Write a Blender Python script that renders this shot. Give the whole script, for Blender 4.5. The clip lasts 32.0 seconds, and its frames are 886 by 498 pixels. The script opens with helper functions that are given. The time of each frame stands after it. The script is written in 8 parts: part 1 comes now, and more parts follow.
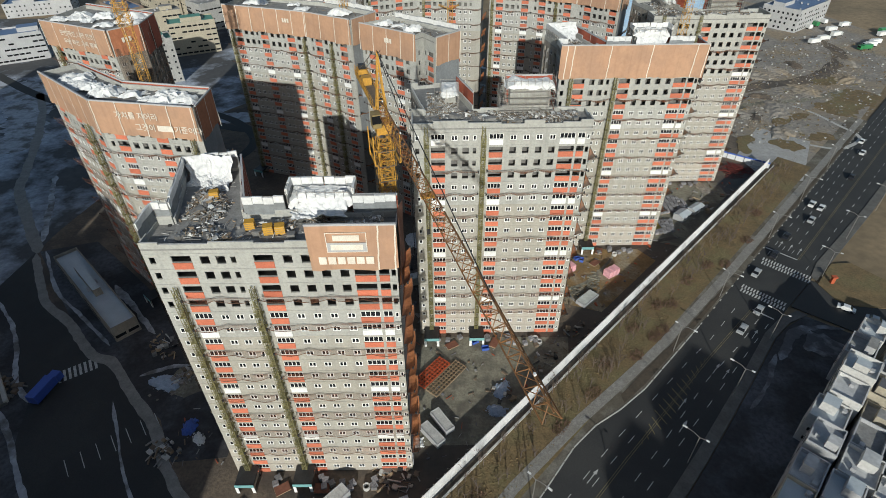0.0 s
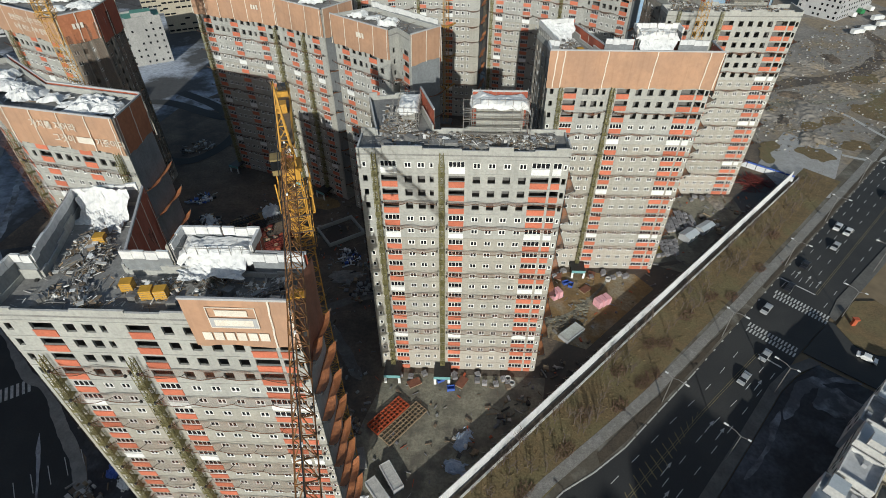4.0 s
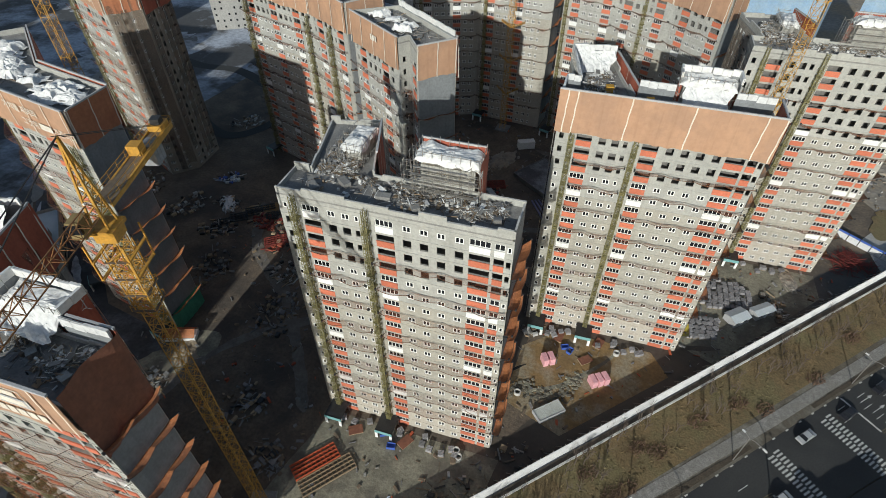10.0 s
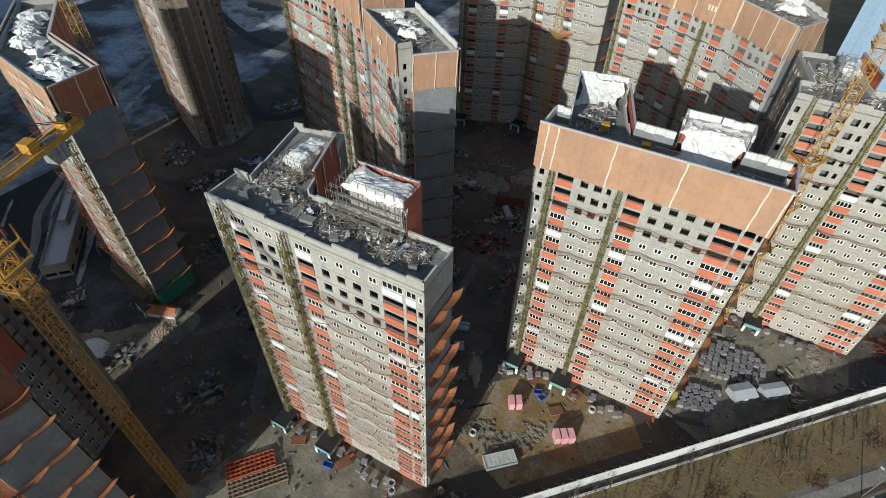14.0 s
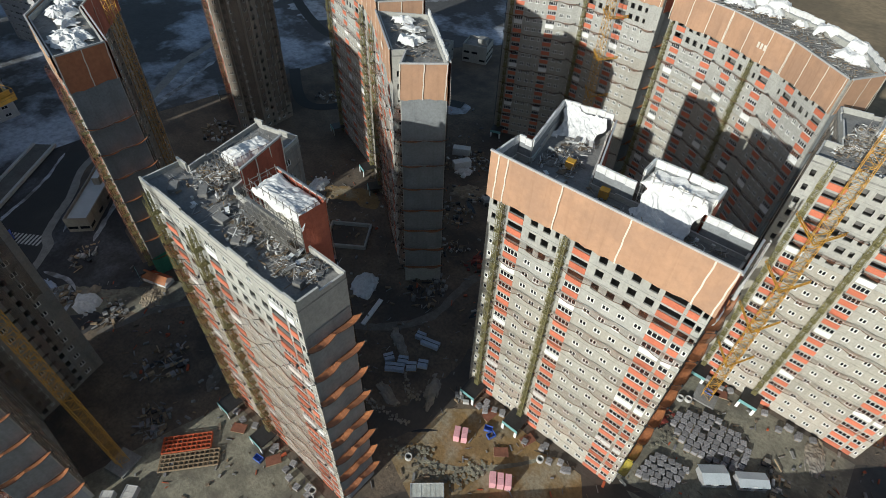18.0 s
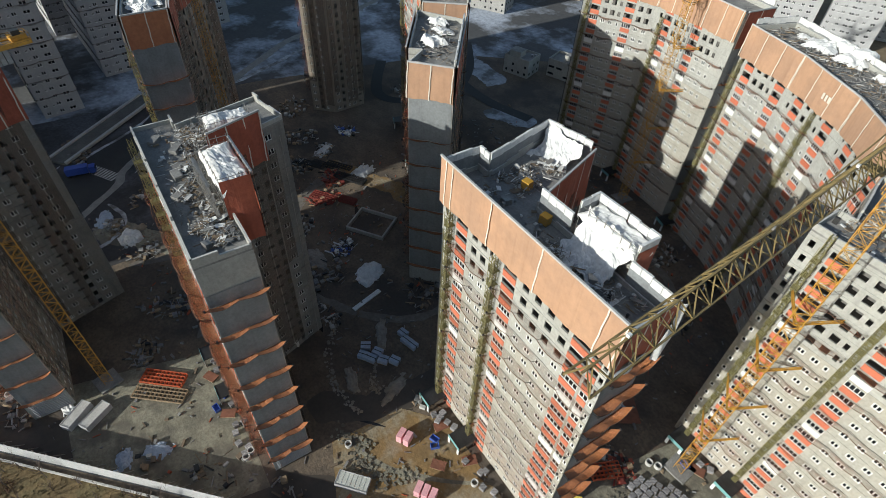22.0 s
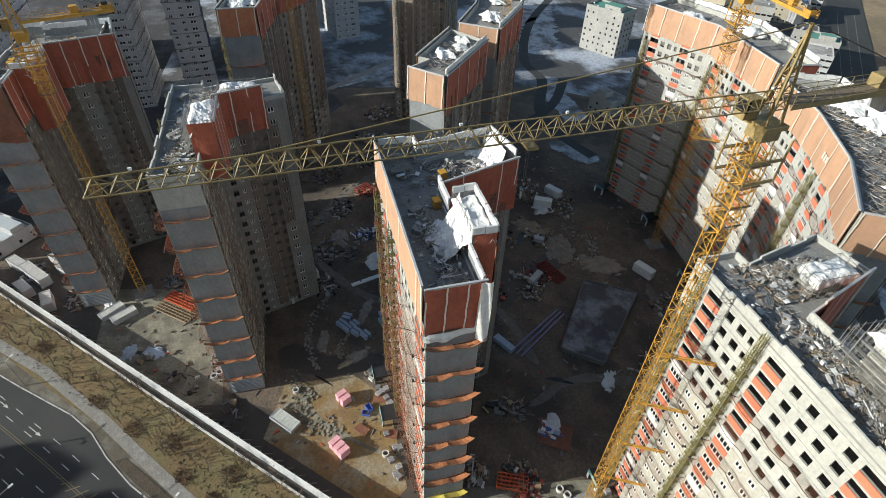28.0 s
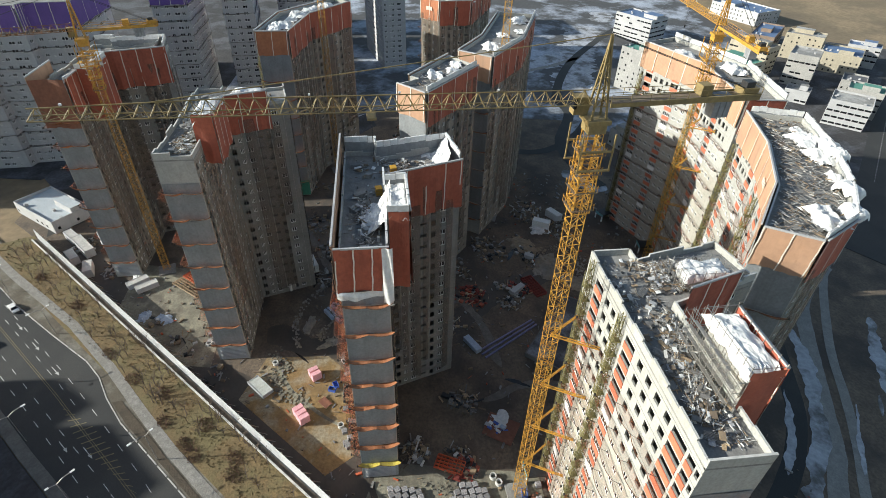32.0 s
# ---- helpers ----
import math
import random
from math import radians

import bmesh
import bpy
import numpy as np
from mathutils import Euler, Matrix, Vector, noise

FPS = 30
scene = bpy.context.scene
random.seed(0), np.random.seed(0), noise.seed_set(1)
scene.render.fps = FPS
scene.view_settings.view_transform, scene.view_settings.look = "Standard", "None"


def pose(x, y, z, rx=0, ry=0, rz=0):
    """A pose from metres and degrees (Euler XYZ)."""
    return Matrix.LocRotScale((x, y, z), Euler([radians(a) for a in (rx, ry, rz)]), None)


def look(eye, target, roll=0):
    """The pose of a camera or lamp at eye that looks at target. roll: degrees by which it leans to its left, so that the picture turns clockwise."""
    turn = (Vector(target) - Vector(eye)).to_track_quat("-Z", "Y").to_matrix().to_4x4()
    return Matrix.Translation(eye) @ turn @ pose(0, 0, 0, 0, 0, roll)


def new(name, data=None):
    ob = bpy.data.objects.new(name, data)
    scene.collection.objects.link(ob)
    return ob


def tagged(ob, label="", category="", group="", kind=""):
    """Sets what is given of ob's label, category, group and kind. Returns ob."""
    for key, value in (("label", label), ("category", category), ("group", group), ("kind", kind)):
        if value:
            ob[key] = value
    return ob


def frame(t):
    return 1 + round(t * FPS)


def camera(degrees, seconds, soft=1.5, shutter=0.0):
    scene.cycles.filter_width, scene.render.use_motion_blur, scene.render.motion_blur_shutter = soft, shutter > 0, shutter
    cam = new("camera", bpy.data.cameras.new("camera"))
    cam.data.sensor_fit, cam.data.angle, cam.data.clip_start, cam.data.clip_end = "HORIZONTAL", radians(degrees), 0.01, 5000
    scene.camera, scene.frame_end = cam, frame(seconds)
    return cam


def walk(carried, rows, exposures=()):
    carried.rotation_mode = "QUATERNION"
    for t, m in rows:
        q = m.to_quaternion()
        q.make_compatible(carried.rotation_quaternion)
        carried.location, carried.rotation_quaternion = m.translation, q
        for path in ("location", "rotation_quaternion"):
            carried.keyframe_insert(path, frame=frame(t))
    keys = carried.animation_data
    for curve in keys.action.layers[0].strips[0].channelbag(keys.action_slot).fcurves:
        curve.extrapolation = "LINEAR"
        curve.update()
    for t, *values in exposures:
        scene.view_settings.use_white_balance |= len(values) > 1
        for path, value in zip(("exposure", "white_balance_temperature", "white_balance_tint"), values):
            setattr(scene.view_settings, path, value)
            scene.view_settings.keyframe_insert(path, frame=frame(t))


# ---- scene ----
cam = camera(79.0, 32.0, soft=0.6)
METRES, EYE, TILT, LEAN, TURN = 195.0, 104.3, 0.0, 0.0, -0.3
ROWS = [
    (0.0, 0.0, 0.0, 0.0, -0.38, -37.6, 0.49),
    (0.5, 0.0056, 0.014, 0.0005, -0.28, -38.02, 0.47),
    (1.0, 0.0118, 0.0276, 0.0007, -0.16, -38.39, 0.46),
    (1.5, 0.019, 0.0408, 0.0007, -0.0, -38.68, 0.46),
    (2.0, 0.0268, 0.0535, 0.0008, 0.19, -39.07, 0.48),
    (2.5, 0.0353, 0.0658, 0.001, 0.52, -39.36, 0.44),
    (3.0, 0.0442, 0.0778, 0.0012, 1.13, -39.74, 0.35),
    (3.5, 0.0535, 0.0895, 0.0016, 1.75, -40.03, 0.24),
    (5.5, 0.0967, 0.1345, 0.0047, 6.13, -41.12, 0.32),
    (6.0, 0.1073, 0.145, 0.0051, 7.24, -41.35, 0.34),
    (6.5, 0.118, 0.1558, 0.0059, 8.39, -41.6, 0.31),
    (7.0, 0.1286, 0.1669, 0.007, 9.46, -41.78, 0.32),
    (7.5, 0.1391, 0.1777, 0.0078, 10.66, -42.04, 0.31),
    (8.0, 0.1492, 0.1891, 0.0087, 11.99, -42.33, 0.25),
    (8.5, 0.1596, 0.1999, 0.009, 13.4, -42.48, 0.2),
    (9.0, 0.1696, 0.2114, 0.0102, 15.07, -42.72, 0.09),
    (9.5, 0.1797, 0.2215, 0.0108, 16.41, -42.83, 0.01),
    (10.0, 0.1894, 0.2323, 0.0114, 17.58, -43.02, -0.05),
    (10.5, 0.1986, 0.2428, 0.012, 18.74, -43.21, -0.14),
    (11.0, 0.2081, 0.2535, 0.0126, 19.84, -43.49, -0.23),
    (11.5, 0.2177, 0.2644, 0.013, 21.12, -43.69, -0.35),
    (12.0, 0.2273, 0.2755, 0.0137, 22.61, -43.9, -0.47),
    (12.5, 0.2374, 0.2861, 0.014, 24.17, -43.92, -0.57),
    (13.0, 0.2473, 0.2972, 0.0146, 25.81, -44.07, -0.69),
    (13.5, 0.2576, 0.3077, 0.0148, 27.4, -44.11, -0.82),
    (14.0, 0.2678, 0.3187, 0.0156, 28.88, -44.16, -0.89),
    (14.5, 0.2781, 0.3295, 0.0161, 30.27, -44.22, -0.99),
    (16.5, 0.3172, 0.3737, 0.0162, 36.2, -44.27, -1.41),
    (17.0, 0.3272, 0.385, 0.0171, 37.78, -44.37, -1.51),
    (17.5, 0.3371, 0.3963, 0.0177, 39.5, -44.4, -1.64),
    (18.0, 0.3474, 0.4079, 0.0182, 41.05, -44.45, -1.7),
    (18.5, 0.358, 0.4197, 0.0183, 42.75, -44.51, -1.76),
    (19.0, 0.3686, 0.4315, 0.0185, 44.33, -44.41, -1.81),
    (19.5, 0.3799, 0.4431, 0.0186, 45.75, -44.41, -1.81),
    (20.0, 0.3907, 0.4551, 0.019, 47.3, -44.36, -1.87),
    (20.5, 0.4018, 0.4673, 0.0186, 49.33, -44.27, -1.91),
    (21.0, 0.4126, 0.4802, 0.0185, 51.59, -44.33, -1.98),
    (21.5, 0.4227, 0.493, 0.0181, 54.4, -44.3, -2.12),
    (22.0, 0.4338, 0.5051, 0.018, 56.97, -44.2, -2.23),
    (22.5, 0.445, 0.5175, 0.0176, 59.67, -44.1, -2.26),
    (23.0, 0.4566, 0.5294, 0.017, 61.62, -43.93, -2.22),
    (23.5, 0.468, 0.5411, 0.0162, 63.3, -43.64, -2.23),
    (24.0, 0.4795, 0.5527, 0.0162, 64.99, -43.43, -2.21),
    (24.5, 0.4911, 0.564, 0.0161, 66.33, -43.1, -2.16),
    (25.0, 0.503, 0.5755, 0.0166, 67.17, -42.82, -2.1),
    (25.5, 0.515, 0.587, 0.0169, 68.15, -42.5, -1.97),
    (27.5, 0.5595, 0.6329, 0.0206, 74.05, -41.39, -1.67),
    (28.0, 0.5716, 0.645, 0.0212, 75.54, -40.95, -1.59),
    (28.5, 0.5838, 0.6566, 0.0221, 76.89, -40.47, -1.58),
    (29.0, 0.5956, 0.6685, 0.0232, 77.95, -40.0, -1.56),
    (29.5, 0.6081, 0.6806, 0.0239, 78.57, -39.48, -1.49),
    (30.0, 0.6204, 0.6924, 0.0247, 79.25, -39.02, -1.47),
    (30.5, 0.6322, 0.704, 0.0253, 80.22, -38.55, -1.43),
    (31.0, 0.6438, 0.7159, 0.0258, 81.56, -38.13, -1.42),
    (31.5, 0.6556, 0.7278, 0.0263, 82.84, -37.65, -1.38),
    (32.0, 0.6665, 0.7403, 0.0272, 83.78, -37.27, -1.31),
]
walk(cam, [(t, pose(0, 0, EYE, TILT, LEAN, TURN) @ pose(METRES * x, METRES * y, METRES * z, 90 + pitch, roll, yaw)) for t, x, y, z, yaw, pitch, roll in ROWS],
     exposures=[(t, e, 6500 + max(0.0, t - 18) * 16, 4) for t, e in ((0.0, 0.05), (3.0, 0.03), (6.0, 0.03), (9.0, 0.05), (14.0, 0.14), (17.0, 0.22), (20.0, 0.3), (23.0, 0.48), (25.5, 0.61), (28.0, 0.77), (30.0, 0.84), (31.0, 0.91), (32.0, 0.99))])

# ---- world and sun ----
world = bpy.data.worlds.new("sky")
scene.world = world
world.use_nodes = True
wn = world.node_tree
sky = wn.nodes.new("ShaderNodeTexSky")
sky.sky_type = "NISHITA"
sky.sun_disc = False
SUN_TO = Vector((-0.03, -1.0, 0.365)).normalized()
sky.sun_elevation = math.asin(SUN_TO.z)
sky.sun_rotation = math.atan2(SUN_TO.x, SUN_TO.y)
wn.links.new(sky.outputs[0], wn.nodes["Background"].inputs[0])
wn.nodes["Background"].inputs[1].default_value = 0.091
sun = new("sun", bpy.data.lights.new("sun", "SUN"))
sun.data.energy = 4.0
sun.data.angle = radians(0.5)
sun.data.color = (1.0, 0.98, 0.93)
sun.matrix_world = look(SUN_TO * 300, (0, 0, 0))


# ---- materials ----
def mat(name, a, b=None, scale=0.3, rough=0.85, metal=0.0, bump=0.0, fine=6.0, streak=0.0, vary=0.0, c=None, cscale=0.04, alpha=1.0, stretch=(1, 1, 1), grain=0.42):
    """Two-scale noise between the colours a and b, a large patchy colour c, vertical streaks, and a change from object to object."""
    m = bpy.data.materials.new(name)
    m.use_nodes = True
    nt = m.node_tree
    nd, ln = nt.nodes, nt.links
    p = nd["Principled BSDF"]
    p.inputs["Roughness"].default_value = rough
    p.inputs["Metallic"].default_value = metal
    b = b or tuple(v * 0.75 for v in a)
    geo = nd.new("ShaderNodeNewGeometry")
    mp = nd.new("ShaderNodeMapping")
    mp.inputs["Scale"].default_value = stretch
    ln.new(geo.outputs["Position"], mp.inputs["Vector"])

    def noise_node(s, detail=4.0, src=mp.outputs[0]):
        n = nd.new("ShaderNodeTexNoise")
        n.inputs["Scale"].default_value = s
        n.inputs["Detail"].default_value = detail
        n.inputs["Roughness"].default_value = 0.62
        ln.new(src, n.inputs["Vector"])
        return n.outputs["Fac"]

    def ramp(f, lo, hi):
        r = nd.new("ShaderNodeMapRange")
        r.inputs["From Min"].default_value, r.inputs["From Max"].default_value = lo, hi
        ln.new(f, r.inputs["Value"])
        return r.outputs[0]

    def mix(f, x, y):
        n = nd.new("ShaderNodeMix")
        n.data_type = "RGBA"
        if isinstance(f, float):
            n.inputs[0].default_value = f
        else:
            ln.new(f, n.inputs[0])
        for k, v in ((6, x), (7, y)):
            if isinstance(v, tuple):
                n.inputs[k].default_value = (*v, 1)
            else:
                ln.new(v, n.inputs[k])
        return n.outputs[2]

    def mul(x, k):
        n = nd.new("ShaderNodeMath")
        n.operation = "MULTIPLY"
        n.inputs[1].default_value = k
        ln.new(x, n.inputs[0])
        return n.outputs[0]

    col = mix(ramp(noise_node(scale, 5.0), 0.3, 0.7), a, b)
    if c:
        col = mix(ramp(noise_node(cscale, 6.0), 0.47, 0.6), col, c)
    f2 = noise_node(fine, 3.0)
    col = mix(mul(ramp(f2, 0.38, 0.7), grain), col, tuple(v * 0.6 for v in b))
    if streak:
        mp2 = nd.new("ShaderNodeMapping")
        mp2.inputs["Scale"].default_value = (0.9, 0.9, 0.05)
        ln.new(geo.outputs["Position"], mp2.inputs["Vector"])
        col = mix(mul(ramp(noise_node(1.0, 4.0, mp2.outputs[0]), 0.5, 0.75), streak), col, tuple(v * 0.45 for v in a))
    if vary:
        oi = nd.new("ShaderNodeObjectInfo")
        hsv = nd.new("ShaderNodeHueSaturation")
        r = nd.new("ShaderNodeMapRange")
        r.inputs["To Min"].default_value, r.inputs["To Max"].default_value = 1 - vary, 1 + vary
        ln.new(oi.outputs["Random"], r.inputs["Value"])
        ln.new(r.outputs[0], hsv.inputs["Value"])
        ln.new(col, hsv.inputs["Color"])
        col = hsv.outputs["Color"]
    ln.new(col, p.inputs["Base Color"])
    if bump:
        bp = nd.new("ShaderNodeBump")
        bp.inputs["Strength"].default_value = bump
        bp.inputs["Distance"].default_value = 0.15
        ln.new(f2, bp.inputs["Height"])
        ln.new(bp.outputs[0], p.inputs["Normal"])
    if alpha < 1:
        p.inputs["Alpha"].default_value = alpha
    return m


CONCRETE = mat("grey_concrete", (0.42, 0.417, 0.39), (0.33, 0.328, 0.307), 0.22, 0.9, fine=2.5, streak=0.3, bump=0.15)
BEIGE = mat("beige_paint", (0.455, 0.415, 0.36), (0.39, 0.355, 0.31), 0.3, 0.85, fine=3.0, streak=0.25)
MIDWALL = mat("warm_grey_render", (0.405, 0.383, 0.335), (0.32, 0.303, 0.265), 0.18, 0.9, fine=2.5, streak=0.35, bump=0.15, c=(0.37, 0.36, 0.325), cscale=0.05)
# Raw concrete of rear and wing walls, with their shade put into the colour.
REARCON = mat("raw_concrete_darkened_for_shade", (0.36, 0.325, 0.28), (0.22, 0.195, 0.165), 0.25, 0.95, fine=2.5, streak=0.7, bump=0.15)
WINGCON = mat("raw_grey_concrete_with_shade", (0.29, 0.285, 0.275), (0.185, 0.18, 0.172), 0.2, 0.95, fine=2.5, streak=0.6, bump=0.15, c=(0.27, 0.245, 0.215), cscale=0.09)
ROOFCON = mat("roof_concrete", (0.30, 0.295, 0.285), (0.17, 0.165, 0.16), 0.35, 0.95, fine=3.0, bump=0.3)
PALECON = mat("pale_parapet_concrete", (0.60, 0.585, 0.56), (0.47, 0.46, 0.44), 0.5, 0.9, fine=3.0, streak=0.3)
ORANGE = mat("orange_red_paint", (0.58, 0.175, 0.10), (0.49, 0.14, 0.08), 0.4, 0.7, fine=3.0, vary=0.14)
WHITEP = mat("white_paint", (0.80, 0.80, 0.79), (0.71, 0.71, 0.70), 0.6, 0.6, fine=3.0, vary=0.05)
GLASS = mat("dark_window_glass", (0.018, 0.02, 0.024), (0.012, 0.013, 0.015), 0.5, 0.25, fine=3.0, vary=0.3)
GLASS.node_tree.nodes["Principled BSDF"].inputs["Specular IOR Level"].default_value = 0.22
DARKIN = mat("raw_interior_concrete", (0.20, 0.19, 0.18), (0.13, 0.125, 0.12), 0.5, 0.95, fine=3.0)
TARP = mat("orange_tarpaulin", (0.46, 0.275, 0.175), (0.40, 0.235, 0.15), 0.2, 0.8, fine=1.2, streak=0.3, bump=0.35, c=(0.37, 0.225, 0.15), cscale=0.14, grain=0.22)
TARPORANGE = mat("bright_orange_tarpaulin", (0.47, 0.185, 0.09), (0.38, 0.14, 0.07), 0.3, 0.8, fine=1.5, streak=0.3, bump=0.5)
TARPRED = mat("rust_red_tarpaulin", (0.40, 0.105, 0.06), (0.30, 0.075, 0.045), 0.3, 0.75, fine=1.5, streak=0.4, bump=0.5)
TARPBROWN = mat("brown_mesh_sheet", (0.25, 0.10, 0.06), (0.17, 0.07, 0.045), 0.4, 0.8, fine=1.5, streak=0.5, bump=0.5)
WHITETARP = mat("white_tarpaulin", (0.72, 0.72, 0.715), (0.60, 0.60, 0.605), 0.6, 0.55, fine=1.6, bump=0.6)
SEAM = mat("white_seam_cloth", (0.76, 0.71, 0.63), (0.60, 0.54, 0.46), 0.5, 0.8)
NET = mat("brown_safety_net", (0.43, 0.165, 0.08), (0.27, 0.10, 0.055), 0.7, 0.9, fine=5.0, alpha=0.32)
HANGNET = mat("hung_brown_mesh", (0.27, 0.20, 0.15), (0.19, 0.14, 0.105), 0.4, 0.95, fine=2.0, streak=0.6, alpha=0.26)
NETYELLOW = mat("yellow_safety_net", (0.62, 0.50, 0.08), (0.46, 0.37, 0.07), 0.5, 0.85, fine=4.0, alpha=0.9)
NETORANGE = mat("orange_safety_net", (0.50, 0.19, 0.07), (0.32, 0.115, 0.05), 0.5, 0.85, fine=4.0, alpha=0.8)
NETROPE = mat("brown_net_rope", (0.17, 0.085, 0.05), (0.11, 0.06, 0.04), 0.7, 0.9)
GREYNET = mat("grey_dust_net", (0.25, 0.265, 0.275), (0.19, 0.20, 0.21), 0.3, 0.85, fine=2.0, streak=0.4)
STEEL = mat("galvanised_scaffold_tube", (0.42, 0.41, 0.39), (0.28, 0.26, 0.24), 1.0, 0.5, 0.6)
HOIST = mat("olive_yellow_hoist_steel", (0.30, 0.27, 0.115), (0.16, 0.15, 0.08), 0.7, 0.7, 0.2, vary=0.1)
CRANE = mat("crane_yellow_paint", (0.60, 0.32, 0.045), (0.40, 0.205, 0.035), 0.9, 0.55, fine=3.0, grain=0.5)
CRANEOLD = mat("weathered_crane_yellow", (0.29, 0.21, 0.085), (0.17, 0.13, 0.06), 0.6, 0.6, fine=2.0)
DARKSTEEL = mat("dark_steel", (0.06, 0.06, 0.065), (0.04, 0.04, 0.04), 0.6, 0.5, 0.5)
DIRT = mat("site_dirt", (0.205, 0.155, 0.11), (0.10, 0.08, 0.064), 0.16, 0.98, fine=1.3, bump=0.9, c=(0.075, 0.063, 0.055), cscale=0.055, grain=0.6)
CLAY = mat("ochre_clay", (0.30, 0.19, 0.08), (0.19, 0.125, 0.06), 0.2, 0.98, fine=1.4, bump=0.6, c=(0.30, 0.255, 0.18), cscale=0.13, grain=0.55)
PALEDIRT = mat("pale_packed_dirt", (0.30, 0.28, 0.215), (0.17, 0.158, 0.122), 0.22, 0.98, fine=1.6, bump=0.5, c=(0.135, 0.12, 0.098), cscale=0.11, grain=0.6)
GRASSM = mat("dry_winter_grass", (0.225, 0.155, 0.075), (0.125, 0.092, 0.048), 0.3, 1.0, fine=2.2, bump=0.9, c=(0.175, 0.145, 0.07), cscale=0.075, grain=0.55)
ASPHALT = mat("asphalt", (0.035, 0.036, 0.037), (0.026, 0.027, 0.028), 0.1, 0.85, fine=3.0, c=(0.044, 0.044, 0.043), cscale=0.05)
PAVE = mat("pale_paving", (0.30, 0.29, 0.27), (0.20, 0.19, 0.18), 0.4, 0.9, fine=2.5)
KERBM = mat("granite_kerb", (0.5, 0.49, 0.47), (0.4, 0.39, 0.37), 0.7, 0.85)
LINE = mat("worn_road_paint", (0.66, 0.66, 0.64), (0.34, 0.34, 0.33), 0.9, 0.7)
YLINE = mat("yellow_road_paint", (0.24, 0.19, 0.08), (0.085, 0.075, 0.05), 0.9, 0.7)
SNOW = mat("patchy_snow", (0.085, 0.085, 0.088), (0.055, 0.055, 0.058), 0.06, 0.85, fine=0.5, c=(0.42, 0.46, 0.54), cscale=0.03)
FIELD = mat("brown_field", (0.22, 0.165, 0.10), (0.15, 0.115, 0.075), 0.02, 1.0, fine=0.3, c=(0.29, 0.215, 0.13), cscale=0.012)
RUBBLE = mat("grey_rubble_ground", (0.33, 0.30, 0.265), (0.20, 0.18, 0.16), 0.08, 1.0, fine=0.6, bump=0.7, c=(0.30, 0.235, 0.16), cscale=0.035, grain=0.6)
FENCEM = mat("white_hoarding_panel", (0.72, 0.72, 0.725), (0.64, 0.64, 0.655), 0.3, 0.55, fine=2.0)
PINK = mat("pink_insulation_board", (0.78, 0.42, 0.46), (0.72, 0.36, 0.40), 0.8, 0.7, vary=0.08)
STONE = mat("grey_paving_stone", (0.29, 0.28, 0.29), (0.20, 0.195, 0.205), 1.0, 0.9, vary=0.3)
TIMBER = mat("formwork_timber", (0.40, 0.30, 0.19), (0.28, 0.20, 0.13), 1.2, 0.9, vary=0.3)
COUNTER = mat("stained_grey_counterweight", (0.30, 0.31, 0.33), (0.20, 0.205, 0.22), 0.6, 0.9, fine=2.0, streak=0.4)
RUSTYELLOW = mat("rusty_brown_yellow_paint", (0.27, 0.12, 0.038), (0.16, 0.08, 0.035), 0.6, 0.6, fine=2.0)
# Darker copy of the painted steel, for frames and bars lying in shade.
CRIMSON = mat("red_steel_darkened_for_shade", (0.23, 0.038, 0.028), (0.15, 0.028, 0.022), 0.8, 0.7, vary=0.2)
TRACKBROWN = mat("weathered_brown_board", (0.21, 0.155, 0.105), (0.13, 0.10, 0.075), 1.2, 0.9)
REBAR = mat("orange_painted_steel", (0.62, 0.13, 0.05), (0.42, 0.09, 0.04), 0.8, 0.7, vary=0.2)
BLUEP = mat("blue_sheet", (0.06, 0.13, 0.48), (0.05, 0.10, 0.36), 0.7, 0.6)
GREENR = mat("green_roof_coating", (0.11, 0.30, 0.24), (0.09, 0.24, 0.19), 0.3, 0.8)
BLUEROOF = mat("slate_blue_roof", (0.13, 0.20, 0.34), (0.10, 0.16, 0.28), 0.2, 0.6)
PURPLE = mat("purple_tarpaulin", (0.16, 0.09, 0.33), (0.12, 0.07, 0.26), 0.2, 0.8, streak=0.2)
GREYWALL = mat("pale_grey_wall", (0.46, 0.46, 0.47), (0.37, 0.37, 0.38), 0.2, 0.9, streak=0.25)
TREEM = mat("bare_branches", (0.14, 0.105, 0.085), (0.10, 0.075, 0.06), 1.0, 0.95)
RUBBER = mat("black_rubber", (0.02, 0.02, 0.02), (0.015, 0.015, 0.015), 1.0, 0.8)
TEAL = mat("teal_panel", (0.20, 0.42, 0.43), (0.15, 0.33, 0.34), 0.7, 0.6)
CARPAINT = {k: mat(k + "_car_paint", v, tuple(x * 0.9 for x in v), 0.5, 0.3, 0.1) for k, v in
            {"white": (0.78, 0.78, 0.78), "silver": (0.45, 0.46, 0.47), "black": (0.03, 0.03, 0.035), "blue": (0.05, 0.10, 0.42), "green": (0.05, 0.26, 0.10)}.items()}


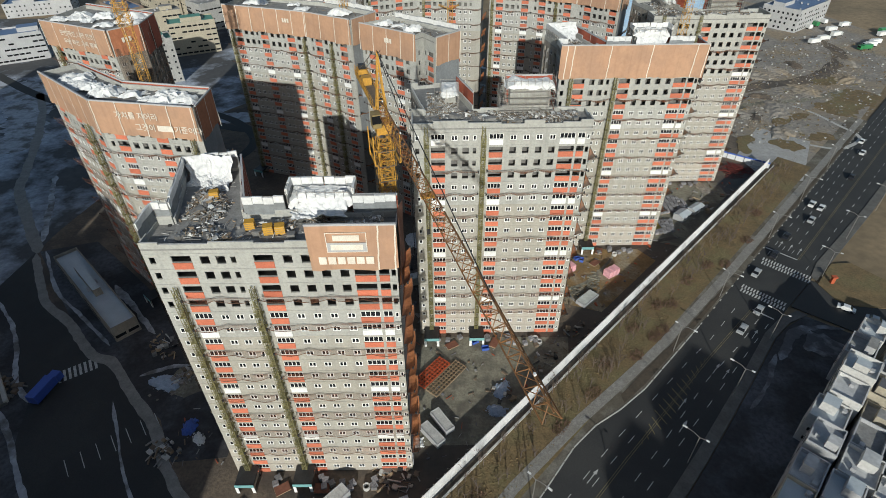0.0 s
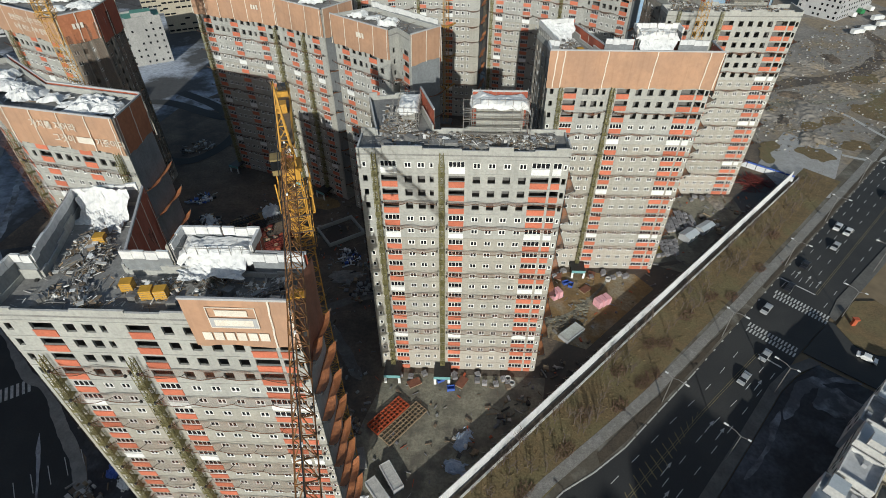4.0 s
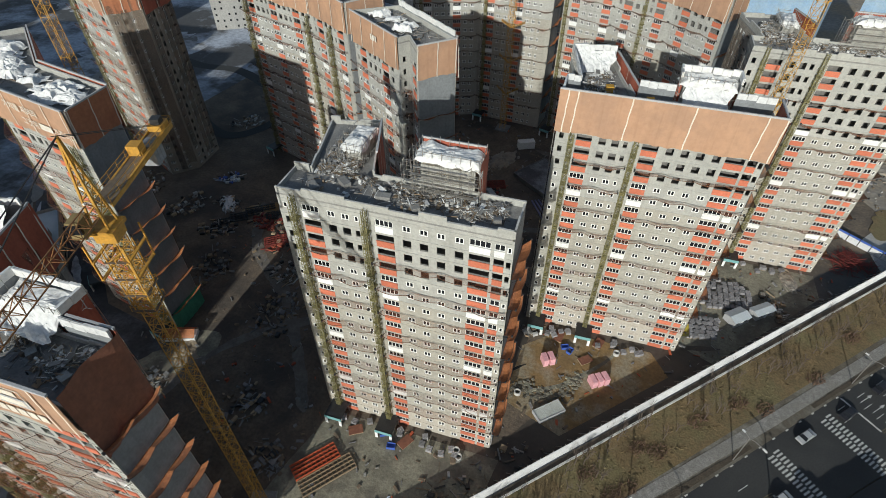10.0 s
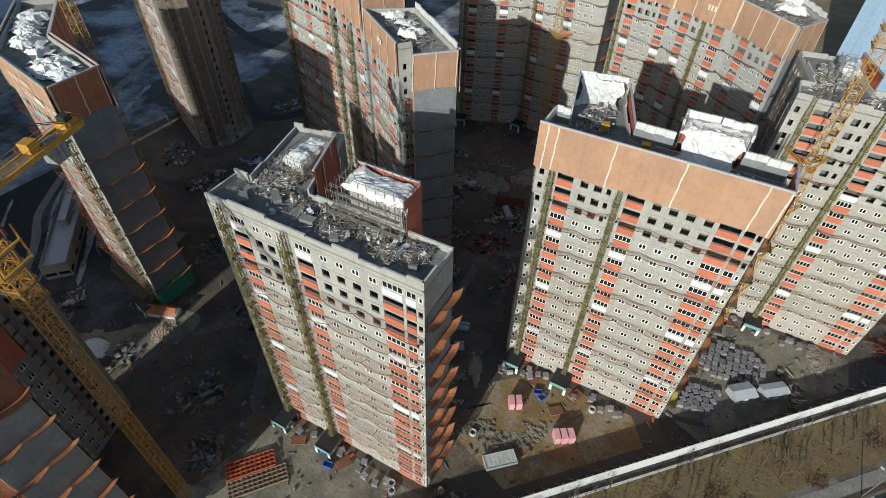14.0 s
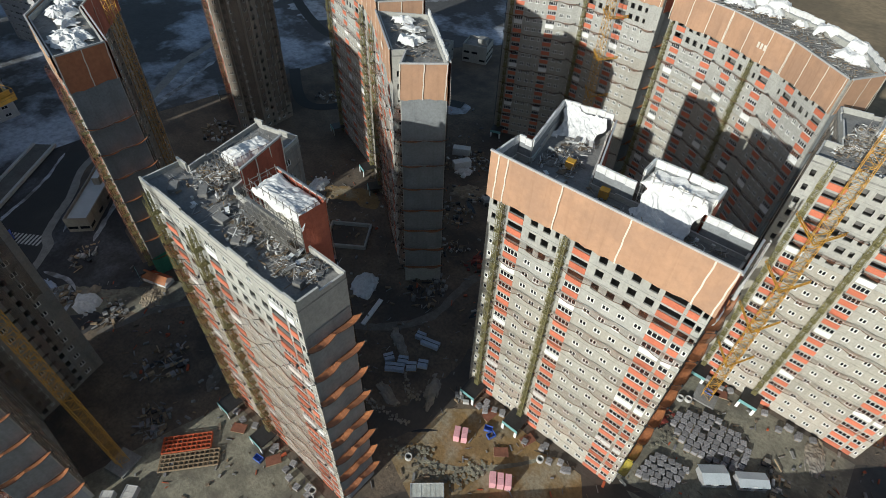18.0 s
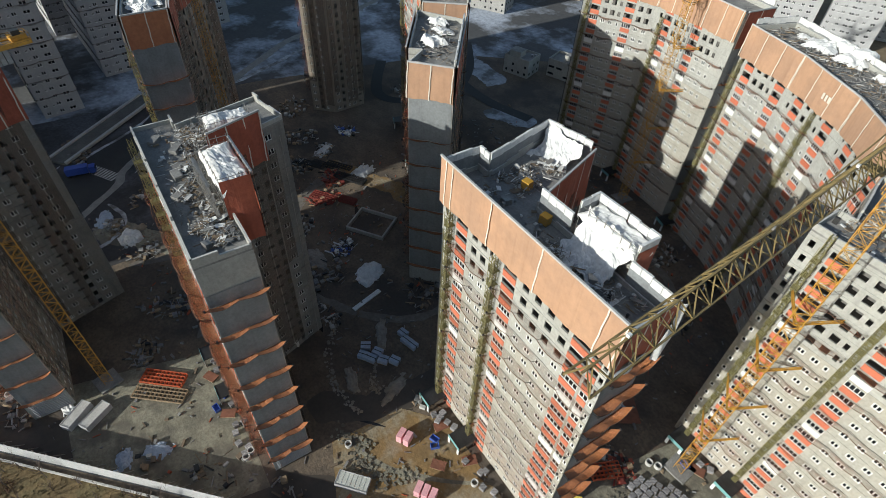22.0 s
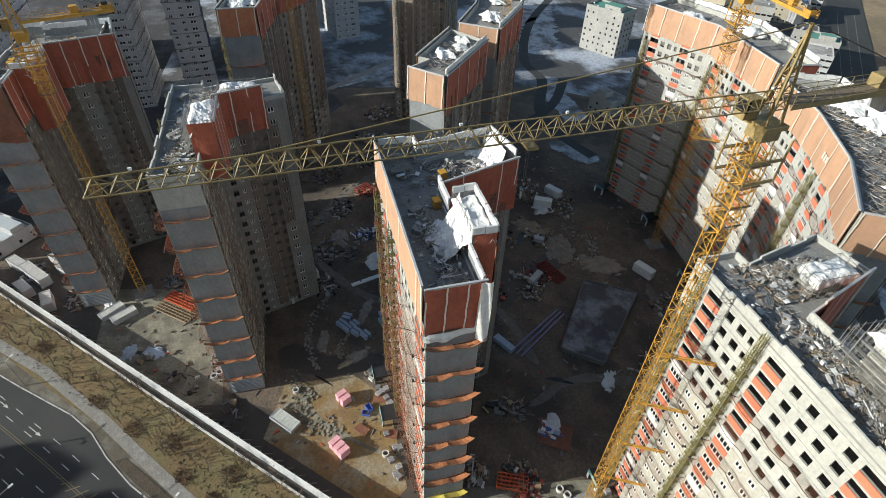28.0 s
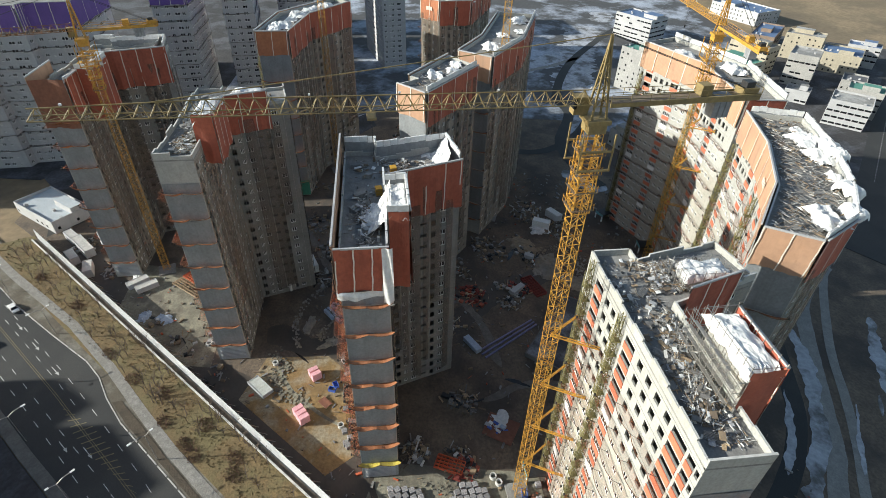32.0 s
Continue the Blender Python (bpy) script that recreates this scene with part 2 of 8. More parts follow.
# ---- building blocks ----
class MB:
    """Collects quads with a material each, and makes one mesh of them."""

    def __init__(self):
        self.v, self.f, self.m, self.mats = [], [], [], []

    def slot(self, material):
        if material not in self.mats:
            self.mats.append(material)
        return self.mats.index(material)

    def poly(self, pts, material):
        n = len(self.v)
        self.v.extend(tuple(p) for p in pts)
        self.f.append(tuple(range(n, n + len(pts))))
        self.m.append(self.slot(material))

    def box(self, x0, y0, z0, x1, y1, z1, material, top=None):
        n = len(self.v)
        self.v.extend([(x0, y0, z0), (x1, y0, z0), (x1, y1, z0), (x0, y1, z0), (x0, y0, z1), (x1, y0, z1), (x1, y1, z1), (x0, y1, z1)])
        k, kt = self.slot(material), self.slot(top or material)
        for f, s in (((0, 3, 2, 1), k), ((4, 5, 6, 7), kt), ((0, 1, 5, 4), k), ((1, 2, 6, 5), k), ((2, 3, 7, 6), k), ((3, 0, 4, 7), k)):
            self.f.append(tuple(n + i for i in f))
            self.m.append(s)

    def bar(self, a, b, w, material):
        """A square bar from a to b."""
        a, b = Vector(a), Vector(b)
        d = (b - a).normalized()
        s = d.cross(Vector((0, 0, 1)) if abs(d.z) < 0.95 else Vector((1, 0, 0))).normalized() * (w / 2)
        t = d.cross(s).normalized() * (w / 2)
        n = len(self.v)
        for p in (a, b):
            self.v.extend(tuple(p + q) for q in (s + t, s - t, -s - t, -s + t))
        k = self.slot(material)
        for f in ((0, 1, 5, 4), (1, 2, 6, 5), (2, 3, 7, 6), (3, 0, 4, 7), (3, 2, 1, 0), (4, 5, 6, 7)):
            self.f.append(tuple(n + i for i in f))
            self.m.append(k)

    def prism(self, pts, z0, z1, material, top=None):
        n = len(pts)
        for i in range(n):
            (ax, ay), (bx, by) = pts[i], pts[(i + 1) % n]
            self.poly([(ax, ay, z0), (bx, by, z0), (bx, by, z1), (ax, ay, z1)], material)
        self.poly([(x, y, z1) for x, y in pts], top or material)
        self.poly([(x, y, z0) for x, y in reversed(pts)], material)

    def mesh(self, name, smooth=False):
        me = bpy.data.meshes.new(name)
        me.from_pydata(self.v, [], self.f)
        for m in self.mats:
            me.materials.append(m)
        me.polygons.foreach_set("material_index", self.m)
        if smooth:
            me.polygons.foreach_set("use_smooth", [True] * len(self.f))
        me.update()
        return me


def part(name, data, parent, label="", m=None, kind=""):
    ob = new(name, data.mesh(name) if isinstance(data, MB) else data)
    ob.parent = parent
    if m is not None:
        ob.matrix_basis = m
    return tagged(ob, label, kind=kind)


def thing(name, label, category, at=(0, 0, 0), rz=0, group="", kind="", data=None):
    ob = new(name, data.mesh(name) if isinstance(data, MB) else data)
    ob.matrix_basis = pose(*at, 0, 0, rz)
    return tagged(ob, label, category, group, kind)


def sheet(p0, p1, z0, z1, material, out=0.0, wave=0.12, nx=24, nz=6, seed=0, sag=0.0, thick=0.03, lean=0.0):
    """A hung cloth between two plan points, with folds; out: metres in front of that line."""
    rnd = random.Random(seed)
    a, b = Vector((*p0, 0)), Vector((*p1, 0))
    d = (b - a)
    nrm = Vector((d.y, -d.x, 0)).normalized()
    ph = [rnd.uniform(0, 6.28) for _ in range(4)]
    bm = MB()
    k = bm.slot(material)

    def point(i, j, e):
        u, w = i / nx, j / nz
        off = out + wave * (0.5 * math.sin(u * d.length * 0.9 + ph[0]) + 0.3 * math.sin(u * d.length * 2.3 + ph[1]) * (1 - w) + 0.3 * math.sin(w * 5 + u * 7 + ph[2])) + e + lean * (1 - w)
        z = z0 + (z1 - z0) * w
        if j == 0:
            z -= sag * math.sin(u * math.pi) + 0.16 * math.sin(u * d.length * 0.7 + ph[3]) + 0.12 * math.sin(u * d.length * 2.9 + ph[1])
        return a + d * u + nrm * off + Vector((0, 0, z))

    for e in (0.0, -thick):
        for j in range(nz + 1):
            for i in range(nx + 1):
                bm.v.append(tuple(point(i, j, e)))
    row, lay = nx + 1, (nx + 1) * (nz + 1)
    for j in range(nz):
        for i in range(nx):
            q = (j * row + i, j * row + i + 1, (j + 1) * row + i + 1, (j + 1) * row + i)
            bm.f += [q, tuple(lay + v for v in reversed(q))]
            bm.m += [k, k]
    return bm


def strip_net(p0, p1, z, material, reach=1.6, rise=0.9, sag=0.35, n=12, seed=0, horn=0.0, over=0.0):
    """A catch net held out from the wall along p0 to p1 on struts, drooping between them; horn: how far its ends rise; over: how far they stand past the wall."""
    rnd = random.Random(seed)
    a, b = Vector((*p0, z)), Vector((*p1, z))
    d = b - a
    e = d.normalized()
    nrm = Vector((d.y, -d.x, 0)).normalized()
    bays = max(2, round(d.length / 5.5))
    tilt = rnd.uniform(-0.35, 0.35)
    ph = rnd.uniform(0, 6.28)
    bm = MB()
    k = bm.slot(material)
    rows = 4
    rim = []
    n = max(n, bays * 4)
    for i in range(n + 1):
        u = i / n
        droop = sag * (abs(math.sin(u * math.pi * bays)) * (0.8 + 0.5 * math.sin(u * 9 + ph)) + rnd.uniform(-0.1, 0.2))
        lift = tilt * (u - 0.5) + 0.18 * math.sin(u * 7 + ph) + horn * abs(2 * u - 1) ** 4
        for j in range(rows + 1):
            w = j / rows
            q = a + d * u + e * ((2 * u - 1) * over * w) + nrm * (0.08 + reach * w * (0.85 + 0.15 * abs(math.sin(u * math.pi * bays)))) + Vector((0, 0, lift * (0.4 + 0.6 * w) + rise * w - droop * math.sin(w * math.pi) - droop * 0.6 * w))
            bm.v.append(tuple(q))
        rim.append(q)
    for i in range(n):
        for j in range(rows):
            q = i * (rows + 1) + j
            bm.f.append((q, q + rows + 1, q + rows + 2, q + 1))
            bm.m.append(k)
    for i in range(n):
        bm.bar(rim[i], rim[i + 1], 0.07, NETROPE)
    for i in range(0, n + 1, max(1, n // bays)):
        foot = a + d * (i / n) + nrm * 0.02 + Vector((0, 0, -0.5))
        bm.bar(foot, rim[i] + nrm * 0.1, 0.05, DARKSTEEL)
    for i in (0, n):
        bm.box(*(rim[i] - Vector((0.13, 0.13, 0.22))), *(rim[i] + Vector((0.13, 0.13, 0.2))), DARKSTEEL)
    return bm


# ---- walls with openings ----
FLOOR = 2.87
WIN = {"w": (0.98, 2.12), "s": (1.0, 2.1), "b": (1.2, 2.4), "v": (0.9, 1.6), "o": (0.8, 2.25), "h": (1.45, 2.05)}
_cache = {}


def window_mesh(w, h, kind):
    """A white frame with its dark panes set back in it."""
    key = ("win", round(w, 2), round(h, 2), kind)
    if key not in _cache:
        bm = MB()
        fr, mid = (0.15, 0.17) if kind != "b" else (0.09, 0.10)
        n = 1 if w < 1.0 else (2 if w < 2 else 4)
        pw = (w - 2 * fr - (n - 1) * mid) / n
        xs = [0.0]
        for i in range(n):
            xs += [fr + i * (pw + mid), fr + i * (pw + mid) + pw]
        xs.append(w)
        zs = [0.0, fr, h - fr, h]
        y0, y1 = 0.05, 0.13
        for i in range(len(xs) - 1):
            for j in range(3):
                q = [(xs[i], zs[j]), (xs[i + 1], zs[j]), (xs[i + 1], zs[j + 1]), (xs[i], zs[j + 1])]
                if j == 1 and i % 2:
                    bm.poly([(x, y1, z) for x, z in q], GLASS)
                    for e in range(4):
                        (ax, az), (bx, bz) = q[e], q[(e + 1) % 4]
                        bm.poly([(ax, y0, az), (bx, y0, bz), (bx, y1, bz), (ax, y1, az)], WHITEP)
                else:
                    bm.poly([(x, y0, z) for x, z in q], WHITEP)
        _cache[key] = bm.mesh("window")
    return _cache[key]


def panel_mesh(w, material):
    key = ("panel", round(w, 2), material.name)
    if key not in _cache:
        bm = MB()
        bm.box(0, -0.10, 0, w, 0.03, 1.1, material)
        bm.box(-0.04, -0.14, 1.1, w + 0.04, 0.04, 1.19, material)
        _cache[key] = bm.mesh("balcony_panel")
    return _cache[key]


OPENW = {**WIN, "w": (0.85, 2.3), "s": (0.95, 2.2)}


def wall_mesh(length, floors, cols, base_floors, top_z, wall=None, base=None, key=None, filled=99, top_filled=False):
    """A wall from (0,0) along x, outside towards -y, with an opening per column and floor."""
    if key and ("wall", key) in _cache:
        return _cache[("wall", key)]
    wall, base = wall or CONCRETE, base or BEIGE
    bm = MB()
    dep = 0.3
    for f in range(floors):
        z = f * FLOOR
        m = base if f < base_floors else (MIDWALL if f < 14 and wall is CONCRETE else wall)
        x = 0.0
        zt = z + FLOOR - 0.13
        for u0, u1, kind in cols:
            lo, hi = (WIN if f < filled or (top_filled and f == floors - 1) else OPENW)[kind]
            bm.poly([(x, 0, z), (u0, 0, z), (u0, 0, zt), (x, 0, zt)], m)
            bm.poly([(u0, 0, z), (u1, 0, z), (u1, 0, z + lo), (u0, 0, z + lo)], m)
            bm.poly([(u0, 0, z + hi), (u1, 0, z + hi), (u1, 0, zt), (u0, 0, zt)], m)
            a, b = z + lo, z + hi
            for p, q in (((u0, a), (u1, a)), ((u1, a), (u1, b)), ((u1, b), (u0, b)), ((u0, b), (u0, a))):
                bm.poly([(p[0], 0, p[1]), (p[0], dep, p[1]), (q[0], dep, q[1]), (q[0], 0, q[1])], m)
            x = u1
        bm.poly([(x, 0, z), (length, 0, z), (length, 0, zt), (x, 0, zt)], m)
        for (ya, za), (yb, zb) in (((0, zt), (-0.07, zt)), ((-0.07, zt), (-0.07, z + FLOOR)), ((-0.07, z + FLOOR), (0, z + FLOOR))):
            bm.poly([(0, ya, za), (length, ya, za), (length, yb, zb), (0, yb, zb)], m)
    if top_z > floors * FLOOR:
        bm.poly([(0, 0, floors * FLOOR), (length, 0, floors * FLOOR), (length, 0, top_z), (0, 0, top_z)], wall)
    me = bm.mesh("wall")
    if key:
        _cache[("wall", key)] = me
    return me


def facade(tower, p0, p1, floors, cols, top_z, glazed, base_floors=3, top_glazed=False, key=None, single=True, white_floors=(4, 9, 14), wall=None, skip=None):
    """A facade on a tower from p0 to p1 (outside to the right), with its windows and balcony panels. glazed: floors that have their windows."""
    a, b = Vector((*p0, 0)), Vector((*p1, 0))
    d = b - a
    m = Matrix.Translation(a) @ Matrix.Rotation(math.atan2(d.y, d.x), 4, "Z")
    part("wall", wall_mesh(d.length, floors, cols, base_floors, top_z, wall, key=key and "%s %d %s" % (key, glazed, top_glazed), filled=glazed, top_filled=top_glazed), tower, m=m)
    rest = MB()
    for f in range(floors):
        for u0, u1, kind in cols:
            lo, hi = WIN[kind]
            z = f * FLOOR + lo
            if kind == "b":
                white = f in white_floors or (top_glazed and f == floors - 1)
                if single:
                    part("balcony_panel", panel_mesh(u1 - u0, WHITEP if white else ORANGE), tower, m=m @ Matrix.Translation((u0, 0, f * FLOOR)))
                else:
                    rest.box(u0, -0.12, f * FLOOR, u1, 0.03, f * FLOOR + 1.17, WHITEP if white else ORANGE)
            if kind not in "oh" and (f < glazed or (top_glazed and f == floors - 1)):
                if single:
                    part("window", window_mesh(u1 - u0, hi - lo, kind), tower, m=m @ Matrix.Translation((u0, 0, z)))
                else:
                    rest.box(u0, 0.06, z, u1, 0.16, z + 0.14, WHITEP)
                    rest.box(u0, 0.06, z + 0.14, u0 + 0.12, 0.16, z + hi - lo, WHITEP)
                    rest.box((u0 + u1) / 2 - 0.08, 0.06, z + 0.14, (u0 + u1) / 2 + 0.08, 0.16, z + hi - lo, WHITEP)
                    rest.box(u1 - 0.12, 0.06, z + 0.14, u1, 0.16, z + hi - lo, WHITEP)
                    rest.poly([(u0, 0.12, z), (u1, 0.12, z), (u1, 0.12, z + hi - lo), (u0, 0.12, z + hi - lo)], GLASS)
    if rest.f:
        part("small_glazing", rest, tower, m=m, kind="stuff")


def shell(tower, pts, floors, inset=2.6):
    """Floor slabs and an inner core, seen through the open holes."""
    c = Vector((sum(p[0] for p in pts) / len(pts), sum(p[1] for p in pts) / len(pts)))
    bm = MB()
    slab = []
    n = len(pts)
    for i in range(n):
        p, q, r = (Vector(pts[j % n]) for j in (i - 1, i, i + 1))
        e0, e1 = (q - p).normalized(), (r - q).normalized()
        slab.append((q, Vector((-e0.y, e0.x)), Vector((-e1.y, e1.x))))

    def off(k):
        res = []
        for q, n0, n1 in slab:
            s = n0 + n1
            res.append(q + s * (k / max(0.35, s.dot(n1))))
        return [tuple(v) for v in res]

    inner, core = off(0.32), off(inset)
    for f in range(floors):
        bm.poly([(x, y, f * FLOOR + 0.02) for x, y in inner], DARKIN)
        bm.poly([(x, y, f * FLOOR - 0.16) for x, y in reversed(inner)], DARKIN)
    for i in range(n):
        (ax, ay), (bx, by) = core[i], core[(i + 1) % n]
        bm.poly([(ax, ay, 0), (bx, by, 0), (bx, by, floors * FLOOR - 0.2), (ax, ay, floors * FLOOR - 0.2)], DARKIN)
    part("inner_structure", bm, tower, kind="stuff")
    return off


def crown(tower, pts, zr, zp, closed=True, thick=0.3, steps=True, seed=0, material=None):
    """Roof slab and parapet pieces."""
    n = len(pts)
    rnd = random.Random(seed)
    bm = MB()
    bm.prism(pts, zr - 0.3, zr, ROOFCON)
    part("roof_slab", bm, tower)
    for i in range(n):
        a, b = Vector(pts[i]), Vector(pts[(i + 1) % n])
        d = b - a
        L = d.length
        m = Matrix.Translation((*a, 0)) @ Matrix.Rotation(math.atan2(d.y, d.x), 4, "Z")
        x = 0.0
        while x < L - 0.05:
            w = min(L - x, rnd.uniform(2.5, 4.5)) if steps else L
            bm = MB()
            bm.box(x, 0.003, zr - 0.25, x + w - 0.01, thick, zp + (rnd.choice((0, 0, 0.45, -0.3)) if steps else 0), material or CONCRETE, PALECON)
            part("parapet", bm, tower, m=m)
            x += w


def wrap(tower, p0, p1, z0, z1, material=None, out=0.5, seams=(), seed=0, label="orange tarpaulin wrap", lean=0.0, wave=0.14):
    """A tarpaulin along a facade's top with white seams."""
    d = Vector(p1) - Vector(p0)
    sh = part("tarpaulin_wrap", sheet(p0, p1, z0, z1, material or TARP, out=out, wave=wave, nx=max(8, int(d.length * 0.9)), nz=7, seed=seed, lean=lean), tower, label)
    nrm = Vector((d.y, -d.x)).normalized()
    hem = MB()
    hem.bar((*(Vector(p0) + nrm * (out + 0.02)), z1 + 0.03), (*(Vector(p1) + nrm * (out + 0.02)), z1 + 0.03), 0.3, GREYWALL)
    part("hem", hem, sh, "grey top hem")
    for s in seams:
        bm = MB()
        rnd = random.Random(seed * 31 + int(s * 1000))
        steps = 7
        for i in range(steps):
            w0, w1 = i / steps, (i + 1) / steps
            q = [Vector(p0) + d * s + nrm * (out + 0.16 + lean * (1 - w)) for w in (w0, w1)]
            e = d.normalized() * 0.11
            j0, j1 = (0.35 * w0 + 0.05 * math.sin(i * 2.1 + seed), 0.35 * w1 + 0.05 * math.sin(i * 2.1 + 2.1 + seed))
            za, zb = z0 + (z1 - z0) * w0, z0 + (z1 - z0) * w1
            pa = [q[0] - e + d.normalized() * (j0 - 0.35), q[0] + e + d.normalized() * (j0 - 0.35)]
            pb = [q[1] - e + d.normalized() * (j1 - 0.35), q[1] + e + d.normalized() * (j1 - 0.35)]
            bm.poly([(*pa[0], za), (*pa[1], za), (*pb[1], zb), (*pb[0], zb)], SEAM)
        part("seam", bm, sh, "white cloth seam")
    return sh


def end_wall(tower, p0, p1, h, nets, first, step, seed=0, base_slats=True, low_yellow=False):
    """A blind end wall under a grey dust net with orange catch platforms."""
    a, b = Vector((*p0, 0)), Vector((*p1, 0))
    d = b - a
    m = Matrix.Translation(a) @ Matrix.Rotation(math.atan2(d.y, d.x), 4, "Z")
    bm = MB()
    bm.poly([(0, 0, 0), (d.length, 0, 0), (d.length, 0, h), (0, 0, h)], CONCRETE)
    part("wall", bm, tower, m=m)
    zs = [first + i * step for i in range(nets)]
    for i, z in enumerate(zs):
        hi = zs[i + 1] - 0.15 if i + 1 < nets else h - 5
        part("dust_net", sheet((d.length * 0.02, 0), (d.length * 0.98, 0), z + 0.2, hi, GREYNET, out=0.12, wave=0.08, nx=10, nz=4, seed=seed + i), tower, "grey dust net hung on the end wall", m=m)
        part("catch_platform", strip_net((0, 0), (d.length, 0), z, NETYELLOW if low_yellow and i == 0 else NETORANGE, reach=1.6, rise=0.9, sag=0.3, n=12, seed=seed * 7 + i, horn=0.7, over=0.7), tower, "orange catch net platform", m=m)
    if base_slats:
        for i in range(9):
            bm = MB()
            bm.box(0.6, -0.16, 0.4 + i * 0.5, d.length - 0.6, -0.02, 0.68 + i * 0.5, GREYWALL)
            part("slat", bm, tower, m=m)


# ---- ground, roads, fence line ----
# Dark frosty ground; the blocks' bluish shade is painted into its colour.
DARKLOT = mat("dark_ground_and_shade", (0.056, 0.054, 0.057), (0.034, 0.033, 0.036), 0.16, 0.95, fine=1.0, bump=0.6, c=(0.105, 0.11, 0.125), cscale=0.05, grain=0.6)
def dia(s, d):
    """The road runs at 45 degrees: s = x + y along it, d = y - x across it."""
    return ((s - d) / 2, (s + d) / 2)


def flat(name, pts, z, material, label, category, depth=0.4):
    bm = MB()
    bm.prism(pts, z - depth, z, material)
    return thing(name, label, category, kind="structure", data=bm)


gm = MB()
gm.poly([(-3000, -3000, -0.35), (3000, -3000, -0.35), (3000, 3000, -0.35), (-3000, 3000, -0.35)], FIELD)
thing("ground", "bare brown winter field round the building site", "ground", kind="structure", data=gm)
flat("site_ground", [(-150, 20), (-40, 15), dia(-5, 56), dia(330, 56), (150, 260), (90, 330), (-60, 330), (-150, 240)], 0.0, DIRT, "dark trampled dirt of the building site", "ground", 0.3)
flat("estate_ground", [(-420, -160), (-100, -160), (-70, 10), (-150, 60), (-420, 80)], -0.1, DARKLOT, "ground round the neighbouring blocks, darkened as in shade", "ground", 0.2)
flat("snow_field", [(-420, 80), (-135, 60), (-128, 150), (-112, 235), (-60, 300), (-60, 420), (-420, 420)], 0.06, SNOW, "snow-patched bare land beside the site", "ground")
flat("grass_strip", [dia(-12, 39), dia(330, 39), dia(330, 56.5), dia(-5, 56.5)], 0.12, GRASSM, "strip of dry brown winter grass along the hoarding", "ground")
PEBBLE = mat("pale_pebble_paving", (0.34, 0.325, 0.30), (0.185, 0.175, 0.16), 0.9, 0.95, fine=4.0, bump=0.5, c=(0.24, 0.225, 0.20), cscale=0.2, grain=0.6)
BRUSHGROUND = mat("dark_brown_planting", (0.10, 0.078, 0.055), (0.06, 0.048, 0.036), 0.5, 1.0, fine=2.5, bump=0.9)
VERGEM = mat("worn_earth_verge", (0.14, 0.12, 0.09), (0.085, 0.073, 0.056), 0.35, 0.95, fine=2.0, bump=0.5, c=(0.20, 0.185, 0.155), cscale=0.12)
EDGE = [(-25, 32.4), (42, 32.7), (70, 34.9), (93, 37.2), (104, 36.6), (115, 34.0), (128, 32.3), (170, 31.7), (420, 31.7)]
PATH = [(-25, 38.4), (20, 39.2), (70, 42.2), (103, 41.0), (130, 38.6), (150, 37.2), (174, 36.5), (210, 35.8), (420, 35.6)]
flat("verge", [dia(s, d) for s, d in EDGE] + [dia(420, 42), dia(200, 42), dia(-25, 45)], 0.1, VERGEM, "worn verge between the road and the path", "ground")
flat("footpath", [dia(s, d - 1.7) for s, d in PATH] + [dia(s, d + 1.7) for s, d in reversed(PATH)], 0.16, PEBBLE, "pale pebbled footpath beside the road", "pavement")
flat("planted_strip", [dia(118, 34.2), dia(130, 33.0), dia(172, 32.5), dia(198, 32.4), dia(198, 33.6), dia(172, 34.2), dia(150, 35.0), dia(131, 36.2), dia(120, 36.6)], 0.18, BRUSHGROUND, "dark planted strip between kerb and path", "ground", 0.1)
flat("planted_strip", [dia(226, 32.4), dia(400, 32.4), dia(400, 33.6), dia(226, 33.6)], 0.18, BRUSHGROUND, "dark planted strip between kerb and path", "ground", 0.1)
flat("road", [dia(-260, 8), dia(100, 9), dia(200, 11), dia(300, 6), dia(900, -24), dia(900, 29), dia(420, 32), dia(128, 32.6), dia(115, 34.4), dia(104, 37), dia(93, 37.6), dia(70, 35.3), dia(42, 33.0), dia(-260, 32)], 0.0, ASPHALT, "dark asphalt road of many lanes", "road", 0.2)
flat("rubble_lot", [dia(330, 34), dia(620, 40), (260, 480), (120, 480), (100, 262), dia(332, 58)], 0.03, RUBBLE, "grey rubble-strewn open lot", "ground")
flat("side_road", [(-30, 30), (-46, 47), (-58.2, 61.5), (-64.7, 71), (-73.2, 80), (-82.7, 90), (-89.1, 93), (-101.6, 104.5), (-113.9, 114.4), (-128.4, 135.4), (-150, 190), (-170, 186), (-146, 136), (-125.6, 113.4), (-112.3, 99.2), (-104.1, 85.8), (-96.8, 78.6), (-92.8, 66.1), (-84.2, 56.1), (-60, 20)], 0.05, ASPHALT, "narrow asphalt side road", "road")
# Both west grounds carry the shade of the blocks in their dark colour.
flat("west_lot", [(-60, 20), (-84.2, 56.1), (-92.8, 66.1), (-96.8, 78.6), (-104.1, 85.8), (-112.3, 99.2), (-125.6, 113.4), (-146, 136), (-170, 186), (-260, 150), (-160, 20), (-110, -20)], 0.03, DARKLOT, "frosty ground beside the side road, tower shade in its colour", "ground")
flat("west_yard", [(-64, 73.6), (-73.3, 81), (-89, 94), (-101, 105.5), (-128, 137), (-112, 142), (-96, 128), (-74, 108), (-52, 104), (-46, 86), (-46, 64), (-57.5, 63)], 0.035, DARKLOT, "frosty yard between the tower and the side road, shade in its colour", "ground", 0.2)
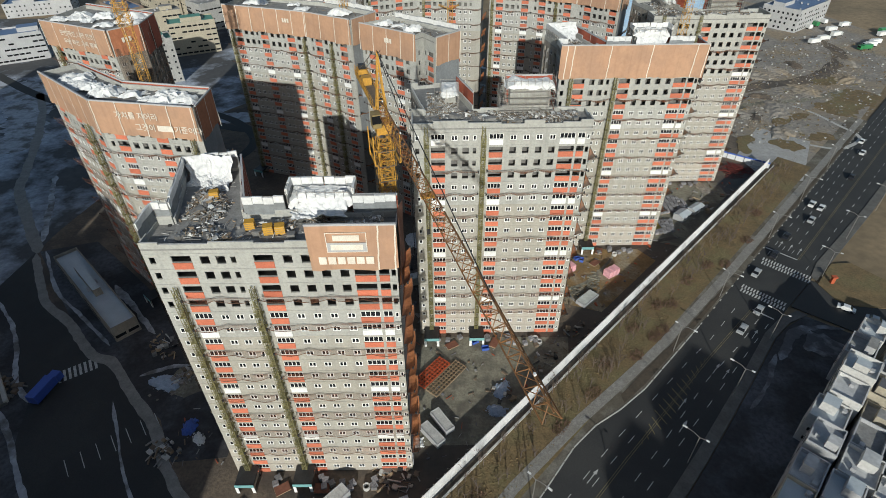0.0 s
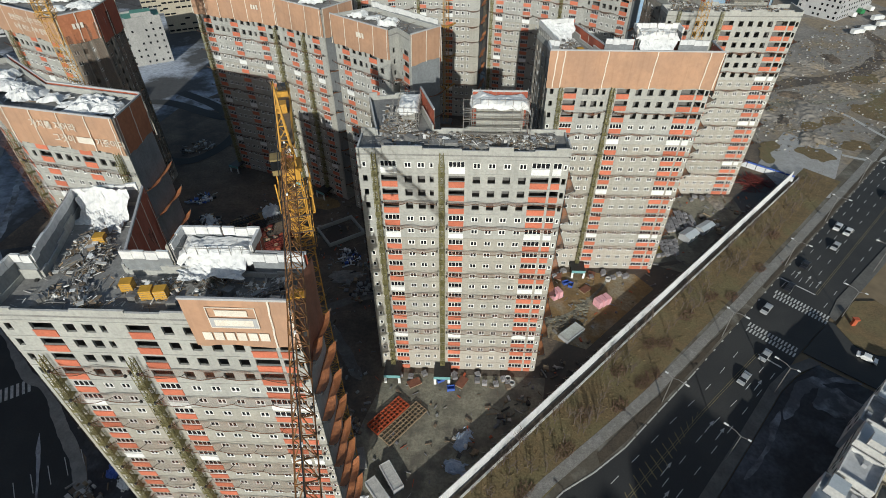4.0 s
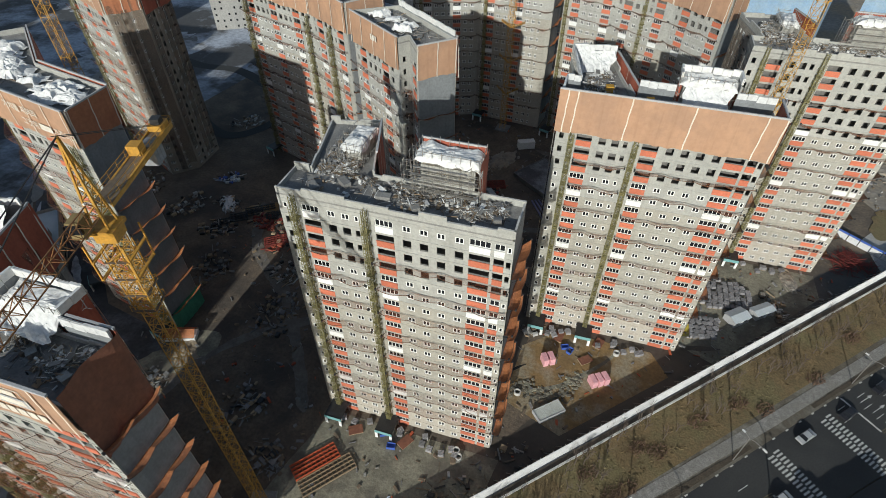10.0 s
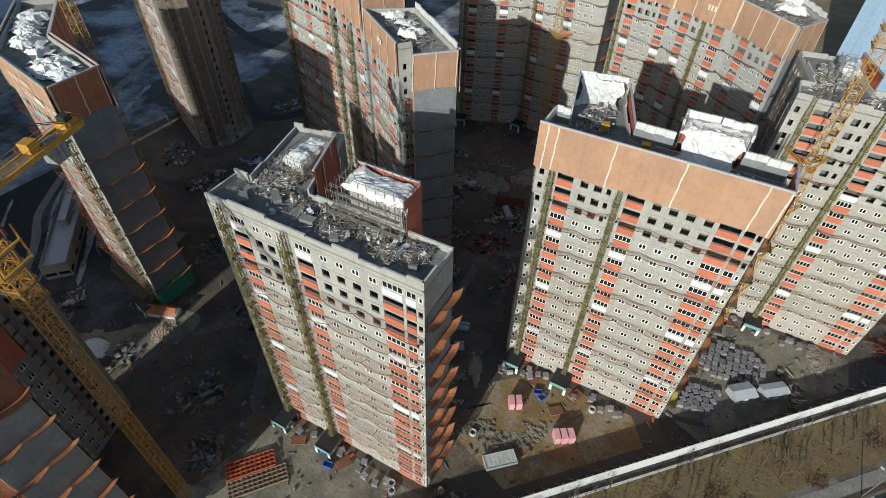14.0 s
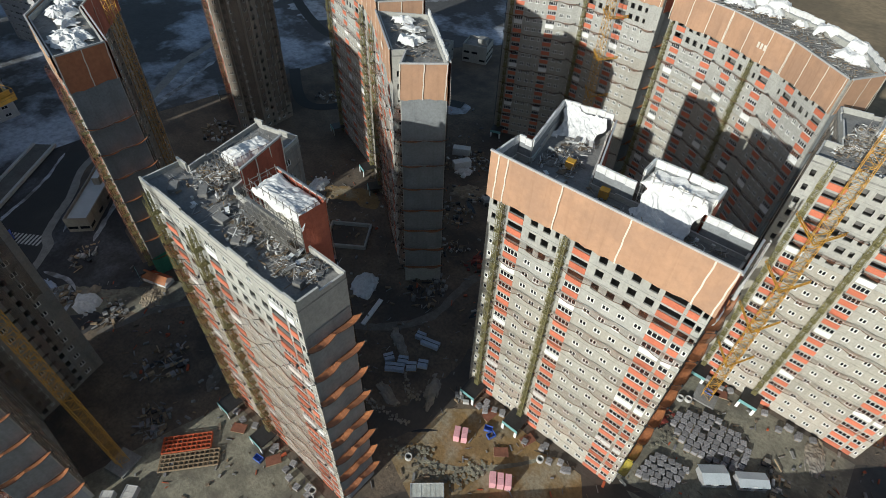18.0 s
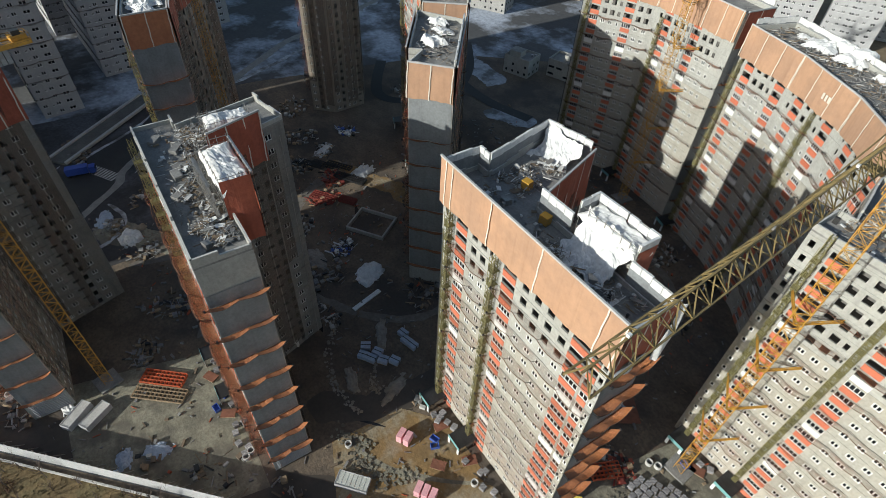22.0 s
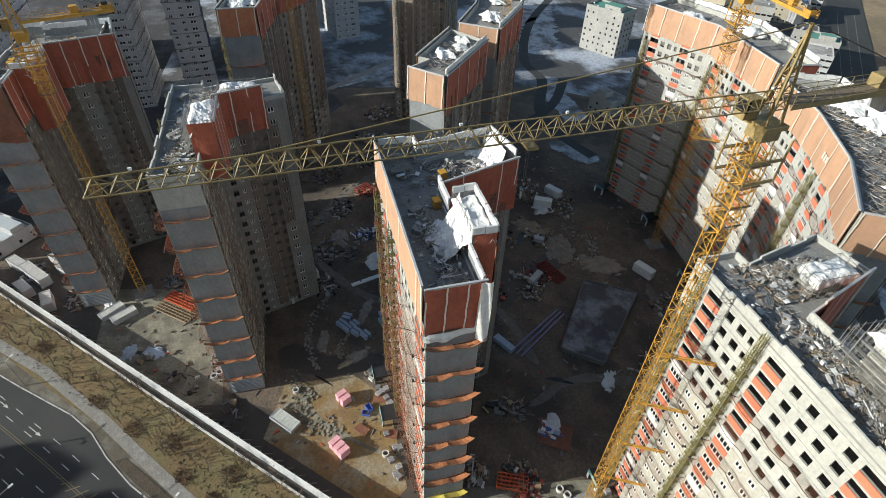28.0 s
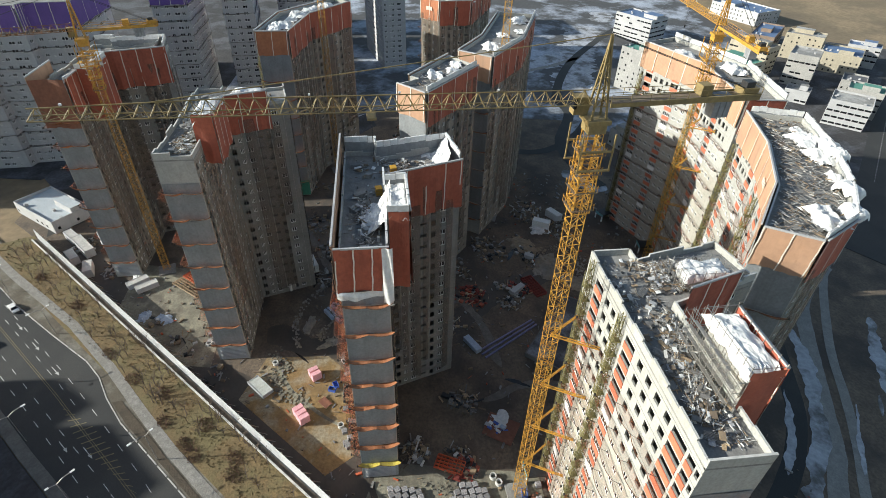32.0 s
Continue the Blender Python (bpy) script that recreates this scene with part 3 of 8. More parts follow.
flat("packed_yard", [(-12, 66), (12, 66), (31, 86), (33, 97), (-4, 97.5), (-8, 84)], 0.04, PALEDIRT, "pale packed dirt yard between towers", "ground")
flat("clay_patch", [(31, 111), (44, 106), (66, 128), (62, 134), (40, 134), (32, 127)], 0.05, CLAY, "bare ochre clay ground", "ground")
flat("packed_yard_east", [(64, 140), (76, 135), (104, 165), (104, 174), (70, 174)], 0.04, PALEDIRT, "pale packed dirt yard between towers", "ground")
# Paving with the shade across the road put into its colour.
DARKPAVE = mat("paving_darkened_for_shade", (0.15, 0.145, 0.135), (0.09, 0.086, 0.08), 0.3, 0.95, fine=2.0)
OPP = [(-100, 6.0), (117, 8.0), (151, 9.2), (182, 10.8), (194, 9.6), (203, 6.0)]
flat("opposite_footpath", [dia(s, d - 1.9) for s, d in OPP] + [dia(s, d + 1.7) for s, d in reversed(OPP)], 0.16, DARKPAVE, "grey paved footpath across the road", "pavement")
flat("opposite_footpath", [dia(228, 7.8), dia(300, 4.0), dia(420, 0.0), dia(420, 3.6), dia(300, 7.8), dia(240, 11.4), dia(229, 10.4)], 0.16, DARKPAVE, "grey paved footpath across the road", "pavement")
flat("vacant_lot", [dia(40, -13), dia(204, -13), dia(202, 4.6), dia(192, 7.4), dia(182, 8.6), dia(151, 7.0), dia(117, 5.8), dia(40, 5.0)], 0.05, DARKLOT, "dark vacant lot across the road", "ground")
flat("cross_street", [dia(204, 10.4), dia(226, 9.4), dia(232, -90), dia(212, -90)], 0.035, ASPHALT, "asphalt cross street", "road", 0.2)

for (s0, d0), (s1, d1) in zip(EDGE, EDGE[1:]):
    n = max(4, round((s1 - s0) / 6))
    for i in range(n):
        a, b = i / n, (i + 1) / n - 0.02
        sa, sb, da, db = s0 + (s1 - s0) * a, s0 + (s1 - s0) * b, d0 + (d1 - d0) * a, d0 + (d1 - d0) * b
        bm = MB()
        bm.prism([dia(sa, da - 0.35), dia(sb, db - 0.35), dia(sb, db + 0.02), dia(sa, da + 0.02)], -0.1, 0.2, KERBM)
        thing("kerb_stone", "pale granite kerb stone at the road's edge", "kerb", group="kerb stones", kind="structure", data=bm)


def stripe(s0, s1, d0, d1, material=LINE):
    bm = MB()
    bm.prism([dia(s0, d0), dia(s1, d0), dia(s1, d1), dia(s0, d1)], 0.0, 0.02, material)
    return bm


def across(line, s):
    """The distance across the road at s of a line given by its bends."""
    for (s0, d0), (s1, d1) in zip(line, line[1:]):
        if s <= s1:
            return d0 + (d1 - d0) * (s - s0) / (s1 - s0)
    return line[-1][1]


LANES = ([(-100, 30.2), (101, 29.4), (119, 28.6), (150, 27.0), (165, 25.7), (196, 25.6)], [(-100, 26.8), (93, 26.4), (112, 25.8)], [(-100, 19.6), (110, 18.4), (147, 18.8), (170, 17.0), (190, 16.9)], [(-100, 15.6), (110, 14.6), (190, 13.2)],
         [(230, 25.0), (420, 25.6), (800, 24)], [(240, 21.2), (420, 21.4), (800, 20)], [(232, 13.2), (420, 10), (800, 5)], [(232, 28.6), (420, 28.8), (800, 27)])
lane = MB()
for line in LANES:
    s = line[0][0]
    while s < line[-1][0] - 4:
        d, e = across(line, s), across(line, s + 3.6)
        lane.prism([dia(s, d - 0.1), dia(s + 3.6, e - 0.1), dia(s + 3.6, e + 0.1), dia(s, d + 0.1)], 0.0, 0.02, LINE)
        s += 9.8
thing("lane_dashes", "white dashed lane lines on the asphalt", "road marking", kind="stuff", data=lane)
CENTRE = [(-100, 23.4), (100, 23.6), (156, 22.4), (192, 20.7)]
for line in (CENTRE, [(237, 17.7), (420, 16.0), (800, 12)]):
    for off in (-0.3, 0.3):
        bm = MB()
        for (s0, d0), (s1, d1) in zip(line, line[1:]):
            bm.prism([dia(s0, d0 + off - 0.09), dia(s1, d1 + off - 0.09), dia(s1, d1 + off + 0.09), dia(s0, d0 + off + 0.09)], 0.0, 0.018, YLINE)
        thing("centre_line", "yellow double centre line on the asphalt", "road marking", kind="structure", data=bm)
for s, d0, count in ((202.0, 11.6, 15), (226.2, 9.6, 17)):
    zebra = thing("zebra_crossing", "white striped zebra crossing over the road", "road marking", kind="structure")
    for i in range(count):
        d = d0 + i * 1.15
        part("stripe", stripe(s - 2.6, s - 0.25, d, d + 0.55), zebra)
        part("stripe", stripe(s + 0.25, s + 2.6, d + 0.5, d + 1.05), zebra)
zebra = thing("zebra_crossing", "white striped zebra crossing over the side street", "road marking", kind="structure")
for i in range(9):
    part("stripe", stripe(209.0 + i * 1.5, 209.6 + i * 1.5, 2.2, 6.6), zebra)

# ---- the white hoarding along the grass ----
NAVY = mat("dark_hoarding_base", (0.05, 0.055, 0.07), (0.035, 0.04, 0.05), 0.5, 0.7)
fence = thing("hoarding_fence", "tall white panel hoarding along the site's edge", "fence")
panel = MB()
prof = [(0.0, -0.06)]
for i in range(6):
    prof += [(0.1 + i * 0.5, -0.06), (0.13 + i * 0.5, -0.1), (0.25 + i * 0.5, -0.1), (0.28 + i * 0.5, -0.06)]
panel.prism(prof + [(3.0, -0.06), (3.0, 0.06), (0.0, 0.06)], 1.15, 4.7, FENCEM)
panel = panel.mesh("panel")
footp = MB()
footp.box(0, -0.05, 0, 3.0, 0.05, 1.15, NAVY)
footp = footp.mesh("base_panel")
post = MB()
post.box(-0.08, 0.08, 0, 0.08, 0.24, 4.9, STEEL)
post.bar((0, 0.2, 3.6), (0, 2.4, 0.1), 0.12, STEEL)
post = post.mesh("post")
fx, fy = dia(1, 56.4)
for i in range(72):
    m = pose(fx + i * 3.04 * 0.7071, fy + i * 3.04 * 0.7071, 0, 0, 0, 45)
    part("panel", panel, fence, m=m)
    part("base_panel", footp, fence, "dark base panel", m=m)
    part("post", post, fence, m=m)
kw = MB()
kw.prism([dia(-2, 54.2), dia(318, 54.2), dia(318, 54.7), dia(-2, 54.7)], 0, 0.6, PALECON)
thing("low_wall", "low pale concrete wall at the hoarding's foot", "wall", kind="structure", data=kw)
ditch = MB()
ditch.prism([dia(-2, 54.7), dia(318, 54.7), dia(318, 56.3), dia(-2, 56.3)], -0.1, 0.14, DIRT)
thing("ditch_strip", "dark earth strip behind the low wall", "ground", kind="structure", data=ditch)


# ---- towers ----
FRONT = [(0.7, 1.5, "s"), (3.9, 6.7, "b"), (8.0, 9.3, "w"), (10.3, 11.6, "w"), (12.4, 13.1, "s"), (15.7, 18.5, "b"), (19.9, 21.2, "w"), (22.5, 23.8, "w"),
         (25.1, 26.4, "w"), (27.8, 29.1, "w"), (29.9, 33.0, "b"), (33.5, 35.0, "b"), (35.3, 35.95, "s")]
REAR = [(0.6, 1.7, "o"), (2.6, 3.4, "s"), (4.4, 5.7, "w"), (7.0, 8.3, "w"), (9.6, 10.6, "o"), (11.8, 12.6, "s"), (13.8, 15.1, "w"), (16.4, 17.7, "w"), (19.0, 20.1, "o"), (21.2, 22.5, "w")]
SIDE = [(0.8, 1.9, "o"), (2.8, 3.6, "s"), (4.6, 5.9, "w"), (7.2, 8.6, "h"), (9.6, 10.6, "o"), (11.6, 12.9, "w")]
WINGEND = [(0.7, 2.0, "h"), (3.2, 4.2, "o"), (5.4, 6.7, "w"), (7.2, 8.0, "s")]
NF = 20
ROOF = NF * FLOOR
DECK = ROOF + 0.85
SLAB = [(0, 0), (36.2, 0), (36.2, 7.6), (12.8, 7.6), (8.0, 22.6), (-0.8, 20.8), (2.6, 6.3), (0, 6.3)]


def lattice(bm, a, b, w, step, bar, material, wd=None):
    """A square lattice beam from a to b."""
    a, b = Vector(a), Vector(b)
    d = b - a
    L = d.length
    d.normalize()
    s = d.cross(Vector((0, 0, 1)) if abs(d.z) < 0.9 else Vector((1, 0, 0))).normalized()
    t = d.cross(s).normalized()
    c = [s * (w / 2) * i + t * ((wd or w) / 2) * j for i, j in ((1, 1), (1, -1), (-1, -1), (-1, 1))]
    for q in c:
        bm.bar(a + q, b + q, bar * 1.5, material)
    n = max(1, round(L / step))
    for k in range(n):
        p, r = a + d * (L * k / n), a + d * (L * (k + 1) / n)
        for i in range(4):
            u, v = c[i], c[(i + 1) % 4]
            if k % 2:
                u, v = v, u
            bm.bar(p + u, r + v, bar, material)
            bm.bar(p + u, p + v, bar, material)


def hoist(x, y, top, label, rz=0):
    """A hoist mast with a landing gate on each floor and a cage at its foot."""
    h = thing("construction_hoist", label, "hoist", at=(x, y, 0), rz=rz, group="construction hoists")
    bm = MB()
    lattice(bm, (0, -0.8, 0.2), (0, -0.8, top), 0.65, 0.95, 0.06, HOIST)
    part("mast", bm, h)
    key = "hoist_gate"
    if key not in _cache:
        g = MB()
        g.box(-0.52, -1.5, 0.0, 0.52, -0.05, 0.07, HOIST)
        for i in (-0.52, 0.46):
            g.box(i, -1.5, 0.07, i + 0.06, -1.44, 2.75, HOIST)
            g.bar((i + 0.03, -1.45, 0.1), (i + 0.03, -0.1, 1.5), 0.05, HOIST)
            g.bar((i + 0.03, -0.1, 1.5), (i + 0.03, -1.45, 2.8), 0.05, HOIST)
        for z in (0.55, 1.05, 1.55, 2.1):
            g.box(-0.46, -1.49, z, 0.46, -1.45, z + 0.07, HOIST)
        for i in range(4):
            g.box(-0.36 + i * 0.23, -1.49, 0.1, -0.32 + i * 0.23, -1.45, 1.6, HOIST)
        _cache[key] = g.mesh("landing_gate")
    for f in range(1, int(top / FLOOR)):
        part("landing_gate", _cache[key], h, m=pose(0, 0, f * FLOOR))
    bm = MB()
    bm.box(-1.9, -4.6, 2.5, 1.9, -0.4, 2.75, DARKSTEEL)
    for px in (-1.8, 1.6):
        for py in (-4.5, -0.7):
            bm.box(px, py, 0, px + 0.2, py + 0.2, 2.5, STEEL)
    bm.box(-1.9, -4.68, 2.0, 1.9, -4.6, 2.9, TEAL)
    bm.box(-1.9, -4.68, 0.0, -1.3, -4.6, 2.0, WHITEP)
    bm.box(1.3, -4.68, 0.0, 1.9, -4.6, 2.0, WHITEP)
    part("entrance_canopy", bm, h, "white and teal entrance canopy")
    return h


def crumple(name, x0, y0, x1, y1, z, hgt, material, seed=0, n=22, drape=0.0):
    """A crumpled tarpaulin thrown over a heap or a frame: sharp folds, a ragged outline and edges that hang unevenly."""
    rnd = random.Random(seed)
    n = max(n, 22)
    bm = MB()
    k = bm.slot(material)
    off = Vector((rnd.uniform(0, 50), rnd.uniform(0, 50), 0))
    for j in range(n + 1):
        for i in range(n + 1):
            u, w = i / n, j / n
            e = min(u, 1 - u, w, 1 - w)
            p = Vector((x0 + (x1 - x0) * u, y0 + (y1 - y0) * w, 0))
            fold = 0.5 * abs(noise.noise(p * 0.55 + off)) + 0.3 * abs(noise.noise(p * 1.3 + off)) + 0.15 * abs(noise.noise(p * 2.9 + off))
            zz = hgt * min(1, e * 5 + 0.02) * (0.7 + 0.6 * noise.noise(p * 0.4 + off)) + 0.9 * min(1.3, hgt ** 0.5) * fold
            if e < 0.06 and drape:
                zz -= drape * (0.15 + 1.3 * abs(noise.noise(p * 0.35 - off)) + 0.4 * abs(noise.noise(p * 1.1 - off))) * (1 - e / 0.06)
            q = p + Vector((noise.noise(p * 0.6 + off), noise.noise(p * 0.6 - off), 0)) * (0.35 if drape else 0.35 + 0.9 * max(0, 0.25 - e) * 4)
            bm.v.append((q.x, q.y, z + zz))
    for j in range(n):
        for i in range(n):
            q = j * (n + 1) + i
            bm.f.append((q, q + 1, q + n + 2, q + n + 1))
            bm.m.append(k)
    return bm


def scaffold(bm, x0, y0, x1, y1, z0, z1, step=1.5, tube=0.07):
    """Tubes standing round a box."""
    xs = [x0 + (x1 - x0) * i / max(1, round((x1 - x0) / step)) for i in range(max(1, round((x1 - x0) / step)) + 1)]
    ys = [y0 + (y1 - y0) * i / max(1, round((y1 - y0) / step)) for i in range(max(1, round((y1 - y0) / step)) + 1)]
    zs = [z0 + (z1 - z0) * i / max(1, round((z1 - z0) / step)) for i in range(max(1, round((z1 - z0) / step)) + 1)]
    for x in xs:
        for y in (y0, y1):
            bm.bar((x, y, z0), (x, y, z1 + 0.4), tube, STEEL)
    for y in ys[1:-1]:
        for x in (x0, x1):
            bm.bar((x, y, z0), (x, y, z1 + 0.4), tube, STEEL)
    for z in zs[1:]:
        for y in (y0, y1):
            bm.bar((x0, y, z), (x1, y, z), tube * 0.9, STEEL)
        for x in (x0, x1):
            bm.bar((x, y0, z), (x, y1, z), tube * 0.9, STEEL)


def slope_tarp(x0, x1, y0, z0, y1, z1, seed, n=26):
    """A slung cloth from a high edge (y0, z0) down to a low one (y1, z1)."""
    rnd = random.Random(seed)
    off = Vector((rnd.uniform(0, 90), rnd.uniform(0, 90), 0))
    bm = MB()
    k = bm.slot(WHITETARP)
    for j in range(n + 1):
        w = j / n
        for i in range(n + 1):
            u = i / n
            p = Vector((x0 + (x1 - x0) * u, y0 + (y1 - y0) * w, 0))
            f = noise.noise(p * 0.45 + off)
            z = z0 + (z1 - z0) * (w ** 0.8) - 0.9 * math.sin(w * math.pi) + 0.9 * f + 0.7 * abs(noise.noise(p * 0.9 + off)) + 0.35 * abs(noise.noise(p * 2.1 + off))
            edge = 1.3 * noise.noise(Vector((w * 4, seed, i // max(1, n))))
            bm.v.append((p.x + (edge if i in (0, n) else 0.3 * f), p.y + (1.6 * noise.noise(Vector((u * 4, seed, 3))) if j == n else 0), max(z, z1 - 0.3)))
    for j in range(n):
        for i in range(n):
            q = j * (n + 1) + i
            bm.f.append((q, q + n + 1, q + n + 2, q + 1))
            bm.m.append(k)
    return bm


def barrier(tower, p0, p1, z0, z1, seed=0, tarp=True):
    """A rooftop guard of tubes and boards with white cloth over its top."""
    a, b = Vector((*p0, 0)), Vector((*p1, 0))
    d = b - a
    m = Matrix.Translation(a) @ Matrix.Rotation(math.atan2(d.y, d.x), 4, "Z")
    bm = MB()
    n = max(1, round(d.length / 1.5))
    for i in range(n + 1):
        x = d.length * i / n
        bm.bar((x, 0, z0), (x, 0, z1), 0.08, STEEL)
    for z in (z0 + 0.6, z0 + 1.2, z1):
        bm.bar((0, 0, z), (d.length, 0, z), 0.06, STEEL)
    bm.box(0, 0.05, z0, d.length, 0.12, z1 - 0.9, GREYNET)
    for i in range(n):
        bm.bar((d.length * i / n, -0.05, z0 + 0.2), (d.length * (i + 1) / n, -0.05, z1 - 1.0), 0.05, STEEL)
        bm.bar((d.length * (i + 0.5) / n, 0.0, z0), (d.length * (i + 0.5) / n, 0.0, z1 - 0.9), 0.12, PALECON)
    g = part("roof_guard", bm, tower, m=m)
    if tarp:
        rnd = random.Random(seed)
        for i in range(n):
            x0, x1 = d.length * i / n, d.length * (i + 1) / n - 0.06
            q = MB()
            t = z1 + rnd.uniform(-0.1, 0.15)
            q.box(x0, -0.14, t - 1.15 + rnd.uniform(-0.1, 0.1), x1, 0.22, t, WHITETARP)
            part("cloth_cover", q, g, "white cloth cover")


def debris(tower_at, boxes, z, count, seed, label):
    """Planks, props, panels and lumps lying in uneven heaps on a roof, with bare deck between: a litter that nobody could count."""
    rnd = random.Random(seed)
    bm = MB()
    heaps = []
    for _ in range(22):
        bx = rnd.choice(boxes)
        heaps.append((rnd.uniform(bx[0], bx[2]), rnd.uniform(bx[1], bx[3]), rnd.uniform(0, 3.14), rnd.uniform(0.5, 1.5)))
    pale = (STEEL, STEEL, PALECON, ROOFCON, TIMBER, STEEL, PALECON, TRACKBROWN, WHITEP, DARKIN, TIMBER)
    for _ in range(count):
        bx = rnd.choice(boxes)
        x, y, a = rnd.uniform(bx[0], bx[2]), rnd.uniform(bx[1], bx[3]), rnd.choice((0, math.pi / 2, rnd.uniform(0, 3.14)))
        lift = 0.25
        if rnd.random() < 0.72:
            hx, hy, ha, hs = rnd.choice(heaps)
            x, y = hx + rnd.gauss(0, hs), hy + rnd.gauss(0, hs * 0.8)
            a, lift = ha + rnd.gauss(0, 0.25) + rnd.choice((0, 0, math.pi / 2)), 0.75
            if not any(q[0] <= x <= q[2] and q[1] <= y <= q[3] for q in boxes):
                continue
        L = rnd.uniform(0.3, 2.2) * rnd.uniform(0.4, 1)
        dx, dy = math.cos(a) * L / 2, math.sin(a) * L / 2
        zz = z + rnd.uniform(0.04, lift)
        kind = rnd.random()
        if kind < 0.84:
            bm.bar((x - dx, y - dy, zz), (x + dx, y + dy, zz + rnd.uniform(-0.15, 0.3)), rnd.choice((0.04, 0.05, 0.05, 0.06, 0.08, 0.12)), rnd.choice(pale))
        elif kind < 0.93:
            w, t = rnd.uniform(0.15, 0.4), rnd.uniform(0.03, 0.12)
            e, f = Vector((math.cos(a), math.sin(a), rnd.uniform(-0.2, 0.2))) * min(L, 1.4) * 0.5, Vector((-math.sin(a), math.cos(a), rnd.uniform(-0.2, 0.2))) * w
            c = Vector((x, y, zz + 0.05))
            m = rnd.choice((PALECON, ROOFCON, TRACKBROWN, WHITEP, GREYWALL, TIMBER, DARKIN))
            q = [c - e - f, c + e - f, c + e + f, c - e + f]
            bm.poly([p + Vector((0, 0, t)) for p in q], m)
            for i in range(4):
                bm.poly([q[i], q[(i + 1) % 4], q[(i + 1) % 4] + Vector((0, 0, t)), q[i] + Vector((0, 0, t))], m)
        else:
            w = rnd.uniform(0.08, 0.26)
            bm.box(x - w, y - w * 0.8, z, x + w, y + w * 0.8, z + rnd.uniform(0.15, 0.9), rnd.choice((PALECON, STEEL, DARKSTEEL, WHITETARP, TRACKBROWN, ROOFCON)))
    thing("construction_debris", label, "debris", at=tower_at, kind="stuff", data=bm)


def roof_items(tower_at, z, spots, seed):
    """Stacks of boards and crates on a roof."""
    rnd = random.Random(seed)
    for x, y in spots:
        k = rnd.randrange(3)
        bm = MB()
        if k == 0:
            for i in range(5):
                bm.box(-1.1 + rnd.uniform(-.05, .05), -0.6, i * 0.16, 1.1, 0.6, i * 0.16 + 0.13, ROOFCON)
            name, lab, cat = "timber_stack", "stack of formwork boards lying on the roof", "timber stack"
        elif k == 1:
            bm.box(-0.8, -0.6, 0, 0.8, 0.6, 0.12, ROOFCON)
            for i in range(3):
                bm.box(-0.75 + i * 0.52, -0.55, 0.12, -0.3 + i * 0.52, 0.55, 0.9 - 0.15 * i, STEEL)
            name, lab, cat = "steel_crate", "steel prop crate on a grey pallet", "crate"
        else:
            for i in range(6):
                bm.bar((-1.4, -0.5 + i * 0.2, 0.1), (1.4, -0.5 + i * 0.2, 0.1), 0.12, STEEL)
            for i in range(5):
                bm.bar((-1.4, -0.4 + i * 0.2, 0.24), (1.4, -0.4 + i * 0.2, 0.24), 0.12, STEEL)
            name, lab, cat = "pipe_stack", "stack of grey scaffold tubes on the roof", "pipe stack"
        o = thing(name, lab, cat, at=(tower_at[0] + x, tower_at[1] + y, z), rz=rnd.uniform(0, 180), data=bm)


def hung_nets(t, p0, p1, top, rnd, keep=0.6):
    """Long brown mesh strips hung down a rear wall from the roof, uneven in width and length, with scaffold tubes between them."""
    a, b = Vector(p0), Vector(p1)
    d = b - a
    x = 0.3
    while x < d.length - 1.2:
        w = min(rnd.uniform(1.2, 3.2), d.length - x - 0.1)
        if rnd.random() < keep:
            q0, q1 = a + d.normalized() * x, a + d.normalized() * (x + w)
            z0 = rnd.choice((0.6, 0.6, 6, 12, 25)) + rnd.uniform(0, 3)
            part("hung_net", sheet(q0, q1, z0, top - rnd.uniform(0, 5), HANGNET, out=0.28 + rnd.uniform(0, 0.25), wave=0.22, nx=5, nz=12, seed=rnd.randrange(9999)), t, "brown mesh net hung down the rear wall")
        else:
            n = Vector((d.y, -d.x)).normalized() * 0.45
            q = a + d.normalized() * (x + w / 2) + n
            bm = MB()
            bm.bar((*q, 0.2), (*q, top - 1), 0.1, STEEL)
            part("scaffold_tube", bm, t)
        x += w + rnd.uniform(0.1, 0.9)


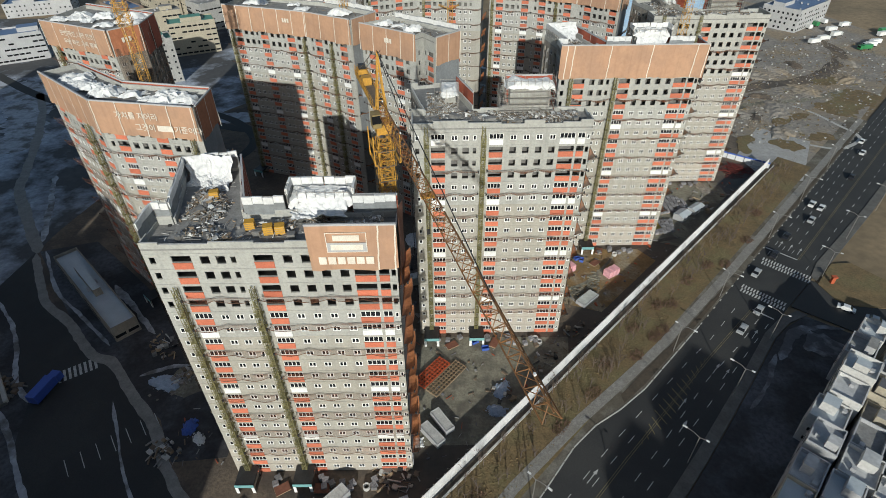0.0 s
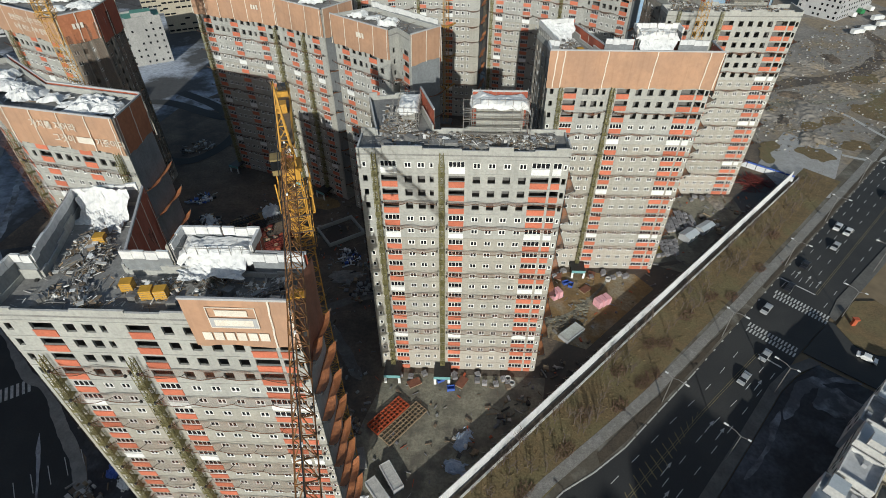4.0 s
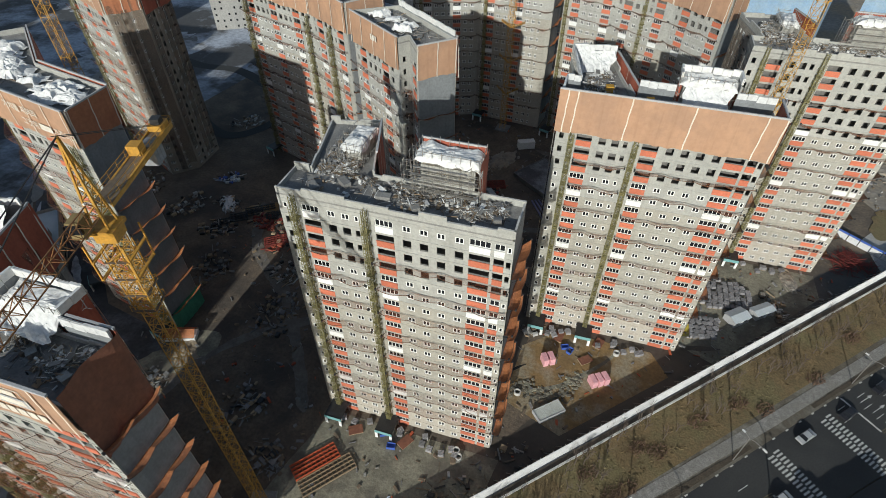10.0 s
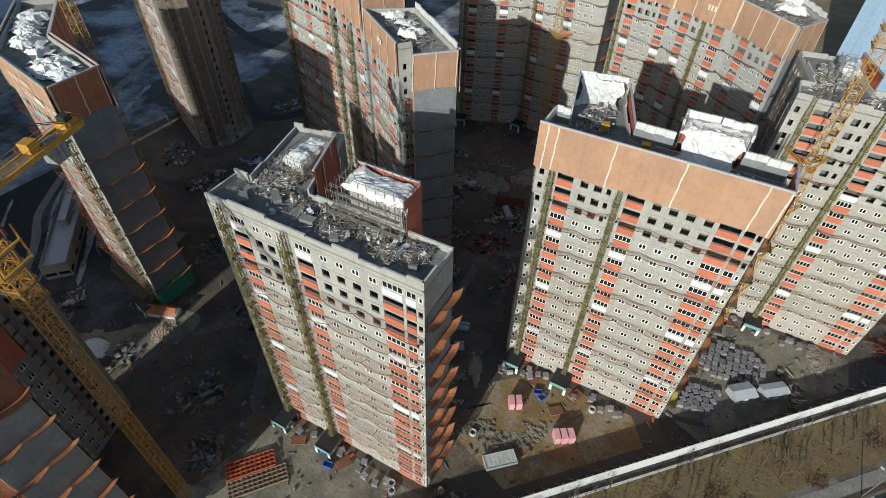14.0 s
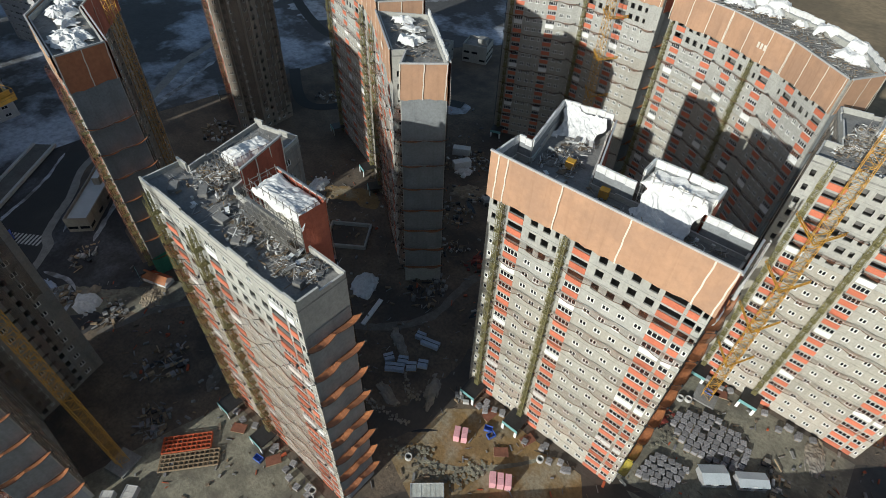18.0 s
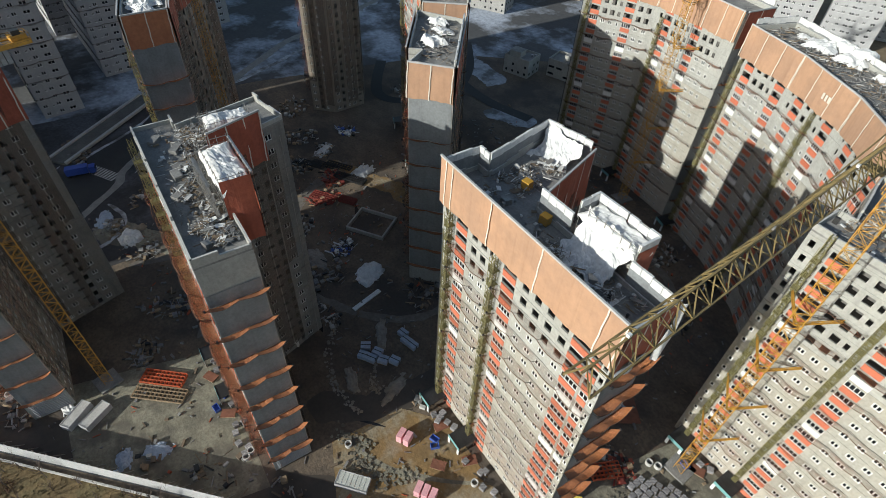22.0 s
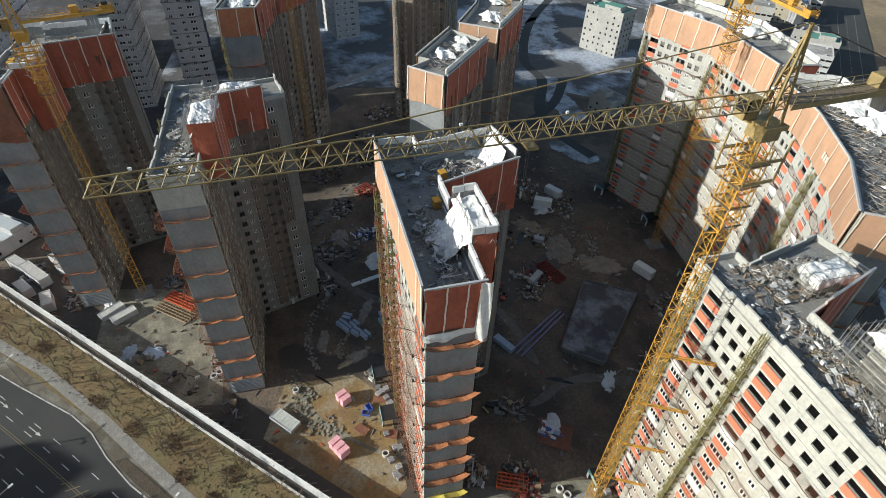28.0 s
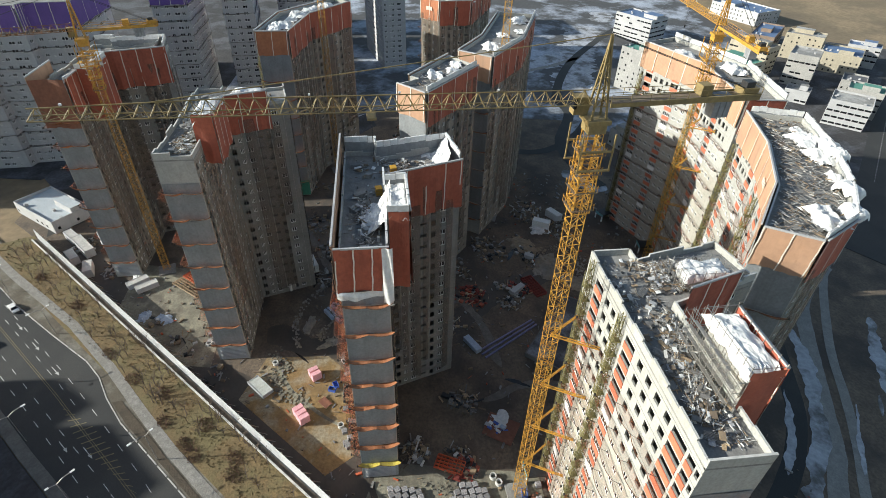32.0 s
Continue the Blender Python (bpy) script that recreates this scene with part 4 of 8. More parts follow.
def slab_tower(ox, oy, label, seed, glazed, top_glazed):
    t = thing("apartment_tower", label, "apartment tower", at=(ox, oy, 0), group="apartment towers")
    facade(t, SLAB[0], SLAB[1], NF, FRONT, DECK - 0.3, glazed, top_glazed=top_glazed, key="front")
    end_wall(t, SLAB[1], SLAB[2], DECK - 0.3, 8, 5.6, 6.4, seed=seed, low_yellow=seed == 3)
    # walls turned from the sun take the concrete with shade in its colour
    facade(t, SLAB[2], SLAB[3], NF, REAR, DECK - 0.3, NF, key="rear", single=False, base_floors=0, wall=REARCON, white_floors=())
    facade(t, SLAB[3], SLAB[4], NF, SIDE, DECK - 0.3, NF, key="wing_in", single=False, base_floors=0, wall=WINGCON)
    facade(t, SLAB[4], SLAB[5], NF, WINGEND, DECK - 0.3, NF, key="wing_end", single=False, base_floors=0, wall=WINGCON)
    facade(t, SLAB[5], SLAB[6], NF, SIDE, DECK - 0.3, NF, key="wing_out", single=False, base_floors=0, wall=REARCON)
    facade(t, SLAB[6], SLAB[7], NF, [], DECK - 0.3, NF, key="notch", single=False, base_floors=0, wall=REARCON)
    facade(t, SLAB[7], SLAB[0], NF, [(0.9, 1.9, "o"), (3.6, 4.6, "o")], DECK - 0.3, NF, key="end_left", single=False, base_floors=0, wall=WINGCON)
    rnd = random.Random(seed + 77)
    for i, keep in ((2, 0.7), (3, 0.6), (4, 0.5), (5, 0.75), (7, 0.6)):
        hung_nets(t, SLAB[i], SLAB[(i + 1) % 8], ROOF - 0.5, rnd, keep)
    shell(t, SLAB, NF)
    crown(t, SLAB, DECK, ROOF + 1.9, seed=seed)
    # brown catch nets along the front
    for i in range(8):
        z = 8.2 + i * 5.75 + 0.3 * math.sin(seed + i)
        for a, b in ((4.0, 13.6), (15.4, 36.2)):
            part("catch_net", strip_net((a, 0), (b, 0), z, NET, reach=2.0, rise=0.95, sag=0.5, n=16, seed=seed * 50 + i), t, "sagging brown catch net")
    top = ROOF + {1: -6.0, 2: 1.4, 3: -2.6, 4: 2.2}[seed]
    hoist(ox + 3.0, oy, top, "olive-yellow construction hoist on the tower's front")
    hoist(ox + 14.5, oy, top, "olive-yellow construction hoist on the tower's front")
    return t


def stair_core(tower, x0, y0, x1, y1, z0, z1, seed, red=True, drop=9.0, working=False):
    """The lift core that rises over the roof, scaffolded, its back and side in red sheet, its top under white cloth."""
    bm = MB()
    bm.box(x0 + 0.8, y0 + 0.8, z0, x1 - 0.8, y1 - 0.8, z1 - 1.6, CONCRETE)
    core = part("lift_core", bm, tower)
    bm = MB()
    scaffold(bm, x0, y0, x1, y1, z0, z1)
    part("scaffold", bm, core, kind="stuff")
    if working:
        bm = MB()
        scaffold(bm, x0 - 1.4, y0 - 1.5, x1 + 0.5, y0 - 0.2, z0 + 0.9, z1 - 1.6, 1.6, 0.055)
        scaffold(bm, x0 - 1.5, y0 - 0.4, x0 - 0.3, y1 - 0.2, z0 + 0.9, z1 - 1.8, 1.6, 0.055)
        for k in range(4):
            z = z0 + 1.9 + k * 1.3
            bm.box(x0 - 1.4 + 0.6 * k, y0 - 1.45, z, x1 - 1.5 * (k % 2), y0 - 0.95, z + 0.06, STEEL)
            bm.bar((x0 + 2.2 * k, y0 - 1.5, z - 1.0), (x0 + 2.2 * k + 2.4, y0 - 1.5, z + 1.6), 0.06, STEEL)
            bm.bar((x0 + 2.2 * k + 2.4, y0 - 1.5, z - 1.0), (x0 + 2.2 * k, y0 - 1.5, z + 1.6), 0.06, STEEL)
        part("working_scaffold", bm, core, "steel tube scaffold with boards", kind="stuff")
    part("cloth_cover", crumple("c", x0 - 0.2, y0 - 0.3, x1 + 0.2, y1 + 0.2, z1 - 1.2, 0.9, WHITETARP, seed, 16, 1.6), core, "white crumpled cloth cover")
    if red:
        part("red_sheet", sheet((x1, y0), (x1, y1), z0 - drop, z1 - 0.3, TARPRED, out=0.25, wave=0.15, nx=8, nz=8, seed=seed), core, "rust-red sheet")
        wrap(tower, (x1, y1), (x0, y1), z0 - drop, z1 - 0.3, TARPRED, out=0.25, wave=0.3, seams=(0.03, 0.34, 0.66, 0.97), seed=seed + 1, label="rust-red sheet with white seams")


TW = {}
TA, TB, TC, TD = (-42.6, 60.7, 0), (-5.6, 99.0, 0), (31.1, 136.2, 0), (67.4, 175.4, 0)
TW["A"] = slab_tower(*TA[:2], "unfinished grey and orange apartment tower with roof debris", 1, 16, False)
TW["B"] = slab_tower(*TB[:2], "unfinished grey and orange apartment tower with bare parapet", 2, 16, True)
TW["C"] = slab_tower(*TC[:2], "grey and orange apartment tower wrapped in orange tarpaulin", 3, 16, False)
TW["D"] = slab_tower(*TD[:2], "unfinished grey and orange apartment tower with open floors", 4, 14, False)
for k in "ABCD":
    if k in "BD":
        stair_core(TW[k], 19.5, 6.8, 29.3, 10.9, ROOF, ROOF + 7.6, 11 + ord(k), drop=3.5, working=True)
    else:
        low = 1.7 if k == "A" else 0.0
        stair_core(TW[k], 19.8, 8.0, 29.6, 11.2, ROOF, ROOF + 6.6 - low, 11 + ord(k))
        part("cloth_cover", slope_tarp(20.6, 28.6, 8.6, ROOF + 6.0 - low, 3.4 + low, ROOF + 1.0 + low * 0.7, 40 + ord(k)), TW[k], "white cloth slung down to the roof")
        for p, q in (((29.7, 11.3), (24.9, 11.3)), ((24.7, 11.3), (19.7, 11.3)), ((19.7, 11.3), (19.7, 7.8)), ((29.7, 7.8), (29.7, 11.3))):
            barrier(TW[k], p, q, ROOF + 4.6 - low, ROOF + 7.4 - low, seed=int(p[0] * 9 + p[1]))
    # wing core: red sheets along the wing's inner side
    w = TW[k]
    if k in "BD":
        wrap(w, (12.4, 9.0), (9.4, 18.4), ROOF - 5, ROOF + 4.6, TARPRED, out=0.4, wave=0.3, seams=(0.02, 0.35, 0.68, 0.98), seed=5 + ord(k), label="rust-red sheet with white seams")
    else:
        wrap(w, (12.8, 7.8), (8.0, 22.8), ROOF - 7, ROOF + 3.6, TARPRED, out=0.4, wave=0.3, seams=(0.02, 0.27, 0.52, 0.77, 0.98), seed=5 + ord(k), label="rust-red sheet with white seams")
    if k in "BD":
        part("cloth_cover", crumple("c", 6.0, 10.0, 9.9, 17.4, ROOF + 3.6, 0.8, WHITETARP, 21 + ord(k), 16, 1.5), w, "white crumpled cloth cover")
        bm = MB()
        bm.box(6.9, 10.8, ROOF, 9.2, 16.8, ROOF + 3.6, CONCRETE)
        scaffold(bm, 6.0, 9.9, 9.9, 17.2, ROOF + 0.85, ROOF + 4.4)
        scaffold(bm, 4.6, 8.6, 9.6, 9.8, ROOF + 0.85, ROOF + 3.6, 1.5, 0.055)
        scaffold(bm, 4.7, 9.9, 5.9, 16.0, ROOF + 0.85, ROOF + 3.4, 1.5, 0.055)
        part("stair_head", bm, w)
    else:
        part("cloth_cover", slope_tarp(0.6, 7.6, 20.6, ROOF + 4.4, 15.2, ROOF + 0.4, 60 + ord(k)), w, "white cloth slung over the wing's end")
# A: orange banner on the front's end, guards on the rear parapet
wrap(TW["A"], (23.9, 0), (36.5, 0), ROOF - 3.0, ROOF + 5.0, out=0.55, seams=(0.80, 0.99), seed=1, wave=0.06)
part("brown_sheet", sheet((36.2, -0.3), (36.2, 7.8), ROOF - 8, ROOF + 4.4, TARPBROWN, out=0.5, wave=0.4, nx=14, nz=8, seed=3), TW["A"], "brown mesh sheet")
for p, q in (((36, 7.6), (29.5, 7.6)), ((19.3, 7.6), (13, 7.6)), ((8.0, 22.4), (-0.6, 20.6)), ((-0.6, 20.6), (2.5, 6.4)), ((2.5, 6.4), (0.1, 6.3)), ((0, 6.3), (0, 1.0))):
    barrier(TW["A"], p, q, ROOF + 1.5, ROOF + 4.6, seed=int(p[0] * 7 + 50))
wrap(TW["A"], (36.2, 7.8), (29.9, 7.8), ROOF - 5, ROOF + 4.4, TARPRED, out=0.3, wave=0.25, seams=(0.03, 0.5, 0.97), seed=6, label="rust-red sheet with white seams")
# C: full orange wrap
wrap(TW["C"], (-0.4, 0), (36.6, 0), ROOF - 3.0, ROOF + 5.4, out=0.55, seams=(0.045, 0.09, 0.34, 0.62, 0.92, 0.995), seed=2, wave=0.1)
wrap(TW["C"], (36.2, -0.3), (36.2, 7.8), ROOF - 3.6, ROOF + 4.8, TARPRED, out=0.5, wave=0.3, seams=(0.03, 0.36, 0.7, 0.9), seed=4, label="rust-red sheet with white seams")
part("cloth_cover", sheet((36.2, 6.7), (36.2, 8.3), ROOF - 6.0, ROOF + 5.0, WHITETARP, out=0.95, wave=0.5, nx=10, nz=14, seed=14), TW["C"], "white folded cloth")
part("cloth_cover", sheet((36.2, -0.5), (36.2, 7.0), ROOF - 4.6, ROOF - 3.4, WHITETARP, out=0.7, wave=0.35, nx=20, nz=5, seed=15, sag=0.5), TW["C"], "white folded cloth")
for p, q in (((36, 7.6), (29.5, 7.6)), ((19.3, 7.6), (13, 7.6)), ((8.0, 22.4), (-0.6, 20.6)), ((-0.6, 20.6), (2.5, 6.4)), ((2.5, 6.4), (0.1, 6.3)), ((0, 6.3), (0, 0.2))):
    barrier(TW["C"], p, q, ROOF + 1.5, ROOF + 5.0, seed=int(p[0] * 7 + 90))
for k, at, n in (("A", TA, 1900), ("B", TB, 3600), ("C", TC, 1100), ("D", TD, 6500)):
    debris(at, [(2, 1, 34, 6.8), (14, 3, 34, 6.5), (3.4, 7, 9.5, 12), (3, 8, 8.5, 18)], DECK, n, ord(k), "scattered planks, tubes and boards on the roof")
    roof_items(at, DECK, [(5, 2.5), (9, 4.8), (16, 3.2), (21, 2.4), (27, 4.5), (33, 3), (5, 9)][: 7], ord(k))


# ---- the other towers of the site ----
def inside(p, poly):
    c = False
    for i in range(len(poly)):
        (ax, ay), (bx, by) = poly[i - 1], poly[i]
        if (ay > p[1]) != (by > p[1]) and p[0] < (bx - ax) * (p[1] - ay) / (by - ay) + ax:
            c = not c
    return c


def bent_tower(pts, nfront, label, seed, ends=(), top=60.6, wraps=(), hoists=(), tarps=6, guards=(), litter=60):
    """A bent slab on the corner points pts (anticlockwise); the first nfront sides are the sunny front. top: height of the wrap's upper edge."""
    o = Vector((pts[0][0], pts[0][1]))
    P = [(p[0] - o.x, p[1] - o.y) for p in pts]
    t = thing("apartment_tower", label, "apartment tower", at=(o.x, o.y, 0), group="apartment towers")
    deck = top - 1.4
    n = len(P)
    for i in range(n):
        a, b = P[i], P[(i + 1) % n]
        L = (Vector(b) - Vector(a)).length
        if i in ends:
            end_wall(t, a, b, deck - 0.3, 7, 5.6, 6.4, seed=seed + i, base_slats=False)
            continue
        cols, x, k = [], 0.9, 0
        seqs = ("s", "b", "w", "w", "s", "b", "w", "w") if i < nfront else ("w", "o", "s", "w", "h")
        while True:
            kind = seqs[k % len(seqs)]
            w = {"w": 1.3, "s": 0.8, "b": 2.7, "o": 1.1, "h": 1.4}[kind]
            if x + w > L - 0.6:
                break
            cols.append((x, x + w, kind))
            x += w + (1.0 if i < nfront else 1.15)
            k += 1
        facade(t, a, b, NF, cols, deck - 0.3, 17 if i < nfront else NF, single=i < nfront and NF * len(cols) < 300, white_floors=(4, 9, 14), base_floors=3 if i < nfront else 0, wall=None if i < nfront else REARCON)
        if i >= nfront:
            hung_nets(t, a, b, deck - 1, random.Random(seed * 5 + i), 0.7)
        if i < nfront:
            for j in range(8):
                part("catch_net", strip_net(a, b, 8.2 + j * 5.75, NET, reach=1.7, rise=0.8, sag=0.5, n=14, seed=seed * 50 + j), t, "sagging brown catch net")
    shell(t, P, NF)
    crown(t, P, deck, top - 0.3, seed=seed, steps=False)
    for i, material in wraps:
        a, b = P[i % n], P[(i + 1) % n]
        L = (Vector(b) - Vector(a)).length
        k = max(1, round(L / 5.5))
        wrap(t, a, b, top - 7.6 - (1.5 if material is TARPRED else 0), top, material, wave=0.05 if i in ends else 0.14, out=0.45, seams=[(j + 0.02) / k for j in range(k)] + [0.985], seed=seed * 3 + i,
             label="rust-red tarpaulin wrap" if material is TARPRED else "orange tarpaulin wrap")
    for i in guards:
        a, b = Vector(P[i % n]), Vector(P[(i + 1) % n])
        d = (b - a).normalized()
        barrier(t, a + d * 0.4, b - d * 0.4, deck, top + 1.2, seed=seed + i)
    for i, f in hoists:
        a, b = Vector(pts[i]), Vector(pts[(i + 1) % n])
        q = a + (b - a) * f
        hoist(q.x, q.y, ROOF - 4, "olive-yellow construction hoist on the tower's front", math.degrees(math.atan2((b - a).y, (b - a).x)))
    rnd = random.Random(seed)
    xs, ys = [p[0] for p in P], [p[1] for p in P]

    def spot(margin):
        for _ in range(400):
            x, y = rnd.uniform(min(xs), max(xs)), rnd.uniform(min(ys), max(ys))
            if all(inside((x + dx, y + dy), P) for dx in (-margin, margin) for dy in (-margin, margin)):
                return x, y
        return None

    for k in range(tarps if isinstance(tarps, int) else len(tarps)):
        s = spot(1.9) if isinstance(tarps, int) else (tarps[k][0] - o.x, tarps[k][1] - o.y)
        if s:
            w = rnd.uniform(2.2, 3.6) if isinstance(tarps, int) else tarps[k][2] * 0.8
            part("cloth_cover", crumple("c", s[0] - w, s[1] - w * 0.7, s[0] + w, s[1] + w * 0.7, deck + 0.15, rnd.uniform(0.6, 1.8), WHITETARP, seed * 9 + k, 14), t, "white crumpled cloth cover")
    bm = MB()
    for k in range(litter):
        s = spot(0.8)
        if s:
            L, w, a = rnd.uniform(0.4, 2.2), rnd.choice((0.05, 0.06, 0.08, 0.1, 0.16)), rnd.choice((0.4, 1.97, rnd.uniform(0, 3.14)))
            z = deck + rnd.uniform(0.1, 0.8)
            bm.bar((s[0] - math.cos(a) * L / 2, s[1] - math.sin(a) * L / 2, z), (s[0] + math.cos(a) * L / 2, s[1] + math.sin(a) * L / 2, z + rnd.uniform(-0.2, 0.3)), w, rnd.choice((TIMBER, STEEL, STEEL, ROOFCON, PALECON, TRACKBROWN, DARKIN, ROOFCON)))
    thing("construction_debris", "scattered planks, tubes and boards on the roof", "debris", at=(o.x, o.y, 0), kind="stuff", data=bm)
    return t, P


EP = [(-22.5, 164), (-6, 151.8), (-4.3, 153.9), (-0.8, 148.6), (6.0, 155), (-13, 170.5)]
FP = [(-70, 188), (-41, 177), (-26, 167.5), (-19.5, 176), (-37, 189), (-66, 200)]
GP = [(-95, 128.6), (-74, 110.5), (-50.6, 106), (-50.6, 115.8), (-72, 120.5), (-89.7, 134.5)]
HP = [(-122, 175), (-95.5, 162.2), (-89.3, 168.8), (-90, 181), (-103, 187), (-118, 194)]
KP = [(-28.5, 225), (-8, 233), (17.6, 230), (19, 239), (-6, 244), (-33, 236)]
IP = [(20.8, 229), (37, 224), (53, 215.5), (65.6, 204.7), (70.2, 212), (65.1, 221.4), (55, 228.4), (42, 234.8), (25, 240)]
TW["E"], _ = bent_tower(EP, 3, "grey and orange apartment tower with a bare littered roof", 31, ends=(3,), top=61.5, wraps=((0, TARP), (3, TARP), (4, TARPRED)), tarps=3, litter=160, guards=(4,))
TW["F"], _ = bent_tower(FP, 2, "bent grey and orange apartment tower half in shadow", 32, ends=(2,), top=61.5, wraps=((0, TARP), (1, TARP), (2, TARP), (3, TARPRED), (4, TARPRED)), hoists=((0, 0.06), (0, 0.95), (1, 0.55)), guards=(3, 4))
TW["G"], GL = bent_tower(GP, 2, "bent apartment tower with a lettered orange wrap", 33, ends=(2,), wraps=((0, TARP), (1, TARP), (2, TARPORANGE), (3, TARPRED), (4, TARPRED)), hoists=((0, 0.75), (1, 0.92)), tarps=16)
TW["H"], HL = bent_tower(HP, 1, "apartment tower with a slogan on its orange wrap", 34, wraps=((0, TARP), (1, TARPORANGE), (2, TARPRED), (3, TARPRED), (4, TARPRED)), hoists=((0, 0.15),), tarps=10)
TW["K"], _ = bent_tower(KP, 2, "bent grey and orange apartment tower with orange wrap", 35, ends=(2,), top=62.8, wraps=((0, TARP), (1, TARP), (2, TARPRED)), hoists=((0, 0.08), (1, 0.1)), guards=(3, 4), tarps=3)
TW["I"], _ = bent_tower(IP, 3, "curved grey and orange apartment tower with orange wrap", 36, ends=(3,), top=61.2, wraps=((0, TARP), (1, TARP), (2, TARP), (3, TARP), (4, TARPRED)), hoists=((0, 0.08), (1, 0.55)), guards=(4, 5, 6, 7, 8), tarps=((30.5, 235, 2.6), (35.5, 233.2, 4.4), (42.5, 231.6, 4.0), (63.2, 217.4, 4.4), (50, 228.6, 1.6)), litter=1200)


# white cloth hung in lumps over the curved tower's rear guard
for k in (0, 2, 5, 6):
    f = (k + 0.5) / 9
    a, b, g = ((65.1, 221.4), (55, 228.4), f * 3) if f < 1 / 3 else ((55, 228.4), (42, 234.8), f * 3 - 1) if f < 2 / 3 else ((42, 234.8), (25, 240), f * 3 - 2)
    x, y = a[0] + (b[0] - a[0]) * g - 20.8, a[1] + (b[1] - a[1]) * g - 229
    part("cloth_cover", crumple("c", x - 2.2 - 0.4 * (k % 3), y - 1.6, x + 2.0, y + 1.3, 61.6 + 0.5 * (k % 2), 0.7, WHITETARP, 400 + k, 22, 2.2), TW["I"], "white cloth hung over the rear guard")


# ---- cranes ----
def crane(x, y, zj, apex, yaw, jib, back, label, material=None, w=1.9, tip_rise=0.0, mast=None, jib_material=None):
    material = material or CRANE
    jib_material = jib_material or material
    c = thing("tower_crane", label, "tower crane", at=(x, y, 0), rz=yaw, group="tower cranes")
    bm = MB()
    lattice(bm, (0, 0, 0.4), (0, 0, zj - 3.5), w, w * 0.85, 0.06, mast or material)
    for k in range(int(zj / 3.2) - 2):
        bm.bar((-w * 0.3, 0.2 * (-1) ** k, 0.6 + k * 3.2), (w * 0.3, -0.2 * (-1) ** k, 3.6 + k * 3.2), 0.06, CRANEOLD)
    part("mast", bm, c)
    bm = MB()
    cw = w * 1.28
    lattice(bm, (0, 0, zj - 14.5), (0, 0, zj - 4.6), cw, 1.65, 0.07, mast or material)
    for k, z in enumerate((zj - 14.0, zj - 11.4, zj - 8.8, zj - 6.2)):
        r = cw / 2 + 0.28
        for a in ((-r, -r, r, -cw / 2), (-r, cw / 2, r, r), (-r, -cw / 2, -cw / 2, cw / 2), (cw / 2, -cw / 2, r, cw / 2)):
            bm.box(a[0], a[1], z, a[2], a[3], z + 0.05, TRACKBROWN)
        for i in range(8):
            p, q = ((-r, -r), (0, -r), (r, -r), (r, 0), (r, r), (0, r), (-r, r), (-r, 0))[i], ((0, -r), (r, -r), (r, 0), (r, r), (0, r), (-r, r), (-r, 0), (-r, -r))[i]
            bm.bar((*p, z), (*p, z + 1.1), 0.05, mast or material)
            for h in (0.8,):
                bm.bar((*p, z + h), (*q, z + h), 0.04, mast or material)
    part("climbing_cage", bm, c, "yellow climbing cage with railed platforms")
    bm = MB()
    bm.box(-2.4, -2.4, 0, 2.4, 2.4, 0.5, ROOFCON)
    part("base_block", bm, c, "grey concrete base block")
    bm = MB()
    bm.box(-1.1, -1.1, zj - 3.5, 1.1, 1.1, zj - 2.3, material)
    bm.box(-1.4, -1.4, zj - 2.3, 1.4, 1.4, zj - 1.8, material)
    for i in (-2.0, 1.7):
        bm.box(i, -2.2, zj - 8.0, i + 0.3, 2.2, zj - 7.8, material)
        bm.box(i, -2.2, zj - 5.5, i + 0.3, 2.2, zj - 5.3, material)
    for i in (-2.0, 2.0):
        for j in (-2.0, 2.0):
            bm.bar((i, j, zj - 8), (i, j, zj - 3.2), 0.16, material)
    part("slewing_unit", bm, c)
    bm = MB()
    bm.box(-1.9, -2.6, zj - 1.7, -0.6, -0.9, zj + 0.4, CRANEOLD)
    bm.box(-1.92, -2.62, zj - 1.0, -0.58, -2.3, zj + 0.2, GLASS)
    part("cab", bm, c, "weathered operator's cab with dark glass")
    bm = MB()
    for i in (-0.8, 0.8):
        bm.bar((i, -0.9, zj - 1.8), (0, 0, apex), 0.2, material)
        bm.bar((i, 0.9, zj - 1.8), (0, 0, apex), 0.2, material)
    for k in range(1, 6):
        q = k / 6
        e = 0.85 * (1 - q)
        z = zj - 1.8 + (apex - zj + 1.8) * q
        for s0, s1 in (((-e, -e), (e, -e)), ((e, -e), (e, e)), ((e, e), (-e, e)), ((-e, e), (-e, -e))):
            bm.bar((*s0, z), (*s1, z), 0.09, material)
            bm.bar((*s0, z), (s1[0] * 0.85, s1[1] * 0.85, z + 1.4), 0.08, material)
    part("apex_frame", bm, c)
    # jib, three chords, pointing along -y
    jb = MB()
    n = int(jib / 1.55)
    P = []
    for k in range(n + 1):
        yy = -1.2 - (jib - 1.2) * k / n
        hgt = 1.5 if k < n * 0.7 else 1.5 - 0.5 * (k - n * 0.7) / (n * 0.3)
        z = zj + tip_rise * k / n
        P.append(((-0.75, yy, z), (0.75, yy, z), (0, yy, z + hgt)))
    for k in range(n):
        for j in range(3):
            jb.bar(P[k][j], P[k + 1][j], 0.1, jib_material)
        jb.bar(P[k][0], P[k][1], 0.06, jib_material)
        jb.bar(P[k][0], P[k + 1][1], 0.06, jib_material)
        for j in (0, 1):
            mid = tuple((P[k][2][i] + P[k + 1][2][i]) / 2 for i in range(3))
            jb.bar(P[k][j], mid, 0.065, jib_material)
